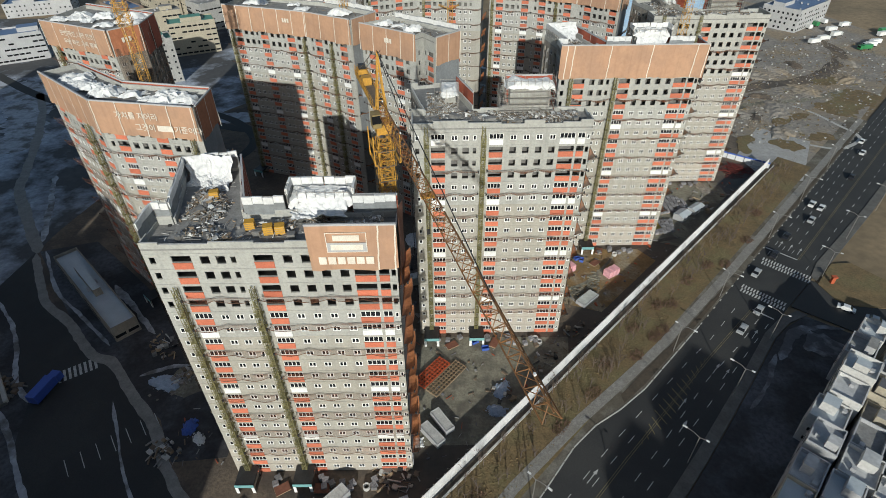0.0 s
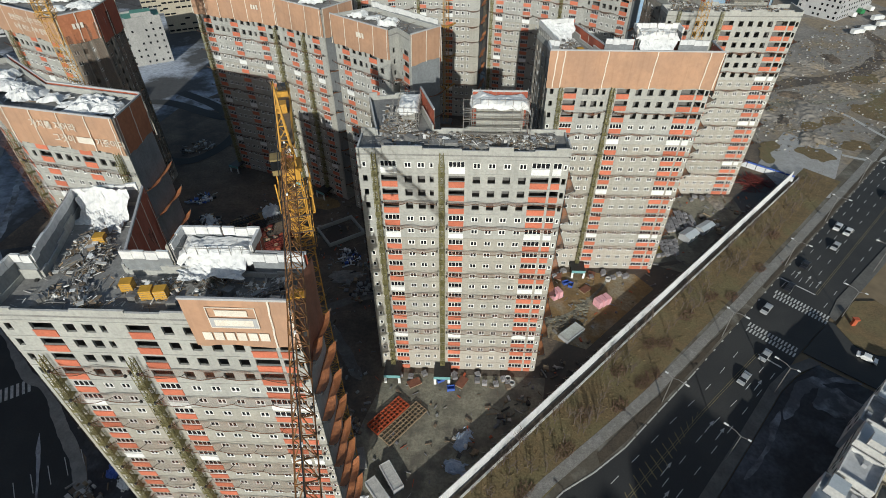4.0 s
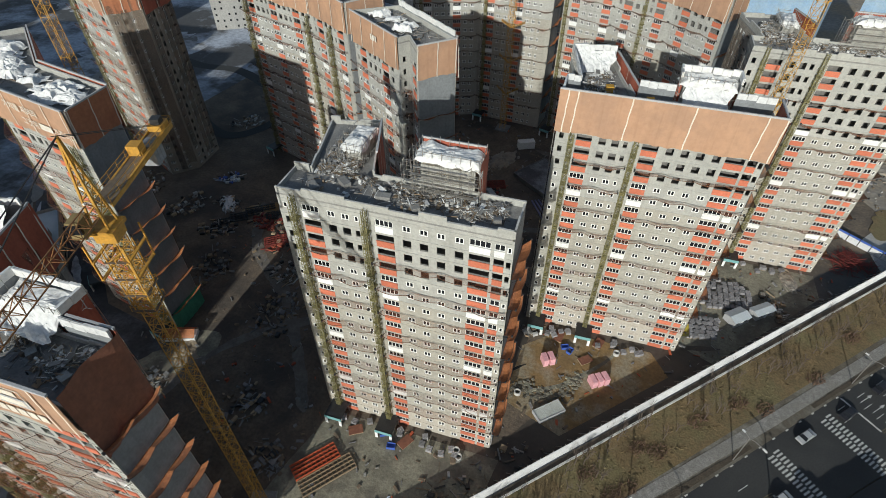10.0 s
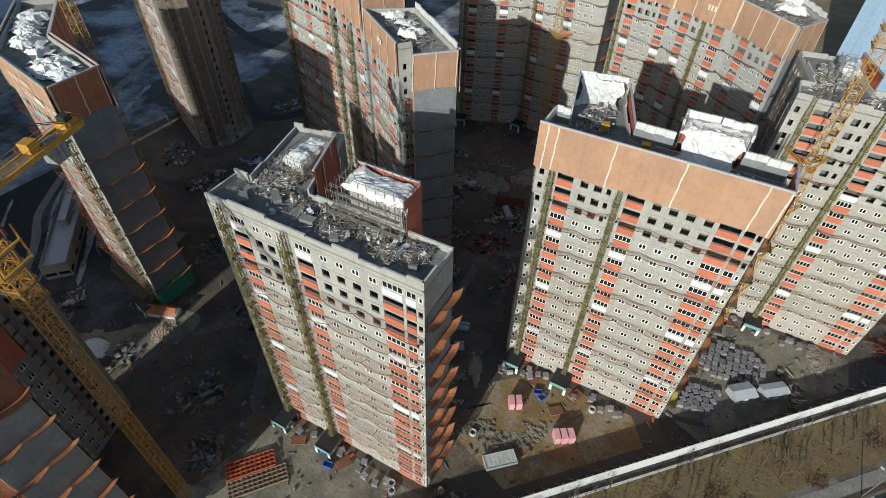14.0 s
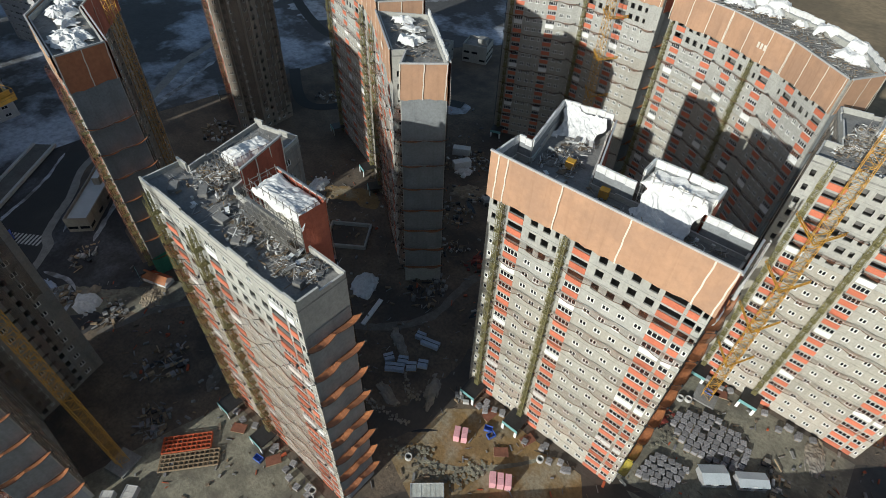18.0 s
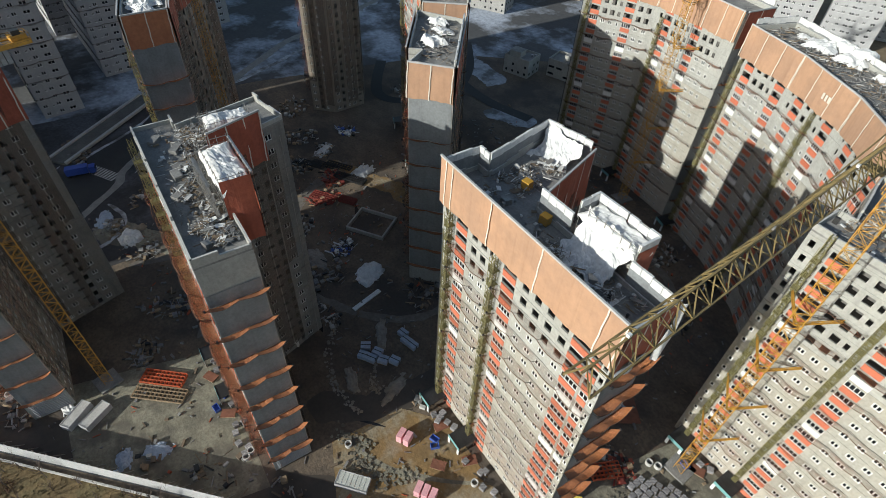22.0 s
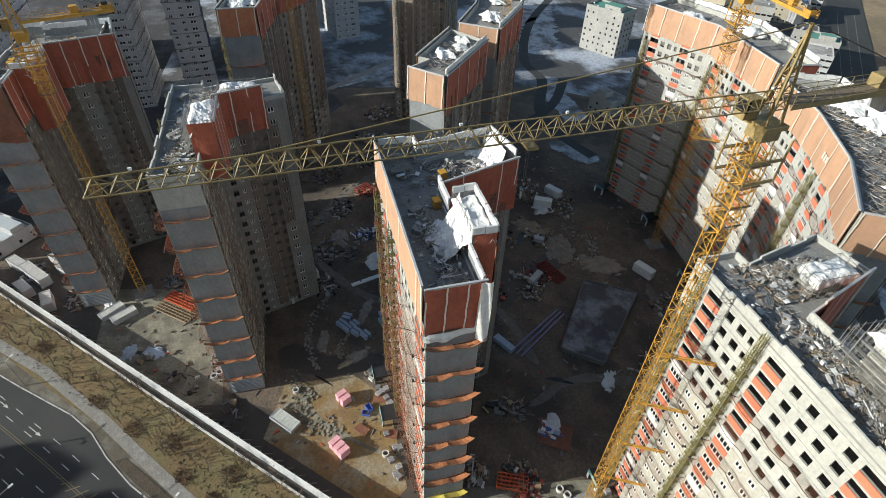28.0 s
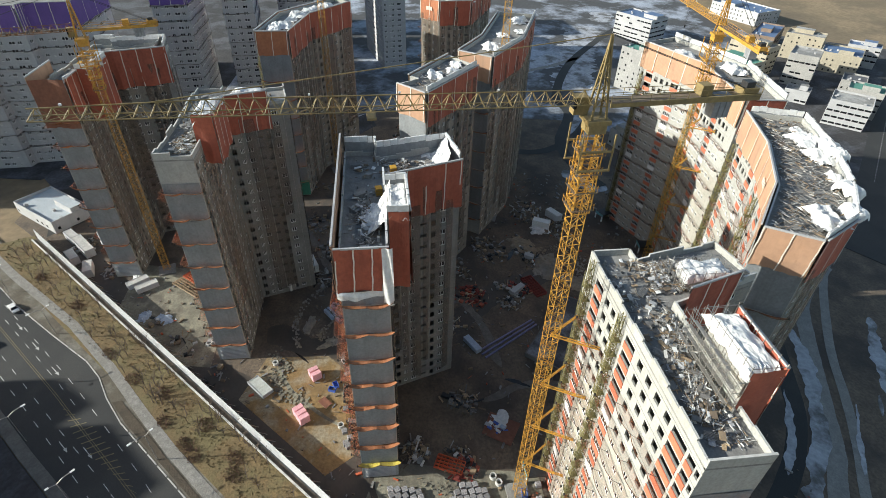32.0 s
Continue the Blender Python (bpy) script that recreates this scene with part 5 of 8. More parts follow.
            jb.bar(mid, P[k + 1][j], 0.065, jib_material)
    part("jib", jb, c)
    bm = MB()
    for i in (-0.9, 0.9):
        bm.bar((i, 1, zj), (i, back, zj + 0.3), 0.25, material)
    m = int(back / 2)
    for k in range(m):
        bm.bar((-0.9, 1 + (back - 1) * k / m, zj), (0.9, 1 + (back - 1) * (k + 1) / m, zj), 0.1, material)
    bm.box(-1.0, 1, zj + 0.1, 1.0, back, zj + 0.2, TRACKBROWN)
    bm.box(-1.02, 1, zj - 0.35, -0.9, back, zj + 0.1, material)
    bm.box(0.9, 1, zj - 0.35, 1.02, back, zj + 0.1, material)
    part("counter_jib", bm, c)
    bm = MB()
    for k in range(3):
        bm.box(-0.85, back - 5.6 + k * 0.75, zj - 2.4, 0.85, back - 4.95 + k * 0.75, zj + 0.25, COUNTER)
    part("counterweight", bm, c, "grey concrete counterweight slabs")
    bm = MB()
    bm.box(-0.8, back - 2.4, zj + 0.25, 0.8, back - 0.3, zj + 1.0, material)
    bm.box(-0.5, back - 2.0, zj + 1.0, 0.6, back - 0.9, zj + 1.7, DARKSTEEL)
    bm.box(-0.9, back - 7.6, zj + 0.25, 0.5, back - 6.2, zj + 1.5, material)
    part("winch", bm, c, "yellow winch and switch boxes")
    bm = MB()
    for i in (-1.0, 1.0):
        for z in (0.6, 1.15):
            bm.bar((i, 1, zj + z), (i, back, zj + z), 0.05, material)
        for k in range(9):
            yy = 1 + (back - 1) * k / 8
            bm.bar((i, yy, zj + 0.15), (i, yy, zj + 1.15), 0.05, material)
    bm.bar((-1, back, zj + 1.15), (1, back, zj + 1.15), 0.05, material)
    part("railing", bm, c)
    bm = MB()
    for f in (0.82,) if tip_rise else (0.42, 0.82):
        k = int(n * f)
        bm.bar((0, 0, apex), P[k][2], 0.085, CRANEOLD if tip_rise else DARKSTEEL)
    bm.bar((0.5, 0, apex), (0.5, back - 2, zj + 1), 0.07, DARKSTEEL)
    bm.bar((-0.5, 0, apex), (-0.5, back - 2, zj + 1), 0.07, DARKSTEEL)
    part("tie_cable", bm, c)
    for f in (0.02, 0.2, 0.38, 0.56, 0.74, 0.96):
        q = P[int(n * f)][2]
        bm = MB()
        bm.bar(q, (q[0], q[1], q[2] + 0.25), 0.06, DARKSTEEL)
        bm.box(-0.09, q[1] - 0.11, q[2] + 0.15, 0.09, q[1] + 0.11, q[2] + 0.34, WHITEP)
        part("jib_lamp", bm, c, "small white floodlight on the jib")
    k = int(n * 0.45)
    bm = MB()
    yy = P[k][0][1]
    bm.box(-0.8, yy - 0.5, zj - 0.4, 0.8, yy + 0.5, zj - 0.15, material)
    for i in (-0.2, 0.2):
        bm.bar((i, yy, zj - 0.4), (i * 0.6, yy, zj - 5), 0.035, DARKSTEEL)
    bm.box(-0.2, yy - 0.12, zj - 5.6, 0.2, yy + 0.12, zj - 5, DARKSTEEL)
    part("trolley_hook", bm, c)
    return c


CR = []
CR.append(crane(-8.4, 75.0, 72.5, 81.0, math.degrees(math.atan2(15.5, 52)), 55.5, 17.0, "yellow tower crane over the yard, jib towards the road", w=1.75, jib_material=RUSTYELLOW))
CR.append(crane(74.2, 168.6, 86.2, 93.7, math.degrees(math.atan2(4.0, 58)), 58.3, 20.0, "weathered yellow tower crane with a long jib", CRANEOLD, tip_rise=1.3, mast=CRANE))
CR.append(crane(5.0, 225.5, 76, 86, -96, 42, 21, "yellow tower crane before the curved towers"))
CR.append(crane(-69.0, 125.5, 86, 95, -75, 42, 14, "yellow tower crane behind the lettered tower"))
CR.append(crane(-29.6, 181.6, 90, 99, 160, 45, 14, "yellow tower crane behind the bent tower"))


def crane_ties(c, x, y, wall_y, heights, spread=4.5):
    """Yellow braces from a crane's mast to the wall beside it."""
    for z in heights:
        for dx in (-spread, spread * 0.8):
            bm = MB()
            bm.bar((x, y, z), (x + dx, wall_y, z), 0.22, CRANE)
            bm.bar((x, y, z + 0.5), (x + dx, wall_y, z + 0.5), 0.12, CRANE)
            for k in range(5):
                f = (k + 0.5) / 5
                bm.bar((x + dx * f, y + (wall_y - y) * f, z), (x + dx * (f + 0.1), y + (wall_y - y) * (f + 0.1), z + 0.5), 0.08, CRANE)
            part("wall_brace", bm, c, m=c.matrix_basis.inverted())


crane_ties(CR[1], 74.2, 168.6, 175.3, (12, 24, 36, 48))
crane_ties(CR[2], 5.0, 225.5, 231.2, (14, 26, 38, 50))


# ---- neighbouring estate, behind the camera's way; it shades the road ----
def plain_tower(pts, floors, label, wrap_material=None, seed=0):
    o = Vector(pts[0])
    P = [(p[0] - o.x, p[1] - o.y) for p in pts]
    t = thing("grey_apartment_block", label, "apartment block", at=(o.x, o.y, 0), group="neighbouring apartment blocks")
    for i in range(len(P)):
        a, b = P[i], P[(i + 1) % len(P)]
        L = (Vector(b) - Vector(a)).length
        cols, x = [], 1.0
        while x < L - 2.6:
            w = (1.5, 0.8, 1.5, 2.2)[len(cols) % 4]
            cols.append((x, x + w, "sv"[len(cols) % 4 == 1]))
            x += w + (0.7, 1.4, 0.6, 1.8)[len(cols) % 4]
        facade(t, a, b, floors, cols, floors * FLOOR, floors, base_floors=0, single=False, wall=GREYWALL)
        if wrap_material:
            for j in range(8):
                part("catch_net", strip_net(a, b, 7.5 + j * 6.2, GREYNET, reach=0.4, rise=0.25, sag=0.4, n=10, seed=seed * 20 + i * 8 + j), t, "grey sagging catch net")
    crown(t, P, floors * FLOOR + 0.3, floors * FLOOR + 1.8, steps=False, seed=seed)
    shell(t, P, floors)
    if wrap_material:
        for i in range(len(P)):
            a, b = P[i], P[(i + 1) % len(P)]
            wrap(t, a, b, floors * FLOOR - 6, floors * FLOOR + 3, wrap_material, seams=(0.02, 0.3, 0.6, 0.98), seed=seed + i, label="purple tarpaulin wrap")
    return t


plain_tower([(41, -122), (50, -111), (37, -98), (28, -109)], 21, "grey apartment block across the road", seed=51)
plain_tower([(53, -102), (69, -86), (59, -76), (43, -92)], 21, "grey apartment block across the road", seed=52)
# Out of view, added to cast shade on the side road's ground.
plain_tower([(-102, -62), (-52, -62), (-52, -50), (-102, -50)], 22, "unseen apartment block added to shade the side road", seed=56)
# Its hidden back is deepened westward to widen the shadow.
plain_tower([(-80, -16), (-81, 2), (-84.5, 3), (-86, 18), (-89.5, 19), (-91, 34), (-123, 34), (-116, -16)], 20, "grey apartment block with a purple wrap", PURPLE, 53)
plain_tower([(-150, 50), (-124, 50), (-126, 64), (-152, 64)], 20, "grey apartment block with a purple wrap", PURPLE, 54)
plain_tower([(-170, 72), (-136, 76), (-138, 89), (-172, 85)], 20, "grey apartment block with a purple wrap", PURPLE, 55)
plain_tower([(-205, 96), (-160, 100), (-162, 113), (-207, 109)], 20, "grey apartment block with a purple wrap", PURPLE, 57)
plain_tower([(-255, 84), (-212, 88), (-214, 101), (-257, 97)], 20, "grey apartment block with a purple wrap", PURPLE, 58)
plain_tower([(-300, 110), (-262, 114), (-264, 127), (-302, 123)], 20, "grey apartment block with a purple wrap", PURPLE, 59)
# Another out-of-view block, added to shade the ground left lit there.
plain_tower([(-142, -42), (-106, -42), (-106, -30), (-142, -30)], 22, "unseen apartment block added to shade the side road", seed=60)
plain_tower([(-206, 34), (-168, 40), (-170, 53), (-208, 47)], 20, "grey apartment block with a purple wrap", PURPLE, 61)
plain_tower([(-232, 138), (-190, 148), (-193, 161), (-235, 151)], 20, "pale grey apartment block beyond the snowy land", seed=62)


# ---- lettering on the wraps ----
def lettering(tower, text, p0, p1, u, z, size, out=0.75, bars=()):
    """White words on a wrap along p0 to p1, starting u metres along it; bars: (start, width) of marks that stay plain."""
    a, b = Vector(p0), Vector(p1)
    d = (b - a).normalized()
    nrm = Vector((d.y, -d.x))
    q = a + d * u + nrm * out
    m = Matrix.Translation((q.x, q.y, z)) @ Matrix.Rotation(math.atan2(d.y, d.x), 4, "Z") @ Matrix.Rotation(math.pi / 2, 4, "X")
    if text:
        c = bpy.data.curves.new("words", "FONT")
        c.body, c.size, c.extrude, c.offset = text, size, 0.01, 0.012 * size
        o = bpy.data.objects.new("words", c)
        scene.collection.objects.link(o)
        bpy.context.view_layer.update()
        me = bpy.data.meshes.new_from_object(o.evaluated_get(bpy.context.evaluated_depsgraph_get()))
        bpy.data.objects.remove(o)
        me.materials.clear()
        me.materials.append(SEAM)
        part("lettering", me, tower, "white lettering", m=m)
    for s, w in bars:
        bm = MB()
        bm.box(s, 0, -0.02, s + w, size * 0.75, 0.02, SEAM)
        part("plain_mark", bm, tower, "plain white mark", m=m)


lettering(TW["G"], "가치를 지어라", GL[1], GL[2], 5.2, 57.2, 1.75)
lettering(TW["G"], "그것이", GL[1], GL[2], 9.2, 54.7, 1.75, bars=((5.3, 3.6),))
lettering(TW["G"], "기준이다", GL[1], GL[2], 18.4, 54.7, 1.75)
lettering(TW["H"], "한번 확인, 나의 안전", HL[0], HL[1], 8.6, 57.4, 1.75)
lettering(TW["H"], "두번 확인, 가족 행복", HL[0], HL[1], 9.1, 54.9, 1.75)
lettering(TW["H"], "", HL[1], HL[2], 3.0, 56.6, 1.8, bars=((0, 0.7), (1.0, 0.7), (2.0, 0.7)))
lettering(TW["F"], "", (0, 0), (29, -11), 22.5, 57.8, 1.6, bars=((0, 0.6), (0.9, 0.6), (1.8, 0.6)))
lettering(TW["E"], "", (0, 0), (16.5, -12.2), 9.5, 57.6, 1.7, bars=((0, 0.65), (1.0, 0.65), (2.0, 0.65)))
lettering(TW["I"], "", (16.2, -5), (32.2, -13.5), 9.5, 56.6, 1.7, bars=((0, 0.6), (0.95, 0.6), (1.9, 0.6)))
# the banner's emblem and its line of writing, as plain shapes
for x0, x1, z0, z1 in ((26.6, 32.3, 61.05, 61.15), (26.6, 32.3, 57.75, 57.85), (26.6, 26.7, 57.85, 61.05), (32.2, 32.3, 57.85, 61.05), (27.6, 31.3, 59.75, 60.7)):
    bm = MB()
    bm.box(x0, -0.72, z0, x1, -0.66, z1, SEAM)
    part("emblem_bar", bm, TW["A"], "white bar of a framed emblem")
bm = MB()
bm.box(26.7, -0.71, 57.85, 32.2, -0.66, 59.4, GREYWALL)
field = part("emblem_field", bm, TW["A"], "grey field of a framed emblem")
bm = MB()
bm.box(27.2, -0.74, 58.15, 31.7, -0.71, 59.1, SEAM)
part("emblem_mark", bm, field, "plain white mark")
for i in range(6):
    bm = MB()
    bm.box(25.2 + i * 1.35, -0.72, 55.6, 26.3 + i * 1.35, -0.66, 56.9, SEAM)
    part("plain_mark", bm, TW["A"], "plain white mark")


# ---- goods and huts on the site ----
def cached(key, make):
    if key not in _cache:
        bm = MB()
        make(bm)
        _cache[key] = bm.mesh(key.split(".")[0])
    return _cache[key]


def block_pallet(bm):
    """A timber pallet with a load of blocks, grooves between them."""
    xs = (-0.6, -0.58, -0.22, -0.18, 0.18, 0.22, 0.58, 0.6)
    n = len(xs)
    k, t = bm.slot(STONE), bm.slot(TIMBER)
    for j in range(n):
        for i in range(n):
            edge = i in (0, n - 1) or j in (0, n - 1)
            deep = 0.0 if edge else 0.93 - 0.05 * ((i // 2 + j // 2) % 2)
            bm.v.append((xs[i], xs[j], 0.1 if edge else deep))
    for j in range(n - 1):
        for i in range(n - 1):
            q = j * n + i
            bm.f.append((q, q + 1, q + n + 1, q + n))
            bm.m.append(k)
    for i in range(1, n - 2):
        for j in range(1, n - 2):
            if i in (2, 4) or j in (2, 4):
                bm.m[j * (n - 1) + i] = bm.slot(DARKIN)
    ring = [i for i in range(n)] + [j * n + n - 1 for j in range(1, n)] + [(n - 1) * n + i for i in range(n - 2, -1, -1)] + [j * n for j in range(n - 2, 0, -1)]
    base = len(bm.v)
    for q in ring:
        bm.v.append((bm.v[q][0], bm.v[q][1], 0.0))
    for e in range(len(ring)):
        f = (e + 1) % len(ring)
        bm.f.append((ring[f], ring[e], base + e, base + f))
        bm.m.append(t)


def scatter(key, make, label, category, group, spots, name=None, jitter=12):
    rnd = random.Random(len(spots) * 7 + len(key))
    me = cached(key, make)
    for x, y, rz in spots:
        o = thing(name or key, label, category, at=(x, y, 0.04), rz=rz + rnd.uniform(-jitter, jitter), group=group, data=me)


rnd = random.Random(7)
spots = []
for i in range(11):
    for j in range(8):
        x, y = 71.5 + i * 1.45, 152.8 + j * 1.42 + 0.28 * i
        if (x - 79.5) ** 2 / 75 + (y - 158.5) ** 2 / 34 < 1 and rnd.random() > 0.04:
            spots.append((x + rnd.uniform(-.12, .12), y + rnd.uniform(-.12, .12), 12))
for i in range(5):
    for j in range(5):
        spots.append((70.6 + i * 1.45 + j * 0.3 + rnd.uniform(-.15, .15), 141.8 + j * 1.5 + i * 0.25 + rnd.uniform(-.15, .15), 20))
scatter("block_pallet", block_pallet, "pallet stacked with grey paving blocks on the dirt", "block pallet", "block pallets", spots)

spots = []
for ox, oy in ((TA[0], TA[1]), (TB[0], TB[1]), (TC[0], TC[1]), (TD[0], TD[1])):
    for i in range(14):
        x = ox + rnd.uniform(4, 30)
        if abs(x - ox - 14.5) > 2.4:
            spots.append((x, oy - rnd.uniform(1.8, 4.4), rnd.uniform(0, 40)))
scatter("block_pallet", block_pallet, "pallet stacked with grey blocks at the tower's foot", "block pallet", "block pallets at the towers", spots)


def plastic_bin(bm):
    bm.box(-0.9, -0.6, 0.0, 0.9, 0.6, 0.12, BLUEP)
    for a in ((-0.9, -0.6, 0.9, -0.52), (-0.9, 0.52, 0.9, 0.6), (-0.9, -0.52, -0.82, 0.52), (0.82, -0.52, 0.9, 0.52)):
        bm.box(a[0], a[1], 0.12, a[2], a[3], 0.8, BLUEP)


def pipe_ring(bm):
    n = 16
    for i in range(n):
        a, b = 2 * math.pi * i / n, 2 * math.pi * (i + 1) / n
        for r0, r1, flip in ((0.75, 0.75, 0), (0.55, 0.55, 1)):
            q = [(r0 * math.cos(a), r0 * math.sin(a), 0), (r0 * math.cos(b), r0 * math.sin(b), 0), (r0 * math.cos(b), r0 * math.sin(b), 0.9), (r0 * math.cos(a), r0 * math.sin(a), 0.9)]
            bm.poly(q[::-1] if flip else q, PALECON)
        bm.poly([(0.55 * math.cos(a), 0.55 * math.sin(a), 0.9), (0.75 * math.cos(a), 0.75 * math.sin(a), 0.9), (0.75 * math.cos(b), 0.75 * math.sin(b), 0.9), (0.55 * math.cos(b), 0.55 * math.sin(b), 0.9)], PALECON)


for x, y, rz in [(TB[0] + 8, TB[1] - 4.5, 30), (TB[0] + 19, TB[1] - 4, 60), (TC[0] + 9, TC[1] - 4.2, 80), (TC[0] + 18.5, TC[1] - 3.4, 70), (TD[0] + 9, TD[1] - 4, 20), (TA[0] + 10, TA[1] - 4, 30), (TA[0] + 18, TA[1] - 4, 0), (47, 127, 40)]:
    st = thing("plywood_stack", "stack of brown plywood sheets at the tower's foot", "plywood stack", at=(x, y, 0.04), rz=rz, group="plywood stacks")
    for i in range(4):
        part("sheet", cached("plywood_sheet" if i < 3 else "top_sheet", lambda b: b.box(-1.5, -1.0, 0, 1.5, 1.0, 0.1, TIMBER if i < 3 else TARPBROWN)), st, m=pose(0.04 * (i % 2), -0.03 * i, i * 0.12))
scatter("plastic_bin", plastic_bin, "blue plastic bin on the packed dirt", "bin", "blue bins", [(11, 93.2, 0), (8.5, 95.5, 30), (42, 129.3, 20), (43.3, 128.5, 60), (TD[0] + 7, TD[1] - 5.5, 0)])
scatter("pipe_ring", pipe_ring, "pale concrete pipe ring standing on the ground", "pipe ring", "concrete rings", [(54, 131, 0), (33.5, 113.5, 0), (25, 95, 0), (70, 164, 0), (71.5, 165, 0), (TA[0] + 27, TA[1] - 4, 0), (24.2, 96.2, 0)])


for x, y, rz in ((49.3, 120.9, 35), (50.6, 121.7, 37), (51.9, 122.5, 34), (37.9, 123.6, 30), (39.3, 124.4, 31)):
    st = thing("insulation_stack", "stack of pink insulation boards on the clay", "insulation stack", at=(x, y, 0.04), rz=rz, group="pink insulation stacks")
    part("pallet", cached("stack_pallet", lambda b: b.box(-0.6, -1.2, 0, 0.6, 1.2, 0.1, TIMBER)), st, "timber pallet")
    for i in range(3):
        for j in range(2):
            part("board_pack", cached("board_pack", lambda b: b.box(-0.6, -0.59, 0, 0.6, 0.59, 0.73, PINK)), st, m=pose(0.03 * ((i + j) % 2), -0.6 + j * 1.21, 0.1 + i * 0.745))


def cabin(w, d, h, wall, roof, key, gable=0.0):
    def make(bm):
        bm.box(-w / 2, -d / 2, 0, w / 2, d / 2, h, wall, roof)
        if gable:
            e = 0.25
            for s in (-1, 1):
                bm.poly([(-w / 2 - e, s * (d / 2 + e), h - 0.05), (w / 2 + e, s * (d / 2 + e), h - 0.05), (w / 2 + e, 0, h + gable), (-w / 2 - e, 0, h + gable)][::s], roof)
            for x in (-w / 2, w / 2):
                bm.poly([(x, -d / 2, h), (x, d / 2, h), (x, 0, h + gable)], wall)
        else:
            for a in ((-w / 2, -d / 2, w / 2, -d / 2 + 0.12), (-w / 2, d / 2 - 0.12, w / 2, d / 2), (-w / 2, -d / 2 + 0.12, -w / 2 + 0.12, d / 2 - 0.12), (w / 2 - 0.12, -d / 2 + 0.12, w / 2, d / 2 - 0.12)):
                bm.box(a[0], a[1], h, a[2], a[3], h + 0.12, wall)
            for i in range(int(w / 0.9)):
                bm.box(-w / 2 + 0.3 + i * 0.9, -d / 2 + 0.13, h, -w / 2 + 0.36 + i * 0.9, d / 2 - 0.13, h + 0.05, roof)
    return cached(key, make)


def place_cabin(me, label, x, y, rz, window=True, size=(6, 2.4, 2.6), z=0.03):
    c = thing("site_cabin", label, "site cabin", at=(x, y, z), rz=rz, group="site cabins")
    part("body", me, c)
    if window:
        w, d, h = size
        for u in (-w * 0.28, w * 0.22):
            bm = MB()
            bm.box(u - 0.5, -d / 2 - 0.04, 1.0, u + 0.5, -d / 2, 1.9, GLASS)
            part("window", bm, c)
        bm = MB()
        bm.box(-0.4, -d / 2 - 0.05, 0.05, 0.4, -d / 2, 2.0, WHITEP)
        part("door", bm, c)
    return c


GREYCAB = cabin(6.0, 2.6, 2.6, GREYWALL, PALECON, "cabin_grey")
LONGCAB = cabin(11.0, 3.0, 2.8, GREYWALL, PALECON, "cabin_long")
WHITECAB = cabin(6.0, 2.5, 2.6, WHITEP, WHITEP, "cabin_white")
for x, y, rz in ((-27.5, 39.5, 45), (-26.5, 50.5, 45), (-21.5, 53.5, 45), (-16, 44.2, 40), (-9.5, 51.5, 20)):
    place_cabin(GREYCAB, "grey metal site cabin with a pale roof", x, y, rz)
place_cabin(LONGCAB, "long grey metal site cabin with a pale roof", -21.5, 45.5, 42, size=(11, 3, 2.8))
LOWCAB = cabin(6.2, 2.3, 1.5, GREYWALL, PALECON, "cabin_low")
for x, y, rz in ((-2.4, 68.2, 130), (-0.2, 71.5, 124)):
    place_cabin(LOWCAB, "low grey metal store with a pale roof in the yard", x, y, rz, window=False)
for x, y, rz in ((16, 215, 25), (-27.5, 205, 30), (-22.5, 199, 60), (-6, 120, 20), (2.5, 112.5, 60)):
    place_cabin(WHITECAB, "white metal site cabin on the dirt", x, y, rz)
place_cabin(cabin(6.6, 3.0, 1.0, GREYWALL, mat("weathered_white_sheet_roof", (0.62, 0.65, 0.62), (0.42, 0.42, 0.38), 0.5, 0.7), "cabin_weathered"), "weathered pale-roofed hut at the clay's edge", 41, 110.8, 42, window=False, size=(6.6, 3.0, 1.0))
SHEDR = mat("grey_sheet_roof", (0.50, 0.54, 0.57), (0.42, 0.46, 0.49), 0.4, 0.6)
place_cabin(cabin(5.0, 3.6, 2.0, GREYWALL, SHEDR, "shed_gable", 0.6), "grey gable-roofed tin shed beside block pallets", 82.2, 150.9, 40, size=(5, 3.6, 2.0))
place_cabin(cabin(5.6, 2.8, 1.9, GREYWALL, SHEDR, "shed_gable_small", 0.4), "small grey tin shed beside block pallets", 88.5, 155, 38, size=(5.6, 2.8, 1.9))


# steel frames lying in the yard
def frame_mat(x, y, rz, nx, ny, sx, sy, material, label, z=0.2, layers=3):
    f = thing("steel_frame_stack", label, "steel frames", at=(x, y, 0), rz=rz, group="steel frames")
    for k in range(layers):
        bm = MB()
        for i in range(nx + 1):
            bm.bar((i * sx, 0, z + k * 0.3), (i * sx, ny * sy, z + k * 0.3), 0.14, material)
        for j in range(ny + 1):
            bm.bar((0, j * sy, z + 0.1 + k * 0.3), (nx * sx, j * sy, z + 0.1 + k * 0.3), 0.14, material)
        part("frame", bm, f)
    return f


frame_mat(-4.2, 80.8, 50, 10, 4, 0.95, 0.85, REBAR, "stack of orange painted steel frames in the yard")
frame_mat(-1.4, 78.4, 50, 12, 4, 0.95, 0.85, TIMBER, "rusty brown lattice frames lying in the yard", layers=2)
frame_mat(66.5, 151.5, 65, 7, 4, 0.9, 0.8, REBAR, "stack of orange painted steel frames beside the tower")
frame_mat(-46, 139, 35, 9, 4, 0.9, 0.9, CRIMSON, "red steel formwork frames in the shade")
frame_mat(-52, 150, 35, 12, 3, 0.9, 1.0, DARKSTEEL, "dark steel formwork frames in the shade")
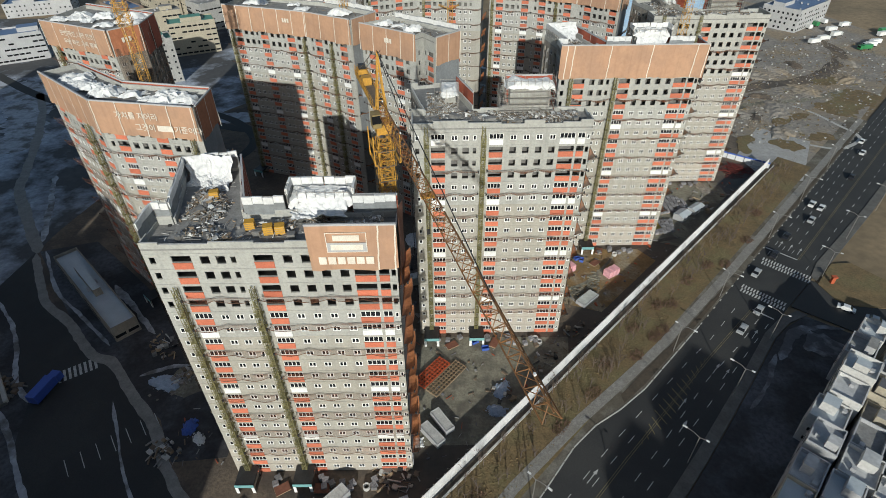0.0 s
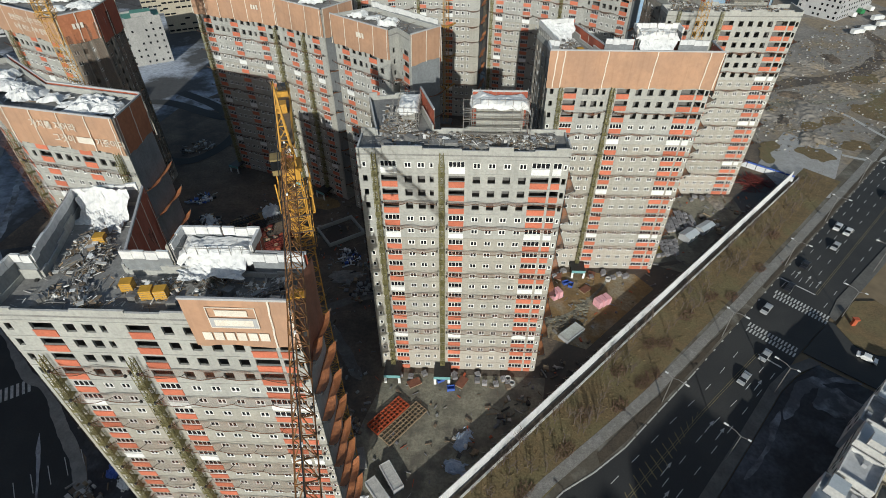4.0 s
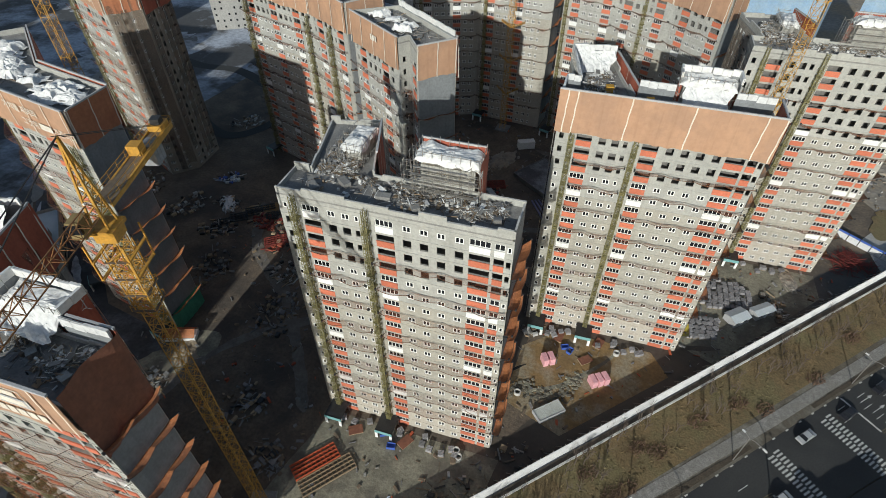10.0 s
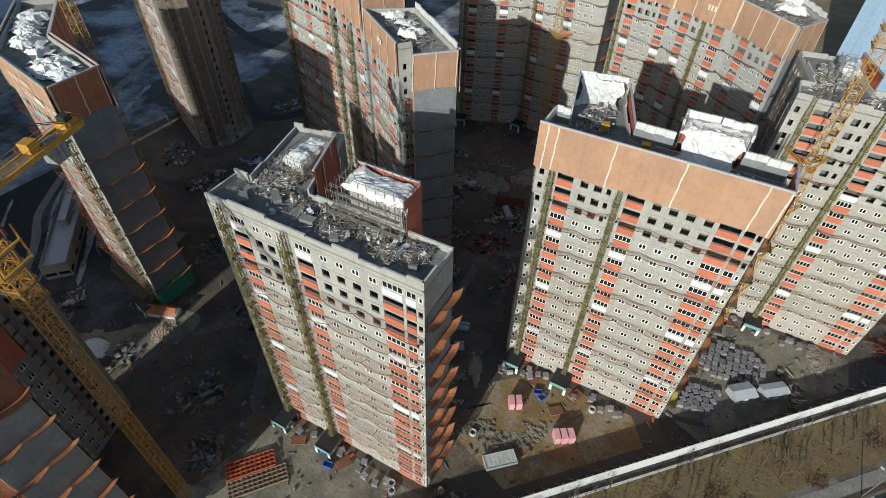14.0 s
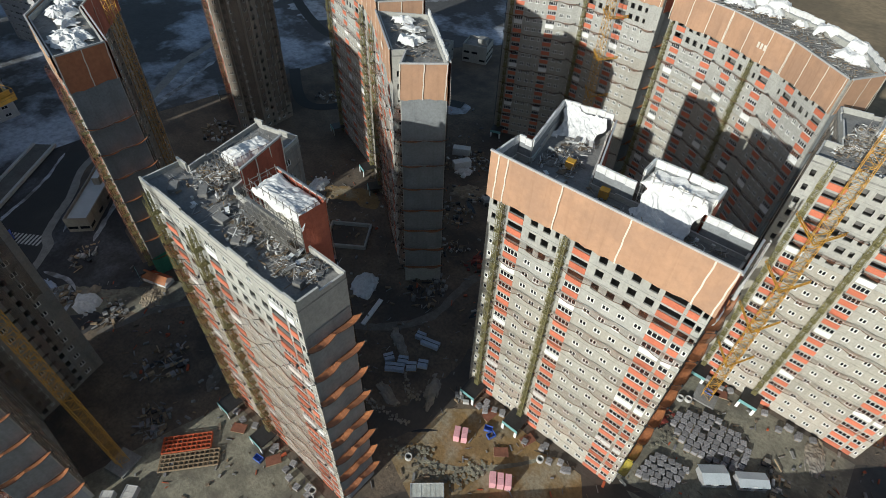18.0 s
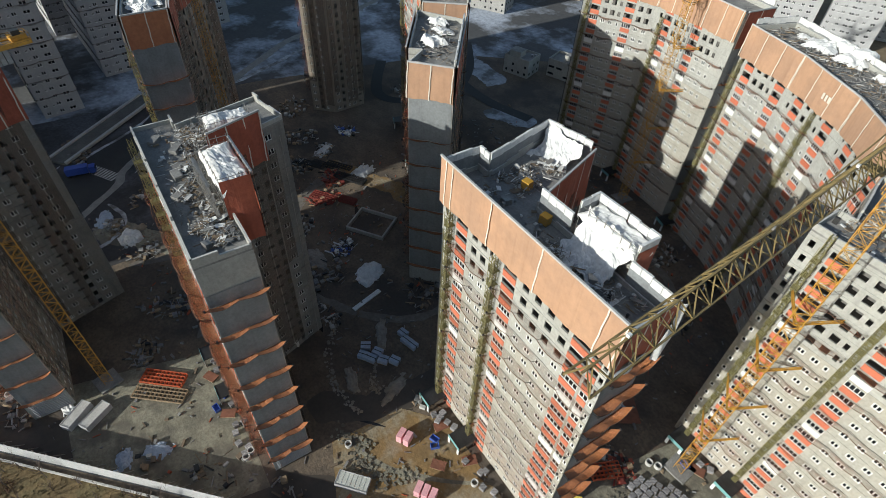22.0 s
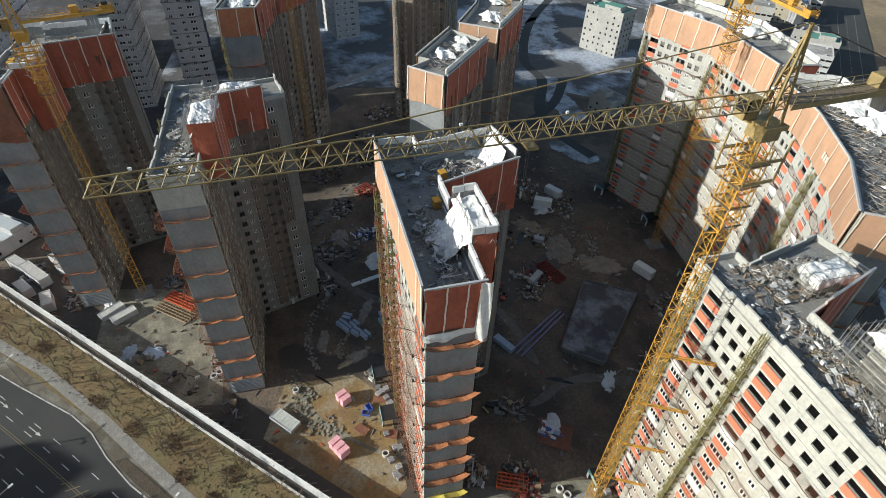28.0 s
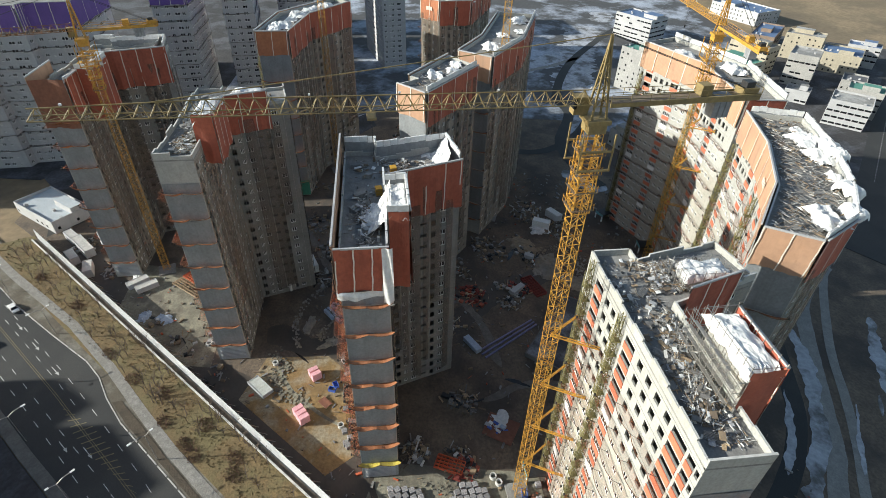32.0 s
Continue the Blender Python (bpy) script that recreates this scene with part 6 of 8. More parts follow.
frame_mat(-40, 146, 35, 6, 3, 0.9, 0.9, CRIMSON, "red steel formwork frames in the shade")
frame_mat(6, 185, 20, 9, 4, 1.0, 0.9, CRIMSON, "red steel formwork frames on the dirt")

# partly shaded bars, in the red that has shade in it
redpile = MB()
rr = random.Random(3)
for i in range(170):
    x, y, a = rr.gauss(0, 3.0), rr.gauss(0, 2.4), rr.uniform(0, 3.14)
    z = max(0.1, 1.6 - (x * x + y * y) * 0.05) * rr.random()
    redpile.bar((x, y, z), (x + 2.6 * math.cos(a), y + 2.6 * math.sin(a), z + rr.uniform(-0.1, 0.5)), 0.12, CRIMSON)
thing("steel_scrap_tangle", "tangled heap of rust-red steel bars", "scrap heap", at=(114.5, 182.0, 0), kind="stuff", data=redpile)

# the hoarding's return at the far corner
ret = thing("corner_hoarding", "low white hoarding with a blue band at the site's corner", "fence")
for i in range(6):
    bm = MB()
    bm.box(0, -0.05, 0.0, 2.9, 0.05, 2.0, FENCEM)
    bm.box(0, -0.07, 2.0, 2.9, 0.07, 2.6, BLUEP)
    part("panel", bm, ret, m=pose(113.5 + i * 2.5, 195.0 - i * 1.9, 0, 0, 0, -37))

# the blue-sheeted pallets in a ring of rubble
SHEETBLUE = mat("pale_blue_sheet", (0.40, 0.47, 0.58), (0.30, 0.36, 0.46), 0.8, 0.6)


def covered(bm):
    bm.box(-1.2, -1.0, 0, 1.2, 1.0, 0.12, TIMBER)
    bm.box(-1.15, -0.95, 0.12, 1.15, 0.95, 1.25, SHEETBLUE, SHEETBLUE)
    bm.box(-1.22, -0.1, 0.3, 1.22, 0.1, 1.28, DARKSTEEL)


scatter("covered_pallet", covered, "pallet of goods under a pale blue sheet", "covered pallet", "covered pallets",
        [(15.6, 126.2, 35), (17.4, 127.4, 35), (16.6, 129.5, 35), (19.2, 129.6, 35), (20.8, 131.8, 35), (13.6, 127.9, 60), (15.0, 137.4, 15), (17.2, 137.0, 15), (19.3, 137.6, 20)], jitter=6)


def heap(x, y, rx, ry, h, material, name, label, category, seed, n=26):
    bm = MB()
    k = bm.slot(material)
    off = Vector((seed * 3.7, seed * 1.3, 0))
    for j in range(n + 1):
        for i in range(n + 1):
            u, w = i / n * 2 - 1, j / n * 2 - 1
            r = math.sqrt(u * u + w * w)
            p = Vector((u * rx, w * ry, 0))
            s = 1 + 0.35 * noise.noise(Vector((u, w, seed)) * 1.5)
            s *= 1 + 0.5 * noise.noise(Vector((u * 3, w * 3, seed + 5)))
            z = h * max(0.0, 1 - (r * s) ** 1.6) * (0.7 + 0.6 * noise.noise(p * 0.5 + off)) + 0.35 * abs(noise.noise(p * 1.4 + off)) * (1 if r * s < 0.9 else 0)
            bm.v.append((u * rx, w * ry, max(0.0, z) - (0.12 if r * s > 0.9 else 0)))
    for j in range(n):
        for i in range(n):
            q = j * (n + 1) + i
            bm.f.append((q, q + 1, q + n + 2, q + n + 1))
            bm.m.append(k)
    return thing(name, label, category, at=(x, y, 0.05), rz=seed * 37 % 180, data=bm)


heap(-8, 140.5, 5.0, 3.4, 1.6, WHITETARP, "sheeted_mound", "heap under a pale crumpled sheet in the shade", "covered heap", 3)
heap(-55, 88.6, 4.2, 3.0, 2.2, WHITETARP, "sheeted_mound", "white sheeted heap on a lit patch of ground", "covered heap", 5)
heap(-50, 160.0, 4.5, 3.0, 1.4, WHITETARP, "sheeted_mound", "heap under a pale crumpled sheet in the shade", "covered heap", 8)
heap(56, 168.5, 3.0, 2.4, 0.8, WHITETARP, "sheeted_mound", "pale crumpled sheet on the dark ground", "covered heap", 9)
heap(14, 80.5, 2.8, 1.9, 1.0, SHEETBLUE, "sheeted_mound", "heap under a grey-blue sheet beside the hoarding", "covered heap", 11)
heap(12.4, 74.4, 2.6, 1.7, 0.9, SHEETBLUE, "sheeted_mound", "heap under a grey-blue sheet beside the hoarding", "covered heap", 14)
heap(-6.2, 66.6, 2.2, 1.5, 0.8, WHITETARP, "sheeted_mound", "white crumpled sheet beside the site cabins", "covered heap", 15)
heap(48.2, 186.8, 1.6, 3.4, 0.9, WHITETARP, "sheeted_mound", "long heap under a pale sheet in the shade", "covered heap", 16)
heap(-20, 198, 3.6, 2.6, 1.2, WHITETARP, "sheeted_mound", "heap under a pale crumpled sheet in the shade", "covered heap", 17)
heap(-68, 154, 4.6, 2.2, 1.2, WHITETARP, "sheeted_mound", "long heap under a pale crumpled sheet in the shade", "covered heap", 18)
heap(-67, 84, 4.2, 2.4, 1.0, SHEETBLUE, "sheeted_mound", "goods under a grey-blue sheet in the shade", "covered heap", 19)
heap(-56.5, 71.5, 2.2, 1.7, 1.6, BLUEP, "sheeted_mound", "heap under a bright blue sheet", "covered heap", 12)
heap(-53.5, 68.5, 2.0, 1.3, 0.5, WHITETARP, "sheeted_mound", "white sheet lying on the ground", "covered heap", 13)
for x, y, rx, ry, h, s in ((20, 121, 3.6, 1.5, 0.6, 24), (27, 128, 1.6, 5.0, 0.6, 25), (12, 133, 1.5, 5, 0.6, 26), (-58, 90, 4, 2.5, 0.8, 27), (-45, 101, 5, 3, 0.7, 28),
                           ):
    heap(x, y, rx, ry, h, RUBBLE, "rubble_mound", "low heap of grey rubble and earth", "rubble heap", s)
for x, y, rx, ry, h, s in ((0, 195, 7, 5, 1.2, 29), (-12, 190, 6, 4, 1.0, 30), (10, 205, 7, 4, 0.9, 31), (97, 170, 5, 2, 0.8, 32), (30, 150, 4, 3, 0.7, 33), (-20, 130, 5, 3, 0.7, 34), (150, 215, 9, 5, 1.2, 35), (160, 240, 12, 6, 1.5, 36), (185, 262, 10, 6, 1.4, 37), (140, 236, 9, 5, 1.3, 38), (172, 285, 12, 7, 1.5, 39)):
    heap(x, y, rx, ry, h, RUBBLE, "rubble_mound", "low heap of grey rubble and earth", "rubble heap", s)
plank = MB()
plank.box(-4.5, -0.6, 0, 4.5, 0.6, 0.35, WHITEP)
thing("white_beam", "long white boxed beam lying on the ground", "beam", at=(0.5, 135, 0.05), rz=105, data=plank)
beamm = mat("violet_grey_steel", (0.24, 0.23, 0.38), (0.18, 0.17, 0.29), 0.8, 0.6)
for k in range(3):
    bm = MB()
    bm.box(-10, -0.2, 0, 10, 0.2, 0.45, beamm)
    thing("steel_girder", "long violet-grey steel girder on the dirt", "girder", at=(29 + k * 1.1, 175.5 + k * 0.6, 0.05), rz=121 + k, group="girders", data=bm)

# the open pit and the podium roof
pit = thing("concrete_pit", "open concrete pit with raised edges", "pit", at=(-25, 150, 0), rz=35)
for a in ((-6, -5, 6, -4.5), (-6, 4.5, 6, 5), (-6, -4.5, -5.5, 4.5), (5.5, -4.5, 6, 4.5)):
    bm = MB()
    bm.box(a[0], a[1], 0, a[2], a[3], 1.2, CONCRETE)
    part("edge_wall", bm, pit)
FROSTY = mat("frosted_dark_concrete", (0.10, 0.10, 0.11), (0.065, 0.065, 0.07), 0.15, 0.9, fine=1.5, c=(0.24, 0.25, 0.28), cscale=0.13)
pod = thing("podium_block", "low dark concrete podium block with a frosted flat roof", "podium", at=(0, 0, 0))
bm = MB()
bm.prism([(15.5, 196), (37, 179), (44, 187.5), (24, 208)], 0, 1.3, DARKIN, FROSTY)
part("body", bm, pod)
for a, b in (((15.5, 196), (37, 179)), ((37, 179), (44, 187.5)), ((44, 187.5), (24, 208)), ((24, 208), (15.5, 196))):
    bm = MB()
    bm.bar((*a, 1.4), (*b, 1.4), 0.3, DARKIN)
    part("edge_beam", bm, pod)
rb = MB()
rb.prism([(53.5, 166.5), (59, 163.5), (63, 169.5), (57.5, 173)], 0, 0.35, TARPBROWN)
thing("red_ground_sheet", "rust-red sheet spread over the ground", "ground sheet", data=rb)
part("green_screen", sheet((GL[2][0] + 0.1, GL[2][1] - 0.4), (GL[3][0] + 0.1, GL[3][1] + 0.2), 0.4, 6.6, mat("green_site_net", (0.07, 0.30, 0.19), (0.05, 0.21, 0.14), 0.4, 0.85, fine=2.0, streak=0.3), out=0.5, wave=0.15, nx=12, nz=6, seed=8), TW["G"], "dark green site net")
# striped tents by the lettered tower
for i, (x, y) in enumerate(((-50.5, 104.0), (-46.8, 105.2))):
    tent = thing("orange_tent", "orange canopy tent with pale inside on the site", "tent", at=(x, y, 0), rz=20, group="tents")
    bm = MB()
    for s in (-1, 1):
        bm.poly([(-1.9, s * 1.7, 1.6), (1.9, s * 1.7, 1.6), (1.9, 0, 3.0), (-1.9, 0, 3.0)][::s], REBAR if s > 0 else NETORANGE)
    part("canopy", bm, tent)
    for px in (-1.8, 1.8):
        for py in (-1.6, 1.6):
            bm = MB()
            bm.bar((px, py, 0), (px, py, 1.7), 0.08, STEEL)
            part("pole", bm, tent)
    bm = MB()
    bm.box(-1.8, -1.5, 0.0, 1.8, 1.5, 1.1, WHITETARP)
    part("stored_goods", bm, tent, "white wrapped goods")


# ---- road life ----
def car(x, y, rz, paint, label, kind="car"):
    c = thing("parked_car" if kind == "car" else kind, label, "car" if kind == "car" else kind.replace("_", " "), at=(x, y, 0.03), rz=rz, group="vehicles")
    bm = MB()
    prof = [(-2.2, 0.35), (-2.2, 0.85), (-1.5, 0.95), (-0.9, 1.45), (0.7, 1.45), (1.35, 0.95), (2.15, 0.8), (2.2, 0.35)]
    for s in (-1, 1):
        bm.poly([(px, s * (0.85 if pz < 1.2 else 0.68), pz) for px, pz in prof][::-s], paint)
    for (ax, az), (bx, bz) in zip(prof, prof[1:] + prof[:1]):
        wa, wb = (0.85 if az < 1.2 else 0.68), (0.85 if bz < 1.2 else 0.68)
        glassy = (az < 1.2) != (bz < 1.2)
        bm.poly([(ax, -wa, az), (bx, -wb, bz), (bx, wb, bz), (ax, wa, az)][::-1], GLASS if glassy else paint)
    part("body", bm, c)
    for px in (-1.35, 1.35):
        for s in (-0.8, 0.8):
            part("wheel", cached("wheel", lambda b: [b.poly([(0.31 * math.cos(k * math.pi / 6), q, 0.31 * math.sin(k * math.pi / 6)) for k in range(12)][::int(math.copysign(1, q))], RUBBER) for q in (-0.1, 0.1)]
                                 + [b.poly([(0.31 * math.cos(k * math.pi / 6), -0.1, 0.31 * math.sin(k * math.pi / 6)), (0.31 * math.cos((k + 1) * math.pi / 6), -0.1, 0.31 * math.sin((k + 1) * math.pi / 6)),
                                            (0.31 * math.cos((k + 1) * math.pi / 6), 0.1, 0.31 * math.sin((k + 1) * math.pi / 6)), (0.31 * math.cos(k * math.pi / 6), 0.1, 0.31 * math.sin(k * math.pi / 6))], RUBBER) for k in range(12)]), c, m=pose(px, s, 0.31))
    return c


for x, y, rz, k in ((79.2, 98.4, 45, "silver"), (86.9, 105.4, 45, "silver"), (103.4, 129.6, 225, "black"), (111.9, 139.0, 225, "black"), (172, 195, 225, "white"), (178, 205, 225, "white"), (111, 105.5, -38, "white"), (116, 101, -38, "silver"),
                    (93.6, 121.0, 225, "silver"), (130.6, 157.6, 225, "white"), (132.4, 155.2, 225, "white"), (20, 37, 225, "white"), (14, 30, 225, "silver"), (6, 37, 225, "white"), (125, 148, 225, "silver"), (156, 176, 45, "black")):
    car(x, y, rz, CARPAINT[k], k + " car on the asphalt road")


def truck(x, y, rz, paint, box, label):
    c = thing("lorry", label, "lorry", at=(x, y, 0.03), rz=rz, group="lorries")
    bm = MB()
    bm.box(2.4, -1.15, 0.6, 4.2, 1.15, 2.6, paint)
    bm.box(4.2, -1.05, 1.5, 4.25, 1.05, 2.4, GLASS)
    part("cab", bm, c)
    bm = MB()
    bm.box(-4.2, -1.2, 0.8, 2.2, 1.2, 3.1, box)
    part("load_box", bm, c)
    bm = MB()
    bm.box(-4.2, -0.5, 0.5, 4.0, 0.5, 0.8, DARKSTEEL)
    part("chassis", bm, c)
    for px in (-3.2, -2.1, 3.2):
        for s in (-1.0, 1.0):
            part("wheel", _cache["wheel"], c, m=pose(px, s, 0.45) @ Matrix.Scale(1.45, 4))
    return c


for i, (x, y, rz, k) in enumerate(((233, 339, 20, "white"), (242, 345, 15, "white"), (255, 353, 20, "silver"), (258, 364, 20, "white"), (273, 374, 20, "silver"), (256, 326, 190, "green"), (262, 331, 190, "white"), (268, 336, 190, "white"),
                                  (246, 372, 100, "silver"), (254, 378, 100, "green"), (263, 384, 100, "white"), (284, 352, 20, "silver"), (290, 360, 20, "green"))):
    truck(x, y, rz, CARPAINT[k], WHITEP if k != "green" else CARPAINT["green"], k + " lorry parked on the gravel lot")
truck(-94, 82, 80, CARPAINT["blue"], CARPAINT["blue"], "blue lorry on the shaded side road")


def street_lamp(x, y, rz):
    c = thing("street_lamp", "grey steel street lamp at the kerb", "street lamp", at=(x, y, 0.1), rz=rz, group="street lamps")
    part("pole", cached("lamp_pole", lambda b: b.bar((0, 0, 0), (0, 0, 9), 0.16, STEEL)), c)
    part("arm", cached("lamp_arm", lambda b: (b.bar((0, 0, 8.9), (-1.2, 0, 9.5), 0.1, STEEL), b.bar((-1.2, 0, 9.5), (-2.8, 0, 9.6), 0.1, STEEL), b.bar((0, 0, 8.9), (1.2, 0, 9.4), 0.1, STEEL))), c)
    part("lamp_head", cached("lamp_head", lambda b: (b.box(-3.6, -0.18, 9.5, -2.7, 0.18, 9.68, WHITEP), b.box(1.2, -0.18, 9.35, 1.9, 0.18, 9.5, WHITEP))), c)


for s in (78, 112, 146, 180):
    street_lamp(*dia(s, 10.2), -45)
for s in (232, 268, 304, 340, 376):
    street_lamp(*dia(s, 3.0 if s > 280 else 7), -45)
for s in (30, 70, 150, 190, 245, 290, 335):
    street_lamp(*dia(s, across(EDGE, s) + 0.9), 135)
sc = thing("road_corner", "grassy traffic corner with a kerb", "ground", kind="structure")
bm = MB()
bm.prism([(109.4, 116.2), (110.6, 109.6), (114.5, 106.8), (123, 105.5), (132, 114), (124.5, 125.5), (118.5, 125.2)], 0, 0.2, GRASSM)
part("turf", bm, sc)
bm = MB()
bm.box(-0.5, -0.4, 0.2, 0.5, 0.4, 2.2, REBAR)
bm.box(-0.7, -0.6, 2.2, 0.7, 0.6, 2.6, REBAR)
thing("red_kiosk", "small red kiosk on the grassy corner", "kiosk", at=(113.5, 116.5, 0), data=bm)
for s0, s1, d0, d1 in ((236.6, 237.2, 17.9, 31), (191.6, 192.2, 12.6, 20.4)):
    thing("stop_line", "white stop line on the asphalt", "road marking", kind="structure", data=stripe(s0, s1, d0, d1))
arrows = MB()
for s, d in ((241, 27), (241, 23), (241, 19.2), (52, 28.6), (68, 28.4), (86, 28), (128, 20.5), (120, 16.6), (150, 18.6), (150, 15.2), (48, 21.5), (30, 25), (176, 18.8), (176, 15)):
    arrows.prism([dia(s, d - 0.12), dia(s + 4, d - 0.12), dia(s + 4, d + 0.12), dia(s, d + 0.12)], 0.0, 0.021, LINE)
    arrows.prism([dia(s + 4, d - 0.55), dia(s + 6, d), dia(s + 4, d + 0.55)], 0.0, 0.021, LINE)
thing("lane_arrows", "white direction arrows on the asphalt", "road marking", kind="stuff", data=arrows)
hatch = MB()
for i in range(16):
    s = 100 + i * 3.0
    w = 2.6 * min(1, (i + 1) / 5) * min(1, (16 - i) / 8)
    hatch.prism([dia(s + 8, 23.2 - w), dia(s + 8.4, 23.2 - w), dia(s + 10.6, 23.2 + w), dia(s + 10.2, 23.2 + w)], 0.0, 0.022, YLINE)
thing("hatched_island", "yellow hatched island painted on the asphalt", "road marking", kind="stuff", data=hatch)


# ---- low houses across the road ----
DUSTWHITE = mat("dusty_white_render", (0.40, 0.39, 0.37), (0.30, 0.295, 0.285), 0.15, 0.9, fine=1.5, streak=0.4)
DUSTCREAM = mat("dusty_cream_render", (0.44, 0.39, 0.30), (0.36, 0.32, 0.25), 0.15, 0.9, fine=1.5, streak=0.3)
DUSTROOF = mat("weathered_flat_roof", (0.34, 0.33, 0.31), (0.20, 0.195, 0.19), 0.15, 0.9, fine=1.0, c=(0.44, 0.43, 0.41), cscale=0.08)
def house(x, y, w, d, h, rz, wall, roof, label, seed):
    rnd = random.Random(seed)
    o = thing("low_house", label, "house", at=(x, y, 0), rz=rz, group="low houses")
    bm = MB()
    bm.box(-w / 2, -d / 2, 0, w / 2, d / 2, h, wall, roof)
    part("body", bm, o)
    bm = MB()
    out, inn = [(-w / 2, -d / 2), (w / 2, -d / 2), (w / 2, d / 2), (-w / 2, d / 2)], [(-w / 2 + 0.25, -d / 2 + 0.25), (w / 2 - 0.25, -d / 2 + 0.25), (w / 2 - 0.25, d / 2 - 0.25), (-w / 2 + 0.25, d / 2 - 0.25)]
    for i in range(4):
        p, q, u, v = out[i], out[(i + 1) % 4], inn[(i + 1) % 4], inn[i]
        bm.poly([(*p, h), (*q, h), (*q, h + 0.9), (*p, h + 0.9)], wall)
        bm.poly([(*p, h + 0.9), (*q, h + 0.9), (*u, h + 0.9), (*v, h + 0.9)], wall)
        bm.poly([(*u, h), (*v, h), (*v, h + 0.9), (*u, h + 0.9)], wall)
    part("parapet", bm, o)
    if rnd.random() < 0.75:
        bm = MB()
        rw, rd = w * rnd.uniform(0.3, 0.5), d * rnd.uniform(0.3, 0.5)
        rx, ry = rnd.uniform(-w / 2 + rw / 2 + 0.3, w / 2 - rw / 2 - 0.3), rnd.uniform(-d / 2 + rd / 2 + 0.3, d / 2 - rd / 2 - 0.3)
        bm.box(rx - rw / 2, ry - rd / 2, h, rx + rw / 2, ry + rd / 2, h + 2.4, wall, roof)
        part("roof_hut", bm, o)
    for k in range(1 + int(w * d / 90)):
        bm = MB()
        bx, by = rnd.uniform(-w / 2 + 1, w / 2 - 1), rnd.uniform(-d / 2 + 1, d / 2 - 1)
        bm.box(bx - 0.5, by - 0.4, h, bx + 0.5, by + 0.4, h + 0.9, GREYWALL)
        part("roof_unit", bm, o)
    nf = max(1, int(h / 3))
    wins = MB()
    half, lo, hi = rnd.choice(((0.6, 1.0, 2.3), (0.45, 1.1, 2.1), (1.3, 1.1, 2.0)))
    for f in range(nf):
        for side, L in ((0, w), (1, d)):
            n = max(1, int(L / 3))
            for k in range(n):
                u = -L / 2 + (k + 0.5) * L / n
                for s in (-1, 1):
                    if rnd.random() < 0.25:
                        continue
                    if side == 0:
                        wins.box(u - half, s * d / 2 - 0.04, f * 3 + lo, u + half, s * d / 2 + 0.04, f * 3 + hi, GLASS)
                    else:
                        wins.box(s * w / 2 - 0.04, u - half, f * 3 + lo, s * w / 2 + 0.04, u + half, f * 3 + hi, GLASS)
    part("small_glazing", wins, o, kind="stuff")
    return o


PALEHOUSE = mat("pale_house_render", (0.62, 0.61, 0.59), (0.48, 0.47, 0.455), 0.15, 0.9, fine=1.5, streak=0.3)
PALEROOF = mat("pale_coated_roof", (0.56, 0.565, 0.57), (0.36, 0.36, 0.365), 0.2, 0.85, fine=1.0, c=(0.44, 0.45, 0.47), cscale=0.1)
SLATE = mat("dark_slate_roof", (0.14, 0.14, 0.15), (0.10, 0.10, 0.11), 0.6, 0.8)
hr = random.Random(12)
k = 0
for row, dd in enumerate((-14.5, -24, -33.5, -43)):
    s = 84 + row * 3
    while s < 190:
        w = hr.uniform(5.5, 8.5)
        x, y = dia(s + w * 0.7, dd + hr.uniform(-1, 1))
        wall = hr.choice((PALEHOUSE, GREYWALL, DUSTCREAM, GREYWALL, PALEHOUSE))
        roof = hr.choice((PALEROOF, SHEDR, SLATE, PALEROOF, ROOFCON, DUSTROOF))
        house(x, y, w, hr.uniform(5.2, 6.4), hr.choice((8.0, 9.5, 11.0)) if row == 0 else hr.choice((6.5, 8.5)), 45, wall, roof, {"pale_house_render": "white", "pale_grey_wall": "pale grey", "dusty_cream_render": "cream"}[wall.name] + " flat-roofed low house across the road", k)
        s += w * 1.41 + hr.uniform(0.2, 1.6)
        k += 1

# ---- distance ----
BRICKWALL = mat("brown_brick_wall", (0.26, 0.19, 0.145), (0.19, 0.14, 0.11), 0.3, 0.9, fine=2.0, streak=0.2)
flat("town_ground", [(-250, 440), (-236, 396), (-176, 366), (-112, 350), (-60, 330), (-40, 345), (-176, 478), (-215, 500)], 0.14, DARKLOT, "dark paved ground of the small town", "ground", 0.1)
flat("far_road", [(-330, 608), (-186, 473), (-78, 372), (-46, 342), (-4, 300), (14, 312), (-28, 356), (-62, 390), (-172, 490), (-316, 624)], 0.16, ASPHALT, "dark asphalt road beyond the towers", "road", 0.1)
bm = MB()
for i in range(60):
    u = i / 60
    for k, off in enumerate((6.0, 11.0, 16.0)):
        x, y = -186 + 140 * u + off * 0.68, 473 - 131 * u + off * 0.73
        if off != 11.0 or i % 2:
            bm.prism([(x, y), (x + 1.1, y - 1.03), (x + 1.25, y - 0.9), (x + 0.15, y + 0.13)], 0.16, 0.18, LINE)
thing("far_lane_dashes", "worn white lane marks on the far road", "road marking", kind="stuff", data=bm)
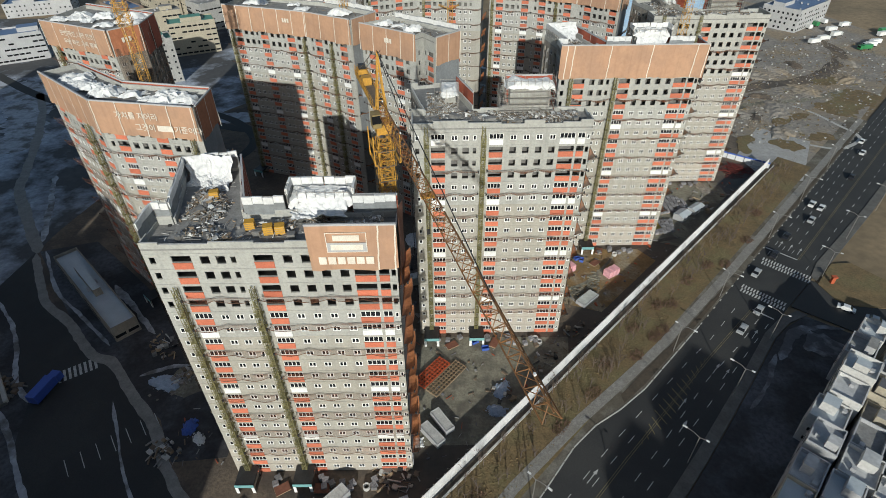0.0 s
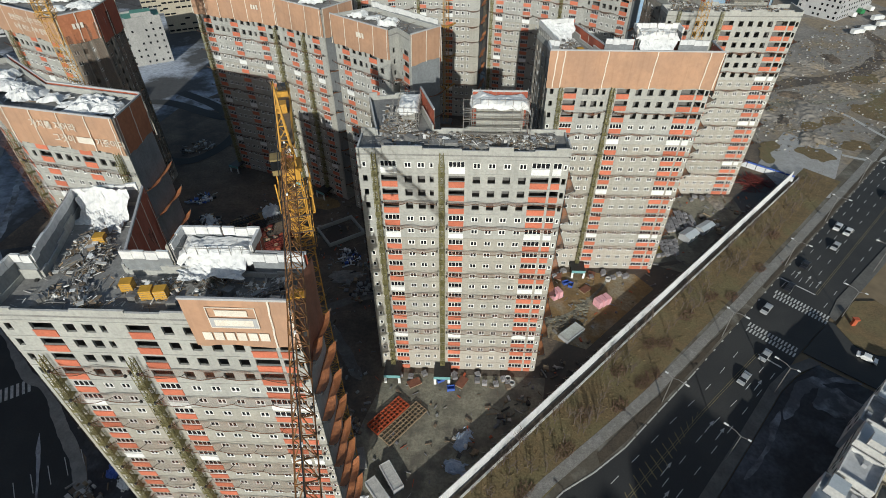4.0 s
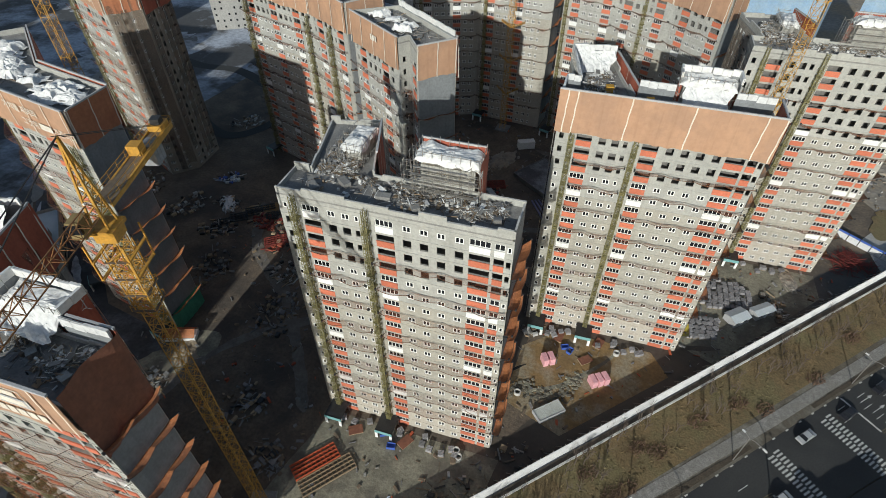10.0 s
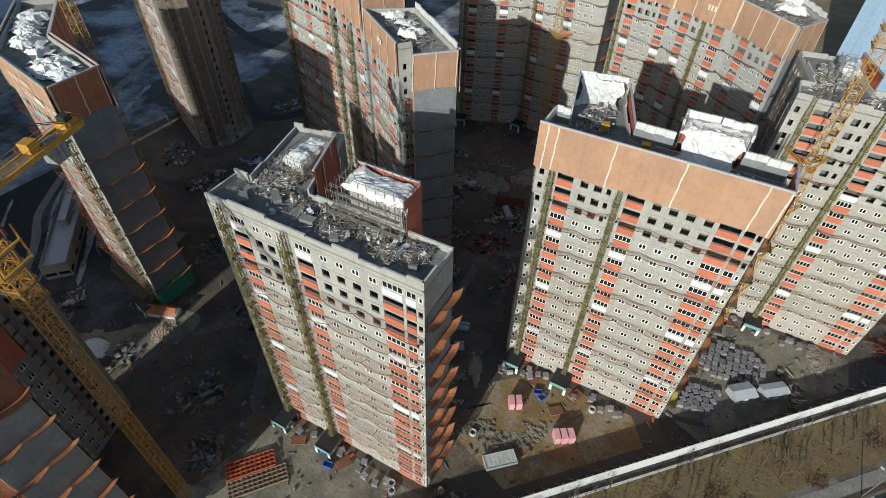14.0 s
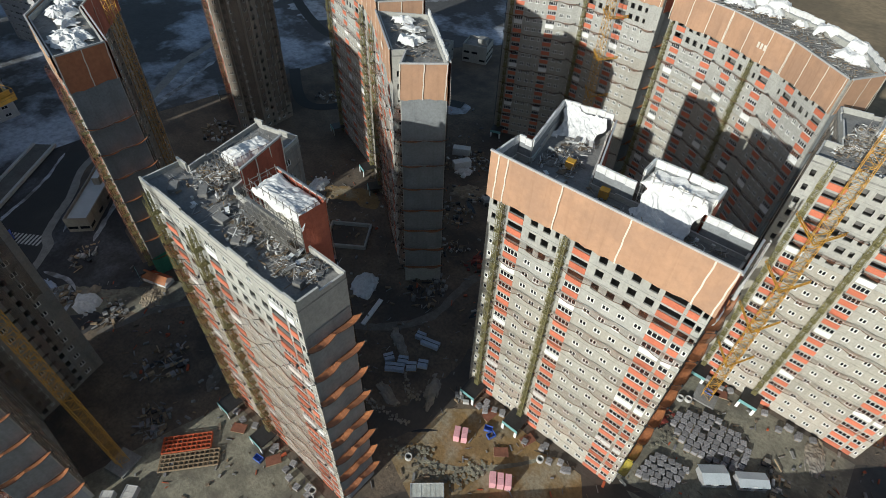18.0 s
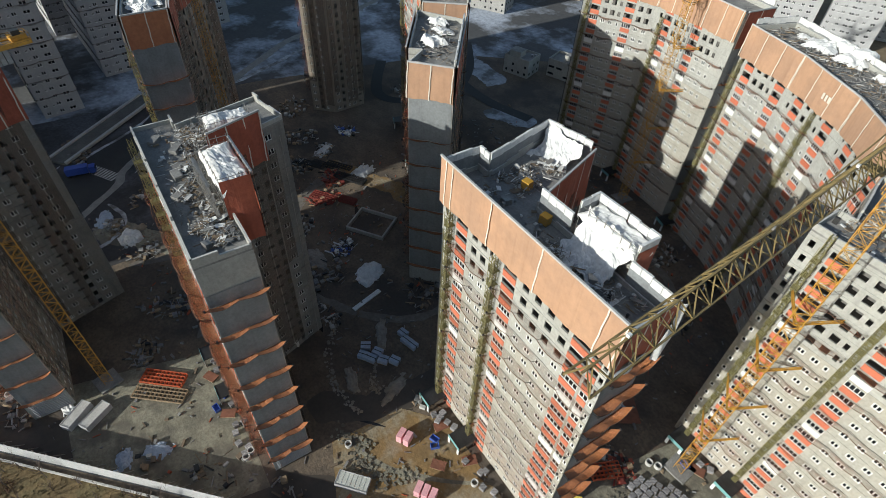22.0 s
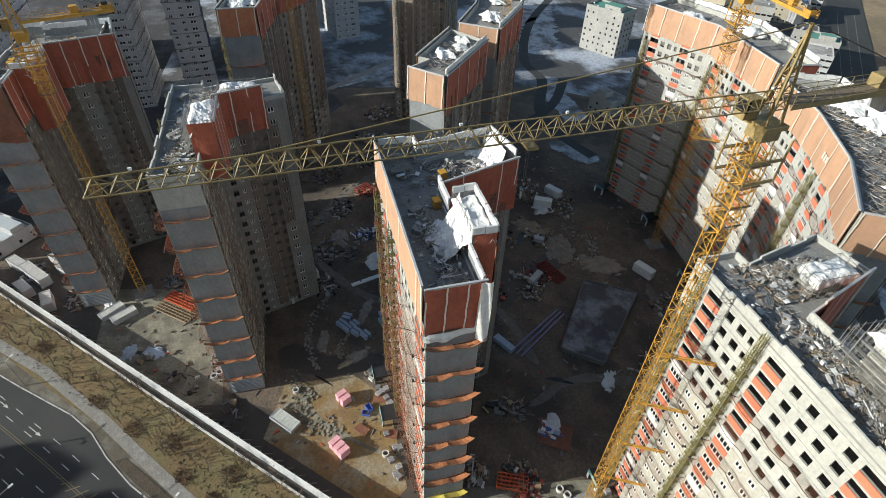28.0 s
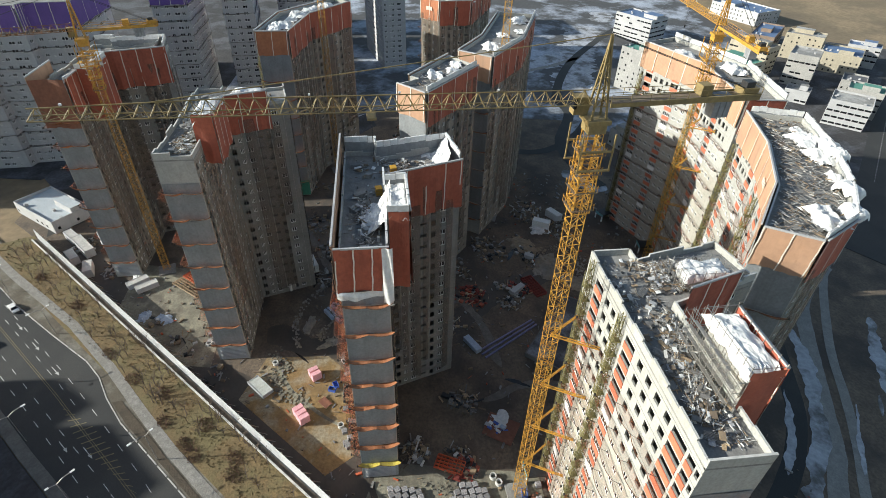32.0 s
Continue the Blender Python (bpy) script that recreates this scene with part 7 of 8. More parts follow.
for x, y, w, d, h, rz, wall, roof, lab in (
        (-150, 288, 22, 13, 22, 30, DUSTWHITE, GREENR, "white office block with a green roof"), (-148, 340, 26, 15, 18, 25, DUSTCREAM, GREENR, "cream block with a green roof terrace"),
        (-201, 421, 22, 14, 15, 47, DUSTCREAM, DUSTROOF, "cream school block"), (-178, 431, 22, 22, 11, 47, DUSTCREAM, BLUEROOF, "pale hall with a slate-blue roof"),
        (-224, 410, 15, 38, 11, 47, BRICKWALL, BLUEROOF, "brown hall with a slate-blue roof"), (-186, 452, 18, 12, 12, 47, GREYWALL, BLUEROOF, "grey hall with a slate-blue roof"),
        ):
    o = house(x, y, w, d, h, rz, wall, roof, lab + " in the distance", int(abs(x) + y))
for x, y, w, d, h, rz, wall, roof, lab in (
        (-101, 377, 18, 17, 12, 47, GREYWALL, DUSTROOF, "grey low block"), (-112, 393, 16, 14, 13, 47, DUSTWHITE, GREENR, "white block with a green roof"), (-158, 390, 15, 19, 17, 47, DUSTWHITE, DUSTROOF, "white apartment block"),
        (-131, 371, 12, 10, 6, 47, GREYWALL, ROOFCON, "grey low block"), (-120, 402, 14, 12, 7, 47, GREYWALL, DUSTROOF, "grey low block"), (-139, 410, 12, 16, 8, 47, DUSTWHITE, SLATE, "white low block"), (-300, 440, 44, 26, 9, 20, GREYWALL, BLUEROOF, "grey hall with a slate-blue roof"),
        (242, 384, 44, 24, 13, 38, GREYWALL, BLUEROOF, "white works hall with a blue roof"), (-82, 254, 12, 10, 7, 20, CONCRETE, ROOFCON, "small raw concrete block"), (-70, 268, 11, 10, 7, 20, CONCRETE, ROOFCON, "small raw concrete block"),
        (-98.5, 115, 44, 6.5, 4.0, -44, REARCON, SHEDR, "long low grey building in the shade"), (-44, 27, 24, 13, 3.8, 52, GREYWALL, SHEDR, "pale-roofed low warehouse"),
        (-250, 330, 30, 18, 15, 30, GREYWALL, BLUEROOF, "grey block with a slate-blue roof"), (-180, 372, 24, 14, 16, 30, DUSTCREAM, ROOFCON, "cream block")):
    o = house(x, y, w, d, h, rz, wall, roof, lab + " in the distance", int(abs(x) + y))
for x, y, h in ((-60, 395, 48), (-35, 408, 48), (-84, 418, 45), (-20, 440, 48)):
    plain_tower([(x, y), (x + 22, y + 10), (x + 17, y + 21), (x - 5, y + 11)], int(h / FLOOR), "pale apartment block in the distance", seed=int(y))
BLUENET = mat("blue_scaffold_net", (0.22, 0.36, 0.55), (0.30, 0.40, 0.50), 0.3, 0.8, fine=1.5)
for x, y in ((92, 318), (128, 300)):
    t = plain_tower([(x, y), (x + 26, y - 10), (x + 31, y + 2), (x + 5, y + 12)], 19, "unfinished apartment block under blue nets", seed=int(x))
    part("scaffold_net", sheet((0, 0), (26, -10), 8, 56, BLUENET, out=0.6, wave=0.2, nx=24, nz=12, seed=int(x)), t, "blue scaffold net")
    part("scaffold_net", sheet((26, -10), (31, 2), 8, 56, BLUENET, out=0.6, wave=0.2, nx=10, nz=12, seed=int(x) + 1), t, "blue scaffold net")


# ---- bare trees and brush on the grass strip ----
def sapling(seed, h):
    def make(bm):
        r = random.Random(seed)
        bm.bar((0, 0, 0), (0.1 * r.uniform(-1, 1), 0.1 * r.uniform(-1, 1), h * 0.6), 0.12, TREEM)
        for i in range(9):
            z = h * r.uniform(0.25, 0.7)
            a = r.uniform(0, 6.28)
            L = h * r.uniform(0.2, 0.4)
            q = (L * 0.6 * math.cos(a), L * 0.6 * math.sin(a), z + L)
            bm.bar((0, 0, z), q, 0.045, TREEM)
            for j in range(2):
                b = a + r.uniform(-1, 1)
                bm.bar(q, (q[0] + 0.3 * L * math.cos(b), q[1] + 0.3 * L * math.sin(b), q[2] + 0.45 * L), 0.03, TREEM)
    return cached("bare_tree.%d" % seed, make)


sr = random.Random(5)
for i in range(185):
    s, d = sr.uniform(5, 320), sr.uniform(43, 53.6)
    if sr.random() < 0.25:
        d = 53.4
    o = thing("bare_sapling", "thin leafless sapling on the dry grass", "tree", at=(*dia(s, d), 0.1), rz=sr.uniform(0, 360), group="saplings", data=sapling(i % 6, 2.6 + 0.5 * (i % 6)))
tuft = MB()
for i in range(4200):
    s, d = sr.uniform(-8, 326), sr.uniform(41.5, 53.8)
    if 96 < s < 125 and d < 45:
        continue
    x, y = dia(s, d)
    a, L = sr.uniform(0, 6.28), sr.uniform(0.15, 0.45)
    hgt = sr.uniform(0.08, 0.3)
    tuft.poly([(x - L * math.cos(a), y - L * math.sin(a), 0.1), (x + L * math.cos(a), y + L * math.sin(a), 0.1), (x + 0.2 * math.sin(a), y + 0.2 * math.cos(a), 0.1 + hgt)], GRASSM)
thing("dry_grass_tufts", "tufts of dry brown grass on the verge", "grass", kind="stuff", data=tuft)
BRUSH = mat("rust_brown_brush", (0.17, 0.10, 0.065), (0.12, 0.075, 0.052), 0.8, 1.0)
DARKSPOTS = ((114, 43.6), (157, 40.6), (172.4, 44.4), (139, 41.4), (152, 41.0), (96, 44), (212, 39.4), (236, 39.2), (168, 48), (190, 46), (206, 44.5), (150, 49), (128, 47), (60, 48), (30, 46), (262, 44))
for s, d in DARKSPOTS:
    bm = MB()
    for j in range(110):
        a, r0 = sr.uniform(0, 6.28), 2.6 * math.sqrt(sr.random())
        x, y = r0 * math.cos(a) * 0.95, r0 * math.sin(a) * 0.6
        x, y = (x - y) * 0.7071, (x + y) * 0.7071
        bm.bar((x, y, 0), (x + sr.uniform(-.5, .5), y + sr.uniform(-.5, .5), sr.uniform(0.25, 0.75)), 0.07, BRUSH)
    thing("brush_clump", "low rust-brown brush clump on dry grass", "shrub", at=(*dia(s, d), 0.1), group="brush clumps", data=bm)

# ---- litter, wheel tracks, snow and lanes over the dark ground ----
lr = random.Random(41)
lit = MB()
for i in range(2600):
    x, y = lr.uniform(-60, 110), lr.uniform(62, 232)
    if y - x < 60 or any(a <= x <= b and c <= y <= d for a, b, c, d in ((-43, -6, 60, 84), (-6, 31, 98, 122), (30, 68, 135, 160), (66, 104, 174, 198))):
        continue
    L, w, a = lr.uniform(0.2, 1.6), lr.choice((0.1, 0.15, 0.25, 0.5)), lr.uniform(0, 3.14)
    lit.bar((x, y, 0.12), (x + L * math.cos(a), y + L * math.sin(a), 0.12 + lr.uniform(0, 0.15)), w, lr.choice((TIMBER, STONE, STEEL, TRACKBROWN, ROOFCON, REBAR, STONE, TRACKBROWN)))
thing("site_litter", "small stones, boards and scraps over the site", "litter", kind="stuff", data=lit)
TRACK = mat("pale_wheel_track", (0.20, 0.18, 0.16), (0.12, 0.105, 0.09), 0.4, 1.0, fine=1.5)
MUD = mat("wet_mud_and_shade", (0.085, 0.068, 0.054), (0.055, 0.046, 0.038), 0.2, 0.6, fine=1.0)


def ribbon(name, pts, w, z, material, label, category, rough=0.25):
    """A strip with ragged edges along plan points."""
    bm = MB()
    fine = []
    ext = [pts[0]] + list(pts) + [pts[-1]]
    for p0, p1, p2, p3 in zip(ext, ext[1:], ext[2:], ext[3:]):
        n = max(3, int(math.hypot(p2[0] - p1[0], p2[1] - p1[1]) / 1.0))
        for i in range(n):
            t = i / n
            fine.append(tuple(0.5 * (2 * b + (c - a) * t + (2 * a - 5 * b + 4 * c - d) * t * t + (3 * b - a - 3 * c + d) * t ** 3) for a, b, c, d in zip(p0, p1, p2, p3)))
    fine.append(pts[-1])
    L, Rr = [], []
    for i, (x, y) in enumerate(fine):
        px, py = fine[max(0, i - 1)]
        qx, qy = fine[min(len(fine) - 1, i + 1)]
        d = Vector((qx - px, qy - py)).normalized()
        taper = min(1.0, 0.15 + min(i, len(fine) - 1 - i) / 5) if rough > 0.2 else 1.0
        k, j = (w / 2 * taper * max(0.1, 1 + rough * (1.2 * noise.noise(Vector((x * 0.12, y * 0.12, w + o))) + 0.8 * noise.noise(Vector((x * 0.5, y * 0.5, w + o))))) for o in (0, 9))
        L.append((x - d.y * k, y + d.x * k, z))
        Rr.append((x + d.y * j, y - d.x * j, z))
    for i in range(len(fine) - 1):
        bm.poly([Rr[i], Rr[i + 1], L[i + 1], L[i]], material)
    return thing(name, label, category, kind="structure", data=bm)


# This muddy band also paints the hoarding's shadow wider than the sun casts it.
ribbon("mud_track", [(-18, 44), (10, 72), (40, 102), (70, 132), (100, 162), (118, 180)], 11, 0.022, MUD, "wet mud track inside the hoarding, its shadow in the dark colour", "track")
ribbon("mud_track", [(20, 110), (28, 122), (30, 140), (24, 160), (10, 178), (2, 200)], 7, 0.024, MUD, "wet black mud track between the towers", "track")
ribbon("wheel_track", [(-10, 95), (-20, 110), (-32, 125), (-48, 138), (-58, 158)], 3, 0.03, TRACK, "pale wheel track over dark dirt", "track", 0.5)
ribbon("wheel_track", [(-44, 86), (-38, 104), (-22, 118), (-4, 126), (12, 142), (14, 165), (40, 172)], 2.2, 0.034, TRACK, "pale wheel track over dark dirt", "track", 0.5)
ribbon("wheel_track", [(50, 165), (46, 180), (50, 196), (40, 208), (20, 214)], 2.4, 0.036, TRACK, "pale wheel track over dark dirt", "track", 0.5)
ribbon("clay_track", [(-62, 152), (-48, 158), (-36, 165), (-28, 164)], 6, 0.04, CLAY, "strip of ochre clay between the towers", "track", 0.4)
# The sunlit patch of yard, its brightness painted as a pale dirt strip.
ribbon("lit_yard", [(-66, 82), (-54, 90), (-46, 100), (-40, 108)], 9, 0.045, PALEDIRT, "sunlit dirt patch by the lettered tower, light in its pale colour", "track", 0.4)
ribbon("wheel_track", [(52, 132), (60, 136), (70, 138), (78, 140)], 1.2, 0.06, MUD, "narrow muddy rut", "track", 0.4)
ribbon("wheel_track", [(33, 114), (42, 118), (50, 126), (56, 134)], 1.0, 0.07, PALEDIRT, "narrow pale crusted rut on clay", "track", 0.6)
PUDDLE = mat("muddy_water", (0.035, 0.032, 0.03), (0.025, 0.024, 0.024), 0.3, 0.12)
for k, (pts, w) in enumerate((([(-6, 118), (-2, 121), (4, 121)], 2.2), ([(-24, 128), (-18, 131)], 2.6), ([(20, 150), (22, 158)], 2.0), ([(-10, 186), (-4, 183)], 2.4), ([(44, 172), (47, 178)], 1.8), ([(-36, 150), (-30, 148)], 2.0), ([(30, 118), (34, 122)], 1.2))):
    ribbon("puddle", pts, w, 0.05 + 0.002 * k, PUDDLE, "shallow muddy puddle on the dirt", "puddle", 0.9)
SNOWW = mat("thin_snow", (0.50, 0.52, 0.57), (0.30, 0.31, 0.34), 0.3, 0.85, fine=0.8, c=(0.12, 0.115, 0.11), cscale=0.12)
ribbon("outer_lane", [(84, 220), (80.4, 224.6), (71.4, 233.8), (59.8, 241.7), (45.7, 247.4), (34, 252), (22, 256)], 4.6, 0.05, ASPHALT, "narrow dark lane behind the towers", "road", 0.04)
ribbon("grey_lane", [(92, 230), (81.6, 236.9), (70.6, 244.4), (58.4, 250.4), (38.6, 260.2), (22, 270), (8, 288)], 4.2, 0.055, PAVE, "worn grey lane behind the towers", "road", 0.1)
ribbon("outer_path", [(92, 238), (81.4, 243.3), (71.1, 249.7), (58.9, 256.2), (40.5, 265.2), (15.9, 281.4), (4, 292)], 2.4, 0.06, PAVE, "pale narrow path behind the towers", "pavement", 0.06)
ribbon("field_track", [(120, 262), (80, 262), (56, 272), (34, 286), (20, 300)], 9, 0.045, DIRT, "dark bare earth beside the pale path", "track", 0.3)
for k, (pts, w, r) in enumerate((([(84, 229), (70.2, 240.8), (60.3, 246.9), (46.3, 253.6), (32.5, 258.5)], 3.4, 0.7), ([(31.7, 284.6), (44.4, 276.6), (53.2, 271.5), (60, 268)], 3.0, 0.7), ([(76, 229), (66, 236.6), (54, 242.6)], 1.6, 0.9),
                                 ([(78, 246), (68, 252.6), (60, 258)], 1.2, 0.8), ([(64, 262), (58, 266)], 1.4, 0.6), ([(40, 288), (30, 296), (24, 306)], 3.0, 0.8), ([(-62, 219), (-52, 225), (-45, 232)], 9, 0.4), ([(-118, 246), (-96, 238), (-76, 240)], 11, 0.5),
                                 ([(-280, 300), (-230, 280), (-180, 262), (-150, 250)], 22, 0.5), ([(-210, 262), (-190, 235), (-180, 205)], 18, 0.5), ([(-320, 330), (-290, 318)], 16, 0.5))):
    ribbon("snow_patch", pts, w, 0.085 + k * 0.004, SNOWW, "thin patch of old snow on bare ground", "snow", r)
for k, (pts, w) in enumerate((([(92, 92), (99, 90.5), (105, 86)], 8), ([(84, 88), (90, 95), (97, 99), (106, 98)], 2.4), ([(70, 74), (78, 82), (84, 90)], 1.4))):
    ribbon("snow_patch", pts, w, 0.19 + 0.003 * k, FROSTY, "thin frost over the dark vacant lot", "snow", 0.95)
ribbon("curved_lane", [(-290, 338), (-241, 296), (-194, 262), (-145, 240), (-119, 239), (-90, 226), (-68, 225), (-48, 231)], 5.0, 0.15, ASPHALT, "curved dark lane over snowy ground", "road", 0.05)
ribbon("low_bank", [(-207, 273), (-190, 246), (-169, 202), (-158, 176), (-140, 152), (-128, 136)], 3.5, 0.15, PAVE, "pale bank between snow and the side road", "kerb", 0.3)
ribbon("service_lane", [(-120, 205), (-96, 190), (-84, 196), (-80, 215), (-95, 235), (-118, 250)], 4.5, 0.14, ASPHALT, "curved dark service lane over snowy ground", "road", 0.05)
ribbon("low_kerb_wall", [(-128.4, 135.8), (-113.9, 114.8), (-101.6, 104.9), (-89.1, 93.2), (-82.7, 90.4), (-73.2, 80.4), (-64.7, 71.5), (-58.2, 61.8), (-46, 48)], 2.4, 0.16, PAVE, "pale kerb strip along the side road", "kerb", 0.3)
for i in range(11):
    bm = MB()
    bm.box(-0.3, -2, 0, 0.3, 2, 0.02, LINE)
    thing("road_stripe", "white stripe of a shaded crossing", "road marking", at=(-96.5 + i * 0.95, 84.2 + i * 0.62, 0.06), rz=33, group="side road crossing", kind="structure", data=bm)
YEL = mat("ochre_yellow_crate", (0.55, 0.30, 0.03), (0.45, 0.24, 0.03), 0.7, 0.7)


def crate(bm):
    bm.box(-0.7, -0.6, 0.1, 0.7, 0.6, 1.5, YEL)
    for i in range(4):
        bm.box(-0.72, -0.62, 0.2 + i * 0.35, 0.72, 0.62, 0.26 + i * 0.35, TIMBER)
    bm.box(-0.7, -0.6, 0, 0.7, 0.6, 0.1, DARKSTEEL)


for tx, ty, sp in ((TA[0], TA[1], ((14.5, 4.6), (17.5, 3.4), (19.2, 3.5), (6.5, 13.2))), (TC[0], TC[1], ((8.0, 9.5), (15.5, 6.6)))):
    for x, y in sp:
        thing("yellow_crate", "ochre yellow crate on the roof", "crate", at=(tx + x, ty + y, DECK), rz=10, group="yellow crates", data=cached("yellow_crate", crate))


# ---- clutter on the shaded ground ----
def clutter(x, y, r, count, seed, mats, label, big=1.0):
    """A patch of small site goods, boards and lumps, too many and too small to tell apart."""
    rnd = random.Random(seed)
    bm = MB()
    for _ in range(count):
        a, q = rnd.uniform(0, 6.28), r * math.sqrt(rnd.random())
        px, py = q * math.cos(a), q * math.sin(a) * 0.7
        m = rnd.choice(mats)
        if rnd.random() < 0.5:
            L, b = rnd.uniform(0.6, 2.8) * big, rnd.uniform(0, 3.14)
            z = rnd.uniform(0.08, 0.4)
            bm.bar((px, py, z), (px + L * math.cos(b), py + L * math.sin(b), z + rnd.uniform(0, 0.25)), rnd.choice((0.12, 0.2, 0.3)), m)
        else:
            w, d, h = rnd.uniform(0.2, 0.7) * big, rnd.uniform(0.2, 0.6) * big, rnd.uniform(0.15, 0.9) * big
            bm.box(px - w, py - d, 0, px + w, py + d, h, m)
    thing("goods_clutter", label, "clutter", at=(x, y, 0.04), rz=rnd.uniform(0, 180), kind="stuff", data=bm)


def rubble_bank(name, pts, w, count, seed, material, label):
    """A low winding bank of broken stones."""
    rnd = random.Random(seed)
    bm = MB()
    for _ in range(count):
        i = rnd.randrange(len(pts) - 1)
        f = rnd.random()
        px = pts[i][0] + (pts[i + 1][0] - pts[i][0]) * f + rnd.gauss(0, w)
        py = pts[i][1] + (pts[i + 1][1] - pts[i][1]) * f + rnd.gauss(0, w)
        s = rnd.uniform(0.1, 0.42)
        k = [(px + s * rnd.uniform(0.6, 1.2) * math.cos(c * 1.2566), py + s * rnd.uniform(0.6, 1.2) * math.sin(c * 1.2566)) for c in range(5)]
        bm.prism(k, 0, s * rnd.uniform(0.4, 1.1), material)
    thing(name, label, "rubble", kind="stuff", data=bm)


MIXED = (TIMBER, STEEL, PALECON, TRACKBROWN, STEEL, DARKSTEEL, ROOFCON, TRACKBROWN)
REDS = (CRIMSON, TARPRED, TIMBER, DARKSTEEL, CRIMSON)
BLUES = (SHEETBLUE, BLUEP, GREYWALL, WHITEP, DARKSTEEL)
cl = 300
for x, y, r, n, ms, lab in ((-68.4, 153.7, 5, 60, MIXED, "pale boards and goods piled in the shade"), (-64.6, 142.2, 6, 70, (DARKSTEEL, TIMBER, STEEL), "dark formwork panels lying in rows"), (-51.6, 149.7, 5, 80, REDS, "red steel props and boards in a heap"),
                            (-43.6, 142.5, 5, 80, REDS, "red steel props and boards in a heap"), (-19.9, 138, 4, 60, BLUES, "blue and grey goods piled in the shade"), (-75, 166, 4, 50, BLUES, "violet and white goods piled in the shade"), (-35, 132, 5, 60, MIXED, "boards and tubes strewn on dark dirt"),
                            (0.4, 124.5, 4, 40, MIXED, "boards and tubes strewn on dark dirt"), (10.4, 183.4, 4, 60, REDS, "red steel bars strewn on the dirt"), (8.5, 179, 3, 30, MIXED, "pale goods beside red steel bars"), (15.6, 180, 4, 60, MIXED, "pale boards and white sheets on the dirt"),
                            ):
    clutter(x, y, r, n, cl, ms, lab)
    cl += 1
for x, y, r, n, ms, lab in ((-5.8, 191.4, 6, 60, MIXED, "broken concrete and boards on the dirt"), (57.8, 166.9, 2, 20, BLUES, "pale sheet and goods on a red sheet"), (65, 157.4, 4, 50, MIXED, "boards and tubes at the tower's foot"), (62.3, 148, 4, 60, MIXED, "boards and tubes at the tower's foot"),
                            (33, 131, 2.2, 26, MIXED, "pallets and boards at the hoist's foot"), (-62, 86, 4, 50, MIXED, "grey blocks on the pale dirt patch"), (-47, 92, 4, 60, MIXED, "scaffold parts on the pale dirt patch"), (26, 91, 4, 14, MIXED, "stones and boards on the packed yard"),
                            (22.9, 86.9, 3, 14, MIXED, "boxes and boards in the shade of the hoarding"), (14, 79, 3.5, 14, MIXED, "boxes and boards in the shade of the hoarding"), (36, 99, 4, 14, MIXED, "boxes and boards in the shade of the hoarding"), (-10, 60, 5, 60, MIXED, "boxes and boards near the site cabins"),
                            (-24, 44, 5, 50, MIXED, "boxes and boards near the site cabins"), (92, 158, 5, 50, MIXED, "boards and sheets near the block pallets"), (48, 200, 6, 60, MIXED, "boards and goods strewn behind the podium"),
                            (-20, 205, 7, 80, MIXED, "boards and goods strewn on dark dirt"), (-2, 165, 6, 50, MIXED, "boards and tubes strewn on dark dirt"), (24, 160, 5, 40, MIXED, "boards and tubes strewn on dark dirt"), (-90, 200, 7, 60, MIXED, "boards and goods strewn on dark dirt"),
                            (-60, 66, 4, 40, MIXED, "goods beside the side road in the shade"), (-72, 96, 5, 40, MIXED, "goods beside the side road in the shade")):
    clutter(x, y, r, n, cl, ms, lab)
    cl += 1
MUDS = (TRACKBROWN, DARKIN, STONE, ROOFCON, DARKSTEEL, TIMBER)
for x, y, r, n, ms, lab in ((-14, 128, 8, 90, MUDS, "stones and boards strewn on dark dirt"), (-30, 118, 8, 90, MUDS, "stones and boards strewn on dark dirt"), (6, 150, 7, 80, MUDS, "stones and boards strewn on dark dirt"), (-10, 178, 8, 90, MUDS, "stones and boards strewn on dark dirt"),
                            (-32, 196, 8, 90, MIXED, "boards and goods strewn on dark dirt"), (12, 168, 6, 70, REDS, "red steel bars darkened as in shade on the dirt"), (30, 215, 6, 70, MIXED, "boards and goods strewn on dark dirt"), (50, 160, 5, 60, MUDS, "stones and boards strewn on dark dirt"),
                            (-56, 128, 7, 80, MUDS, "stones and boards strewn on dark dirt"), (-80, 150, 7, 80, MIXED, "boards and goods strewn on dark dirt"), (-12, 84, 5, 70, MUDS, "stones and boards strewn on dark dirt"), (-24, 92, 7, 80, MUDS, "stones and boards strewn on dark dirt"),
                            (6, 103, 3, 40, MIXED, "boards and goods behind the tower"), (-108, 82, 8, 70, (DARKSTEEL, TRACKBROWN, DARKIN), "dark formwork panels beside the side road"), (-100, 156, 8, 80, MIXED, "boards and goods strewn on dark dirt"), (68, 158, 4, 60, REDS, "red steel bars darkened as in shade on the dirt")):
    clutter(x, y, r, n, cl, ms, lab)
    cl += 1
for x, y, rz, nx, ny in ((-66, 143, 35, 10, 2), (-63, 147, 35, 10, 2), (-60, 151, 35, 9, 2)):
    frame_mat(x, y, rz, nx, ny, 1.0, 1.1, DARKSTEEL, "dark steel formwork frames in rows", layers=2)
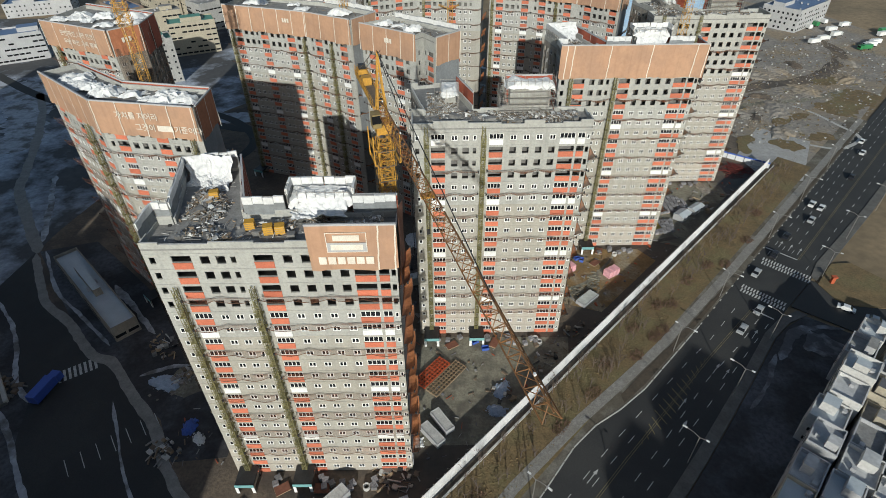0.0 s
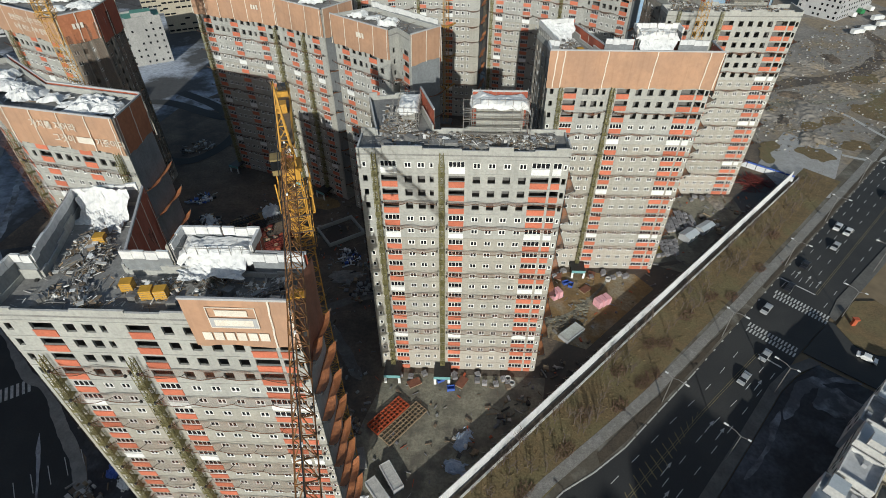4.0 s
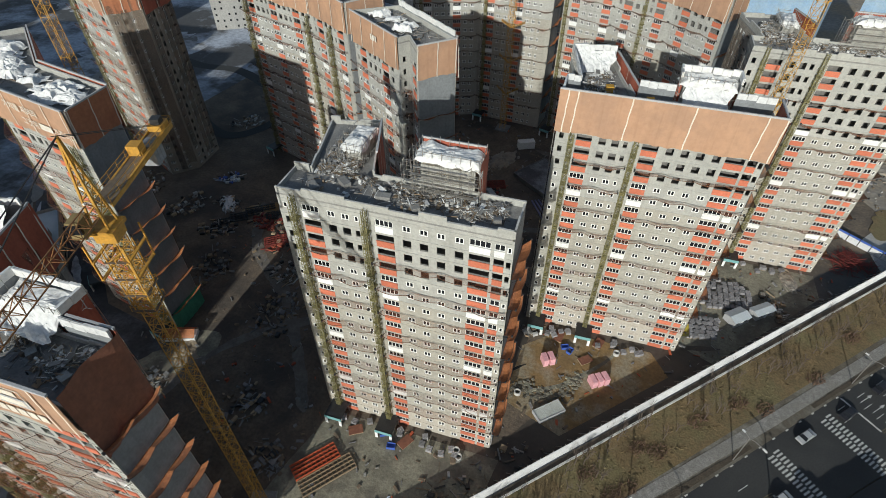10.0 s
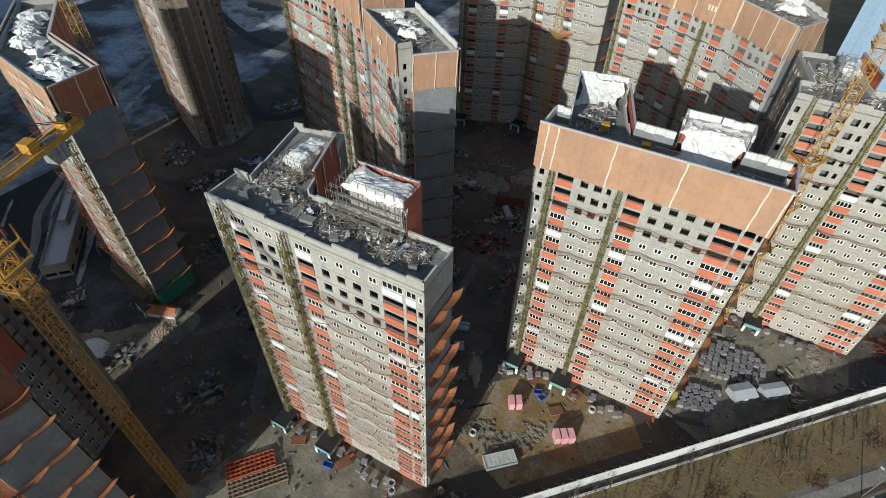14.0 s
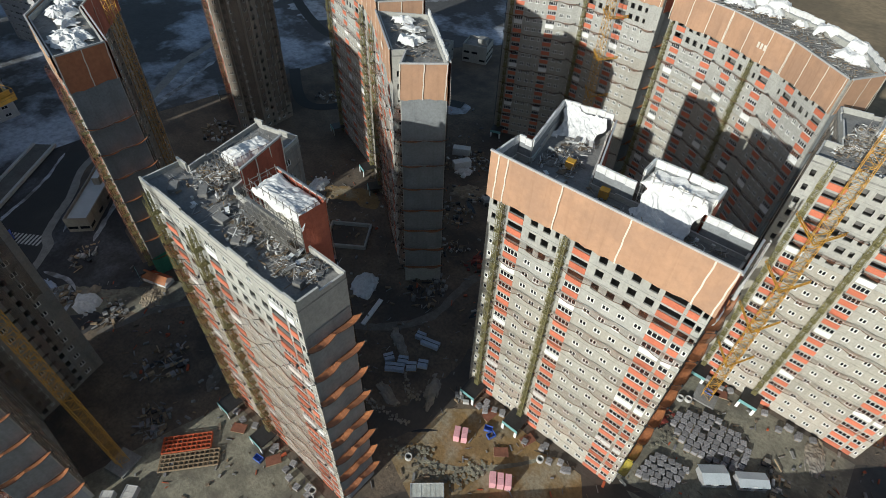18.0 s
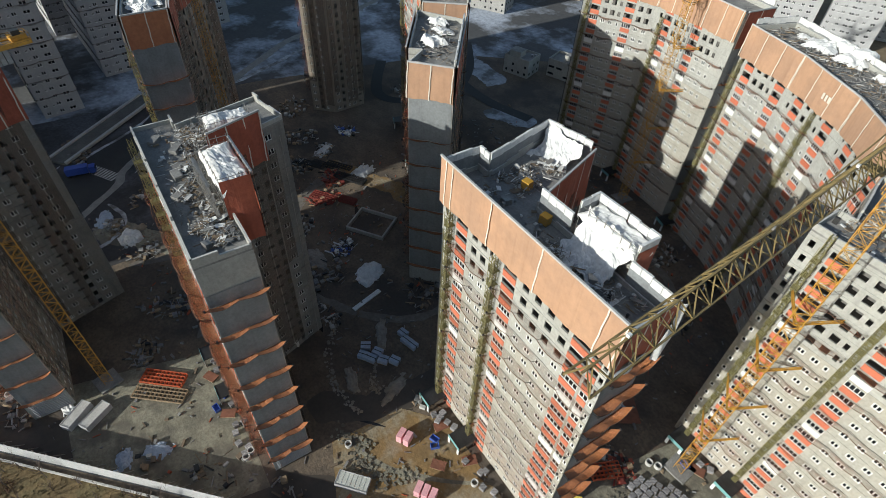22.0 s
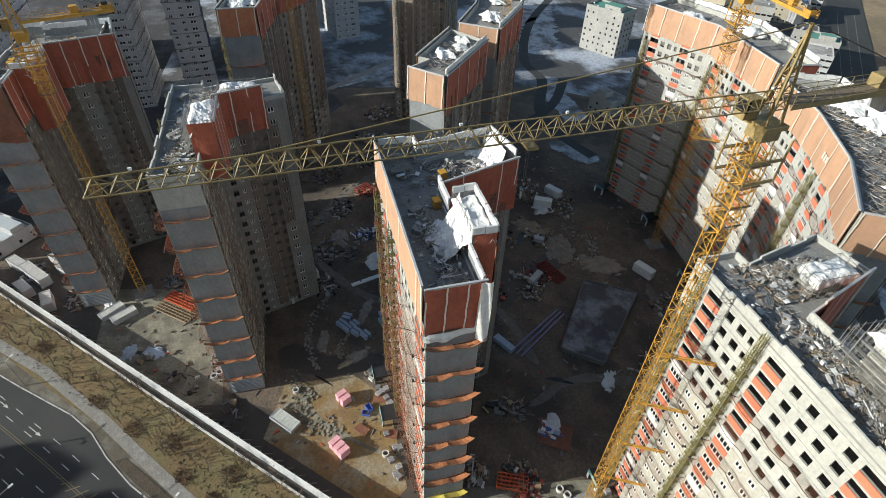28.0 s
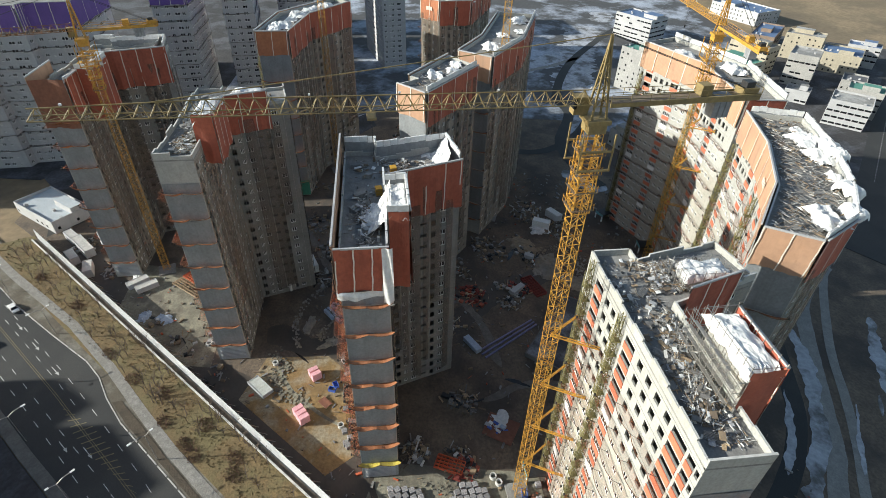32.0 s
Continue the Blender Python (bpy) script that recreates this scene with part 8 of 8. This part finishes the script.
for k, (x, y, rz, L) in enumerate(((11, 182.7, 128, 5.2), (32, 165.5, 28, 6.0), (-4.8, 190.3, 60, 3.0))):
    bm = MB()
    bm.box(-L / 2, -0.9, 0.15, L / 2, 0.9, 1.5, SHEETBLUE if k % 2 else GREYWALL)
    bm.box(-L / 2 + 0.2, -0.8, 0, L / 2 - 0.2, 0.8, 0.15, TIMBER)
    thing("wrapped_load", "long load under a pale sheet on dark dirt", "wrapped load", at=(x, y, 0.04), rz=rz, group="wrapped loads", data=bm)
rubble_bank("rubble_bank", [(2.8, 125.4), (10.7, 119.1), (20, 116.9), (28.2, 118.8)], 0.5, 150, 1, RUBBLE, "winding bank of pale broken stones round a mud track")
rubble_bank("rubble_bank", [(16.3, 130.3), (22, 125.4), (25, 124), (27, 128)], 0.5, 90, 2, RUBBLE, "low bank of pale broken stones")
rubble_bank("rubble_bank", [(-9.8, 201.6), (-2, 207), (6, 204), (7, 197), (0, 193), (-8, 196), (-9.8, 201.6)], 0.9, 260, 3, RUBBLE, "ring of broken stones round a hollow")
rubble_bank("rubble_bank", [(30.5, 113), (35, 116), (39, 114), (44, 116), (46, 122)], 1.0, 380, 4, PALEDIRT, "strewn pale stones along the clay's edge")
rubble_bank("rubble_bank", [(70, 150), (73, 158), (78, 166)], 0.9, 120, 5, PALEDIRT, "strewn pale stones between block pallets")
rubble_bank("rubble_bank", [(186, 297), (204, 297), (192, 286), (186, 297)], 4.0, 260, 6, RUBBLE, "spread of broken concrete over the open lot")
rubble_bank("rubble_bank", [(152, 244), (165, 250), (180, 256), (207, 270), (236, 296)], 5.0, 420, 7, RUBBLE, "spread of broken concrete over the open lot")
rubble_bank("rubble_bank", [(140, 222), (156, 232), (150, 242), (136, 226)], 3.5, 300, 8, RUBBLE, "spread of broken concrete over the open lot")
rubble_bank("rubble_bank", [(-66, 82), (-58, 88), (-50, 96)], 1.8, 160, 9, RUBBLE, "pale stones on the dirt patch")
PLAZA = mat("pale_frosted_paving", (0.46, 0.45, 0.44), (0.30, 0.29, 0.28), 0.5, 0.9, fine=2.5, c=(0.36, 0.35, 0.33), cscale=0.15)
for n_, p_ in enumerate(([(120.4, 194.7), (141.5, 220.8), (157.2, 206.3), (136.8, 174.4), (123.6, 172.2)],)):
    flat("plaza", p_, 0.11, PLAZA, "pale paved plaza beside the road", "pavement", 0.1)
for pts, w in (([(139, 206), (146, 204), (152, 200)], 8), ([(158, 208), (164, 210), (170, 212)], 8), ([(182, 234), (192, 242), (204, 250), (216, 260)], 15), ([(125, 196), (129, 205), (134, 213)], 6), ([(150, 224), (160, 230), (172, 234)], 5), ([(196, 270), (212, 280)], 9)):
    ribbon("grass_bed", pts, w, 0.2, GRASSM, "ragged bed of dry grass in the paving", "ground", 0.6)
ribbon("kerb_arc", [(169.4, 243.6), (174.9, 235.1), (177.9, 223.4), (180.7, 212.5), (177.2, 205.8), (165.3, 199.6), (155.4, 203.1)], 1.6, 0.14, KERBM, "curved pale kerb strip on the open lot", "kerb", 0.1)
ribbon("lot_track", [(150, 262), (169.2, 271.3), (190.1, 275.6), (213.9, 290.9), (237.4, 320.3), (238.6, 350)], 8, 0.09, DIRT, "brown wheel track over the open lot", "track", 0.3)
ribbon("lot_track", [(128, 230), (150, 246), (176, 250), (206, 262)], 4, 0.095, PALEDIRT, "pale wheel track over the open lot", "track", 0.4)
bank = thing("raised_walkway", "long low walkway with pale kerbs in the shade", "walkway", kind="structure")
bm = MB()
bm.prism([(-101.4, 78.4), (-131.7, 112.9), (-136.9, 108.3), (-106.6, 73.8)], 0, 0.9, DARKPAVE)
part("deck", bm, bank)
for a, b in (((-101.4, 78.4), (-131.7, 112.9)), ((-106.6, 73.8), (-136.9, 108.3))):
    bm = MB()
    bm.bar((*a, 1.0), (*b, 1.0), 0.9, KERBM)
    part("edge", bm, bank, "pale edge")
# parking lines and a bay on the shaded side road
for i in range(7):
    bm = MB()
    bm.box(-0.08, -2.4, 0, 0.08, 2.4, 0.02, LINE)
    thing("bay_line", "thin white parking line on the shaded asphalt", "road marking", at=(-79 + i * 2.4, 62 + i * 1.9, 0.06), rz=38, group="parking lines", kind="structure", data=bm)
for pts, w in (([(-125.6, 113.4), (-112.3, 99.2), (-104.1, 85.8), (-96.8, 78.6)], 1.1), ([(-102, 76.4), (-92.8, 66.1), (-84.2, 56.1), (-74, 44)], 1.2), ([(-77, 78.5), (-72, 70), (-66, 60), (-58, 50)], 0.8), ([(-74, 86), (-66, 89), (-58, 86), (-54, 78)], 1.3),
               ([(-126, 137), (-112, 118), (-99, 107), (-86, 96)], 0.9), ([(-96, 120), (-84, 108), (-76, 100)], 1.6), ([(-150, 186), (-138, 160), (-130, 142)], 2.0)):
    ribbon("snow_line", pts, w, 0.2, SNOWW, "thin line of old snow along a kerb", "snow", 0.7)
lot = MB()
for i in range(3000):
    x, y = lr.uniform(128, 262), lr.uniform(205, 352)
    if y - x < 34 or y - x > 130:
        continue
    w, h = lr.uniform(0.15, 0.9) * lr.uniform(0.4, 1), lr.uniform(0.1, 0.6)
    a = lr.uniform(0, 1.5)
    q = [(x + w * math.cos(a + c * 1.57), y + w * math.sin(a + c * 1.57)) for c in range(4)]
    lot.prism(q, 0, h, lr.choice((RUBBLE, PALECON, STONE, TRACKBROWN, GRASSM, PALEDIRT, DARKIN)))
thing("lot_rubble", "broken concrete, clods and weeds over the open lot", "rubble", kind="stuff", data=lot)
for x, y, rx, ry, h, k in ((200, 300, 8, 4, 1.6, 51), (186, 292, 7, 4, 1.4, 52), (160, 256, 6, 4, 1.0, 53), (215, 276, 8, 5, 1.4, 54), (146, 232, 5, 3, 0.9, 55), (232, 302, 9, 4, 1.5, 56)):
    heap(x, y, rx, ry, h, DIRT if k % 2 else RUBBLE, "rubble_mound", "low mound of rubble and earth on the open lot", "rubble mound", k)
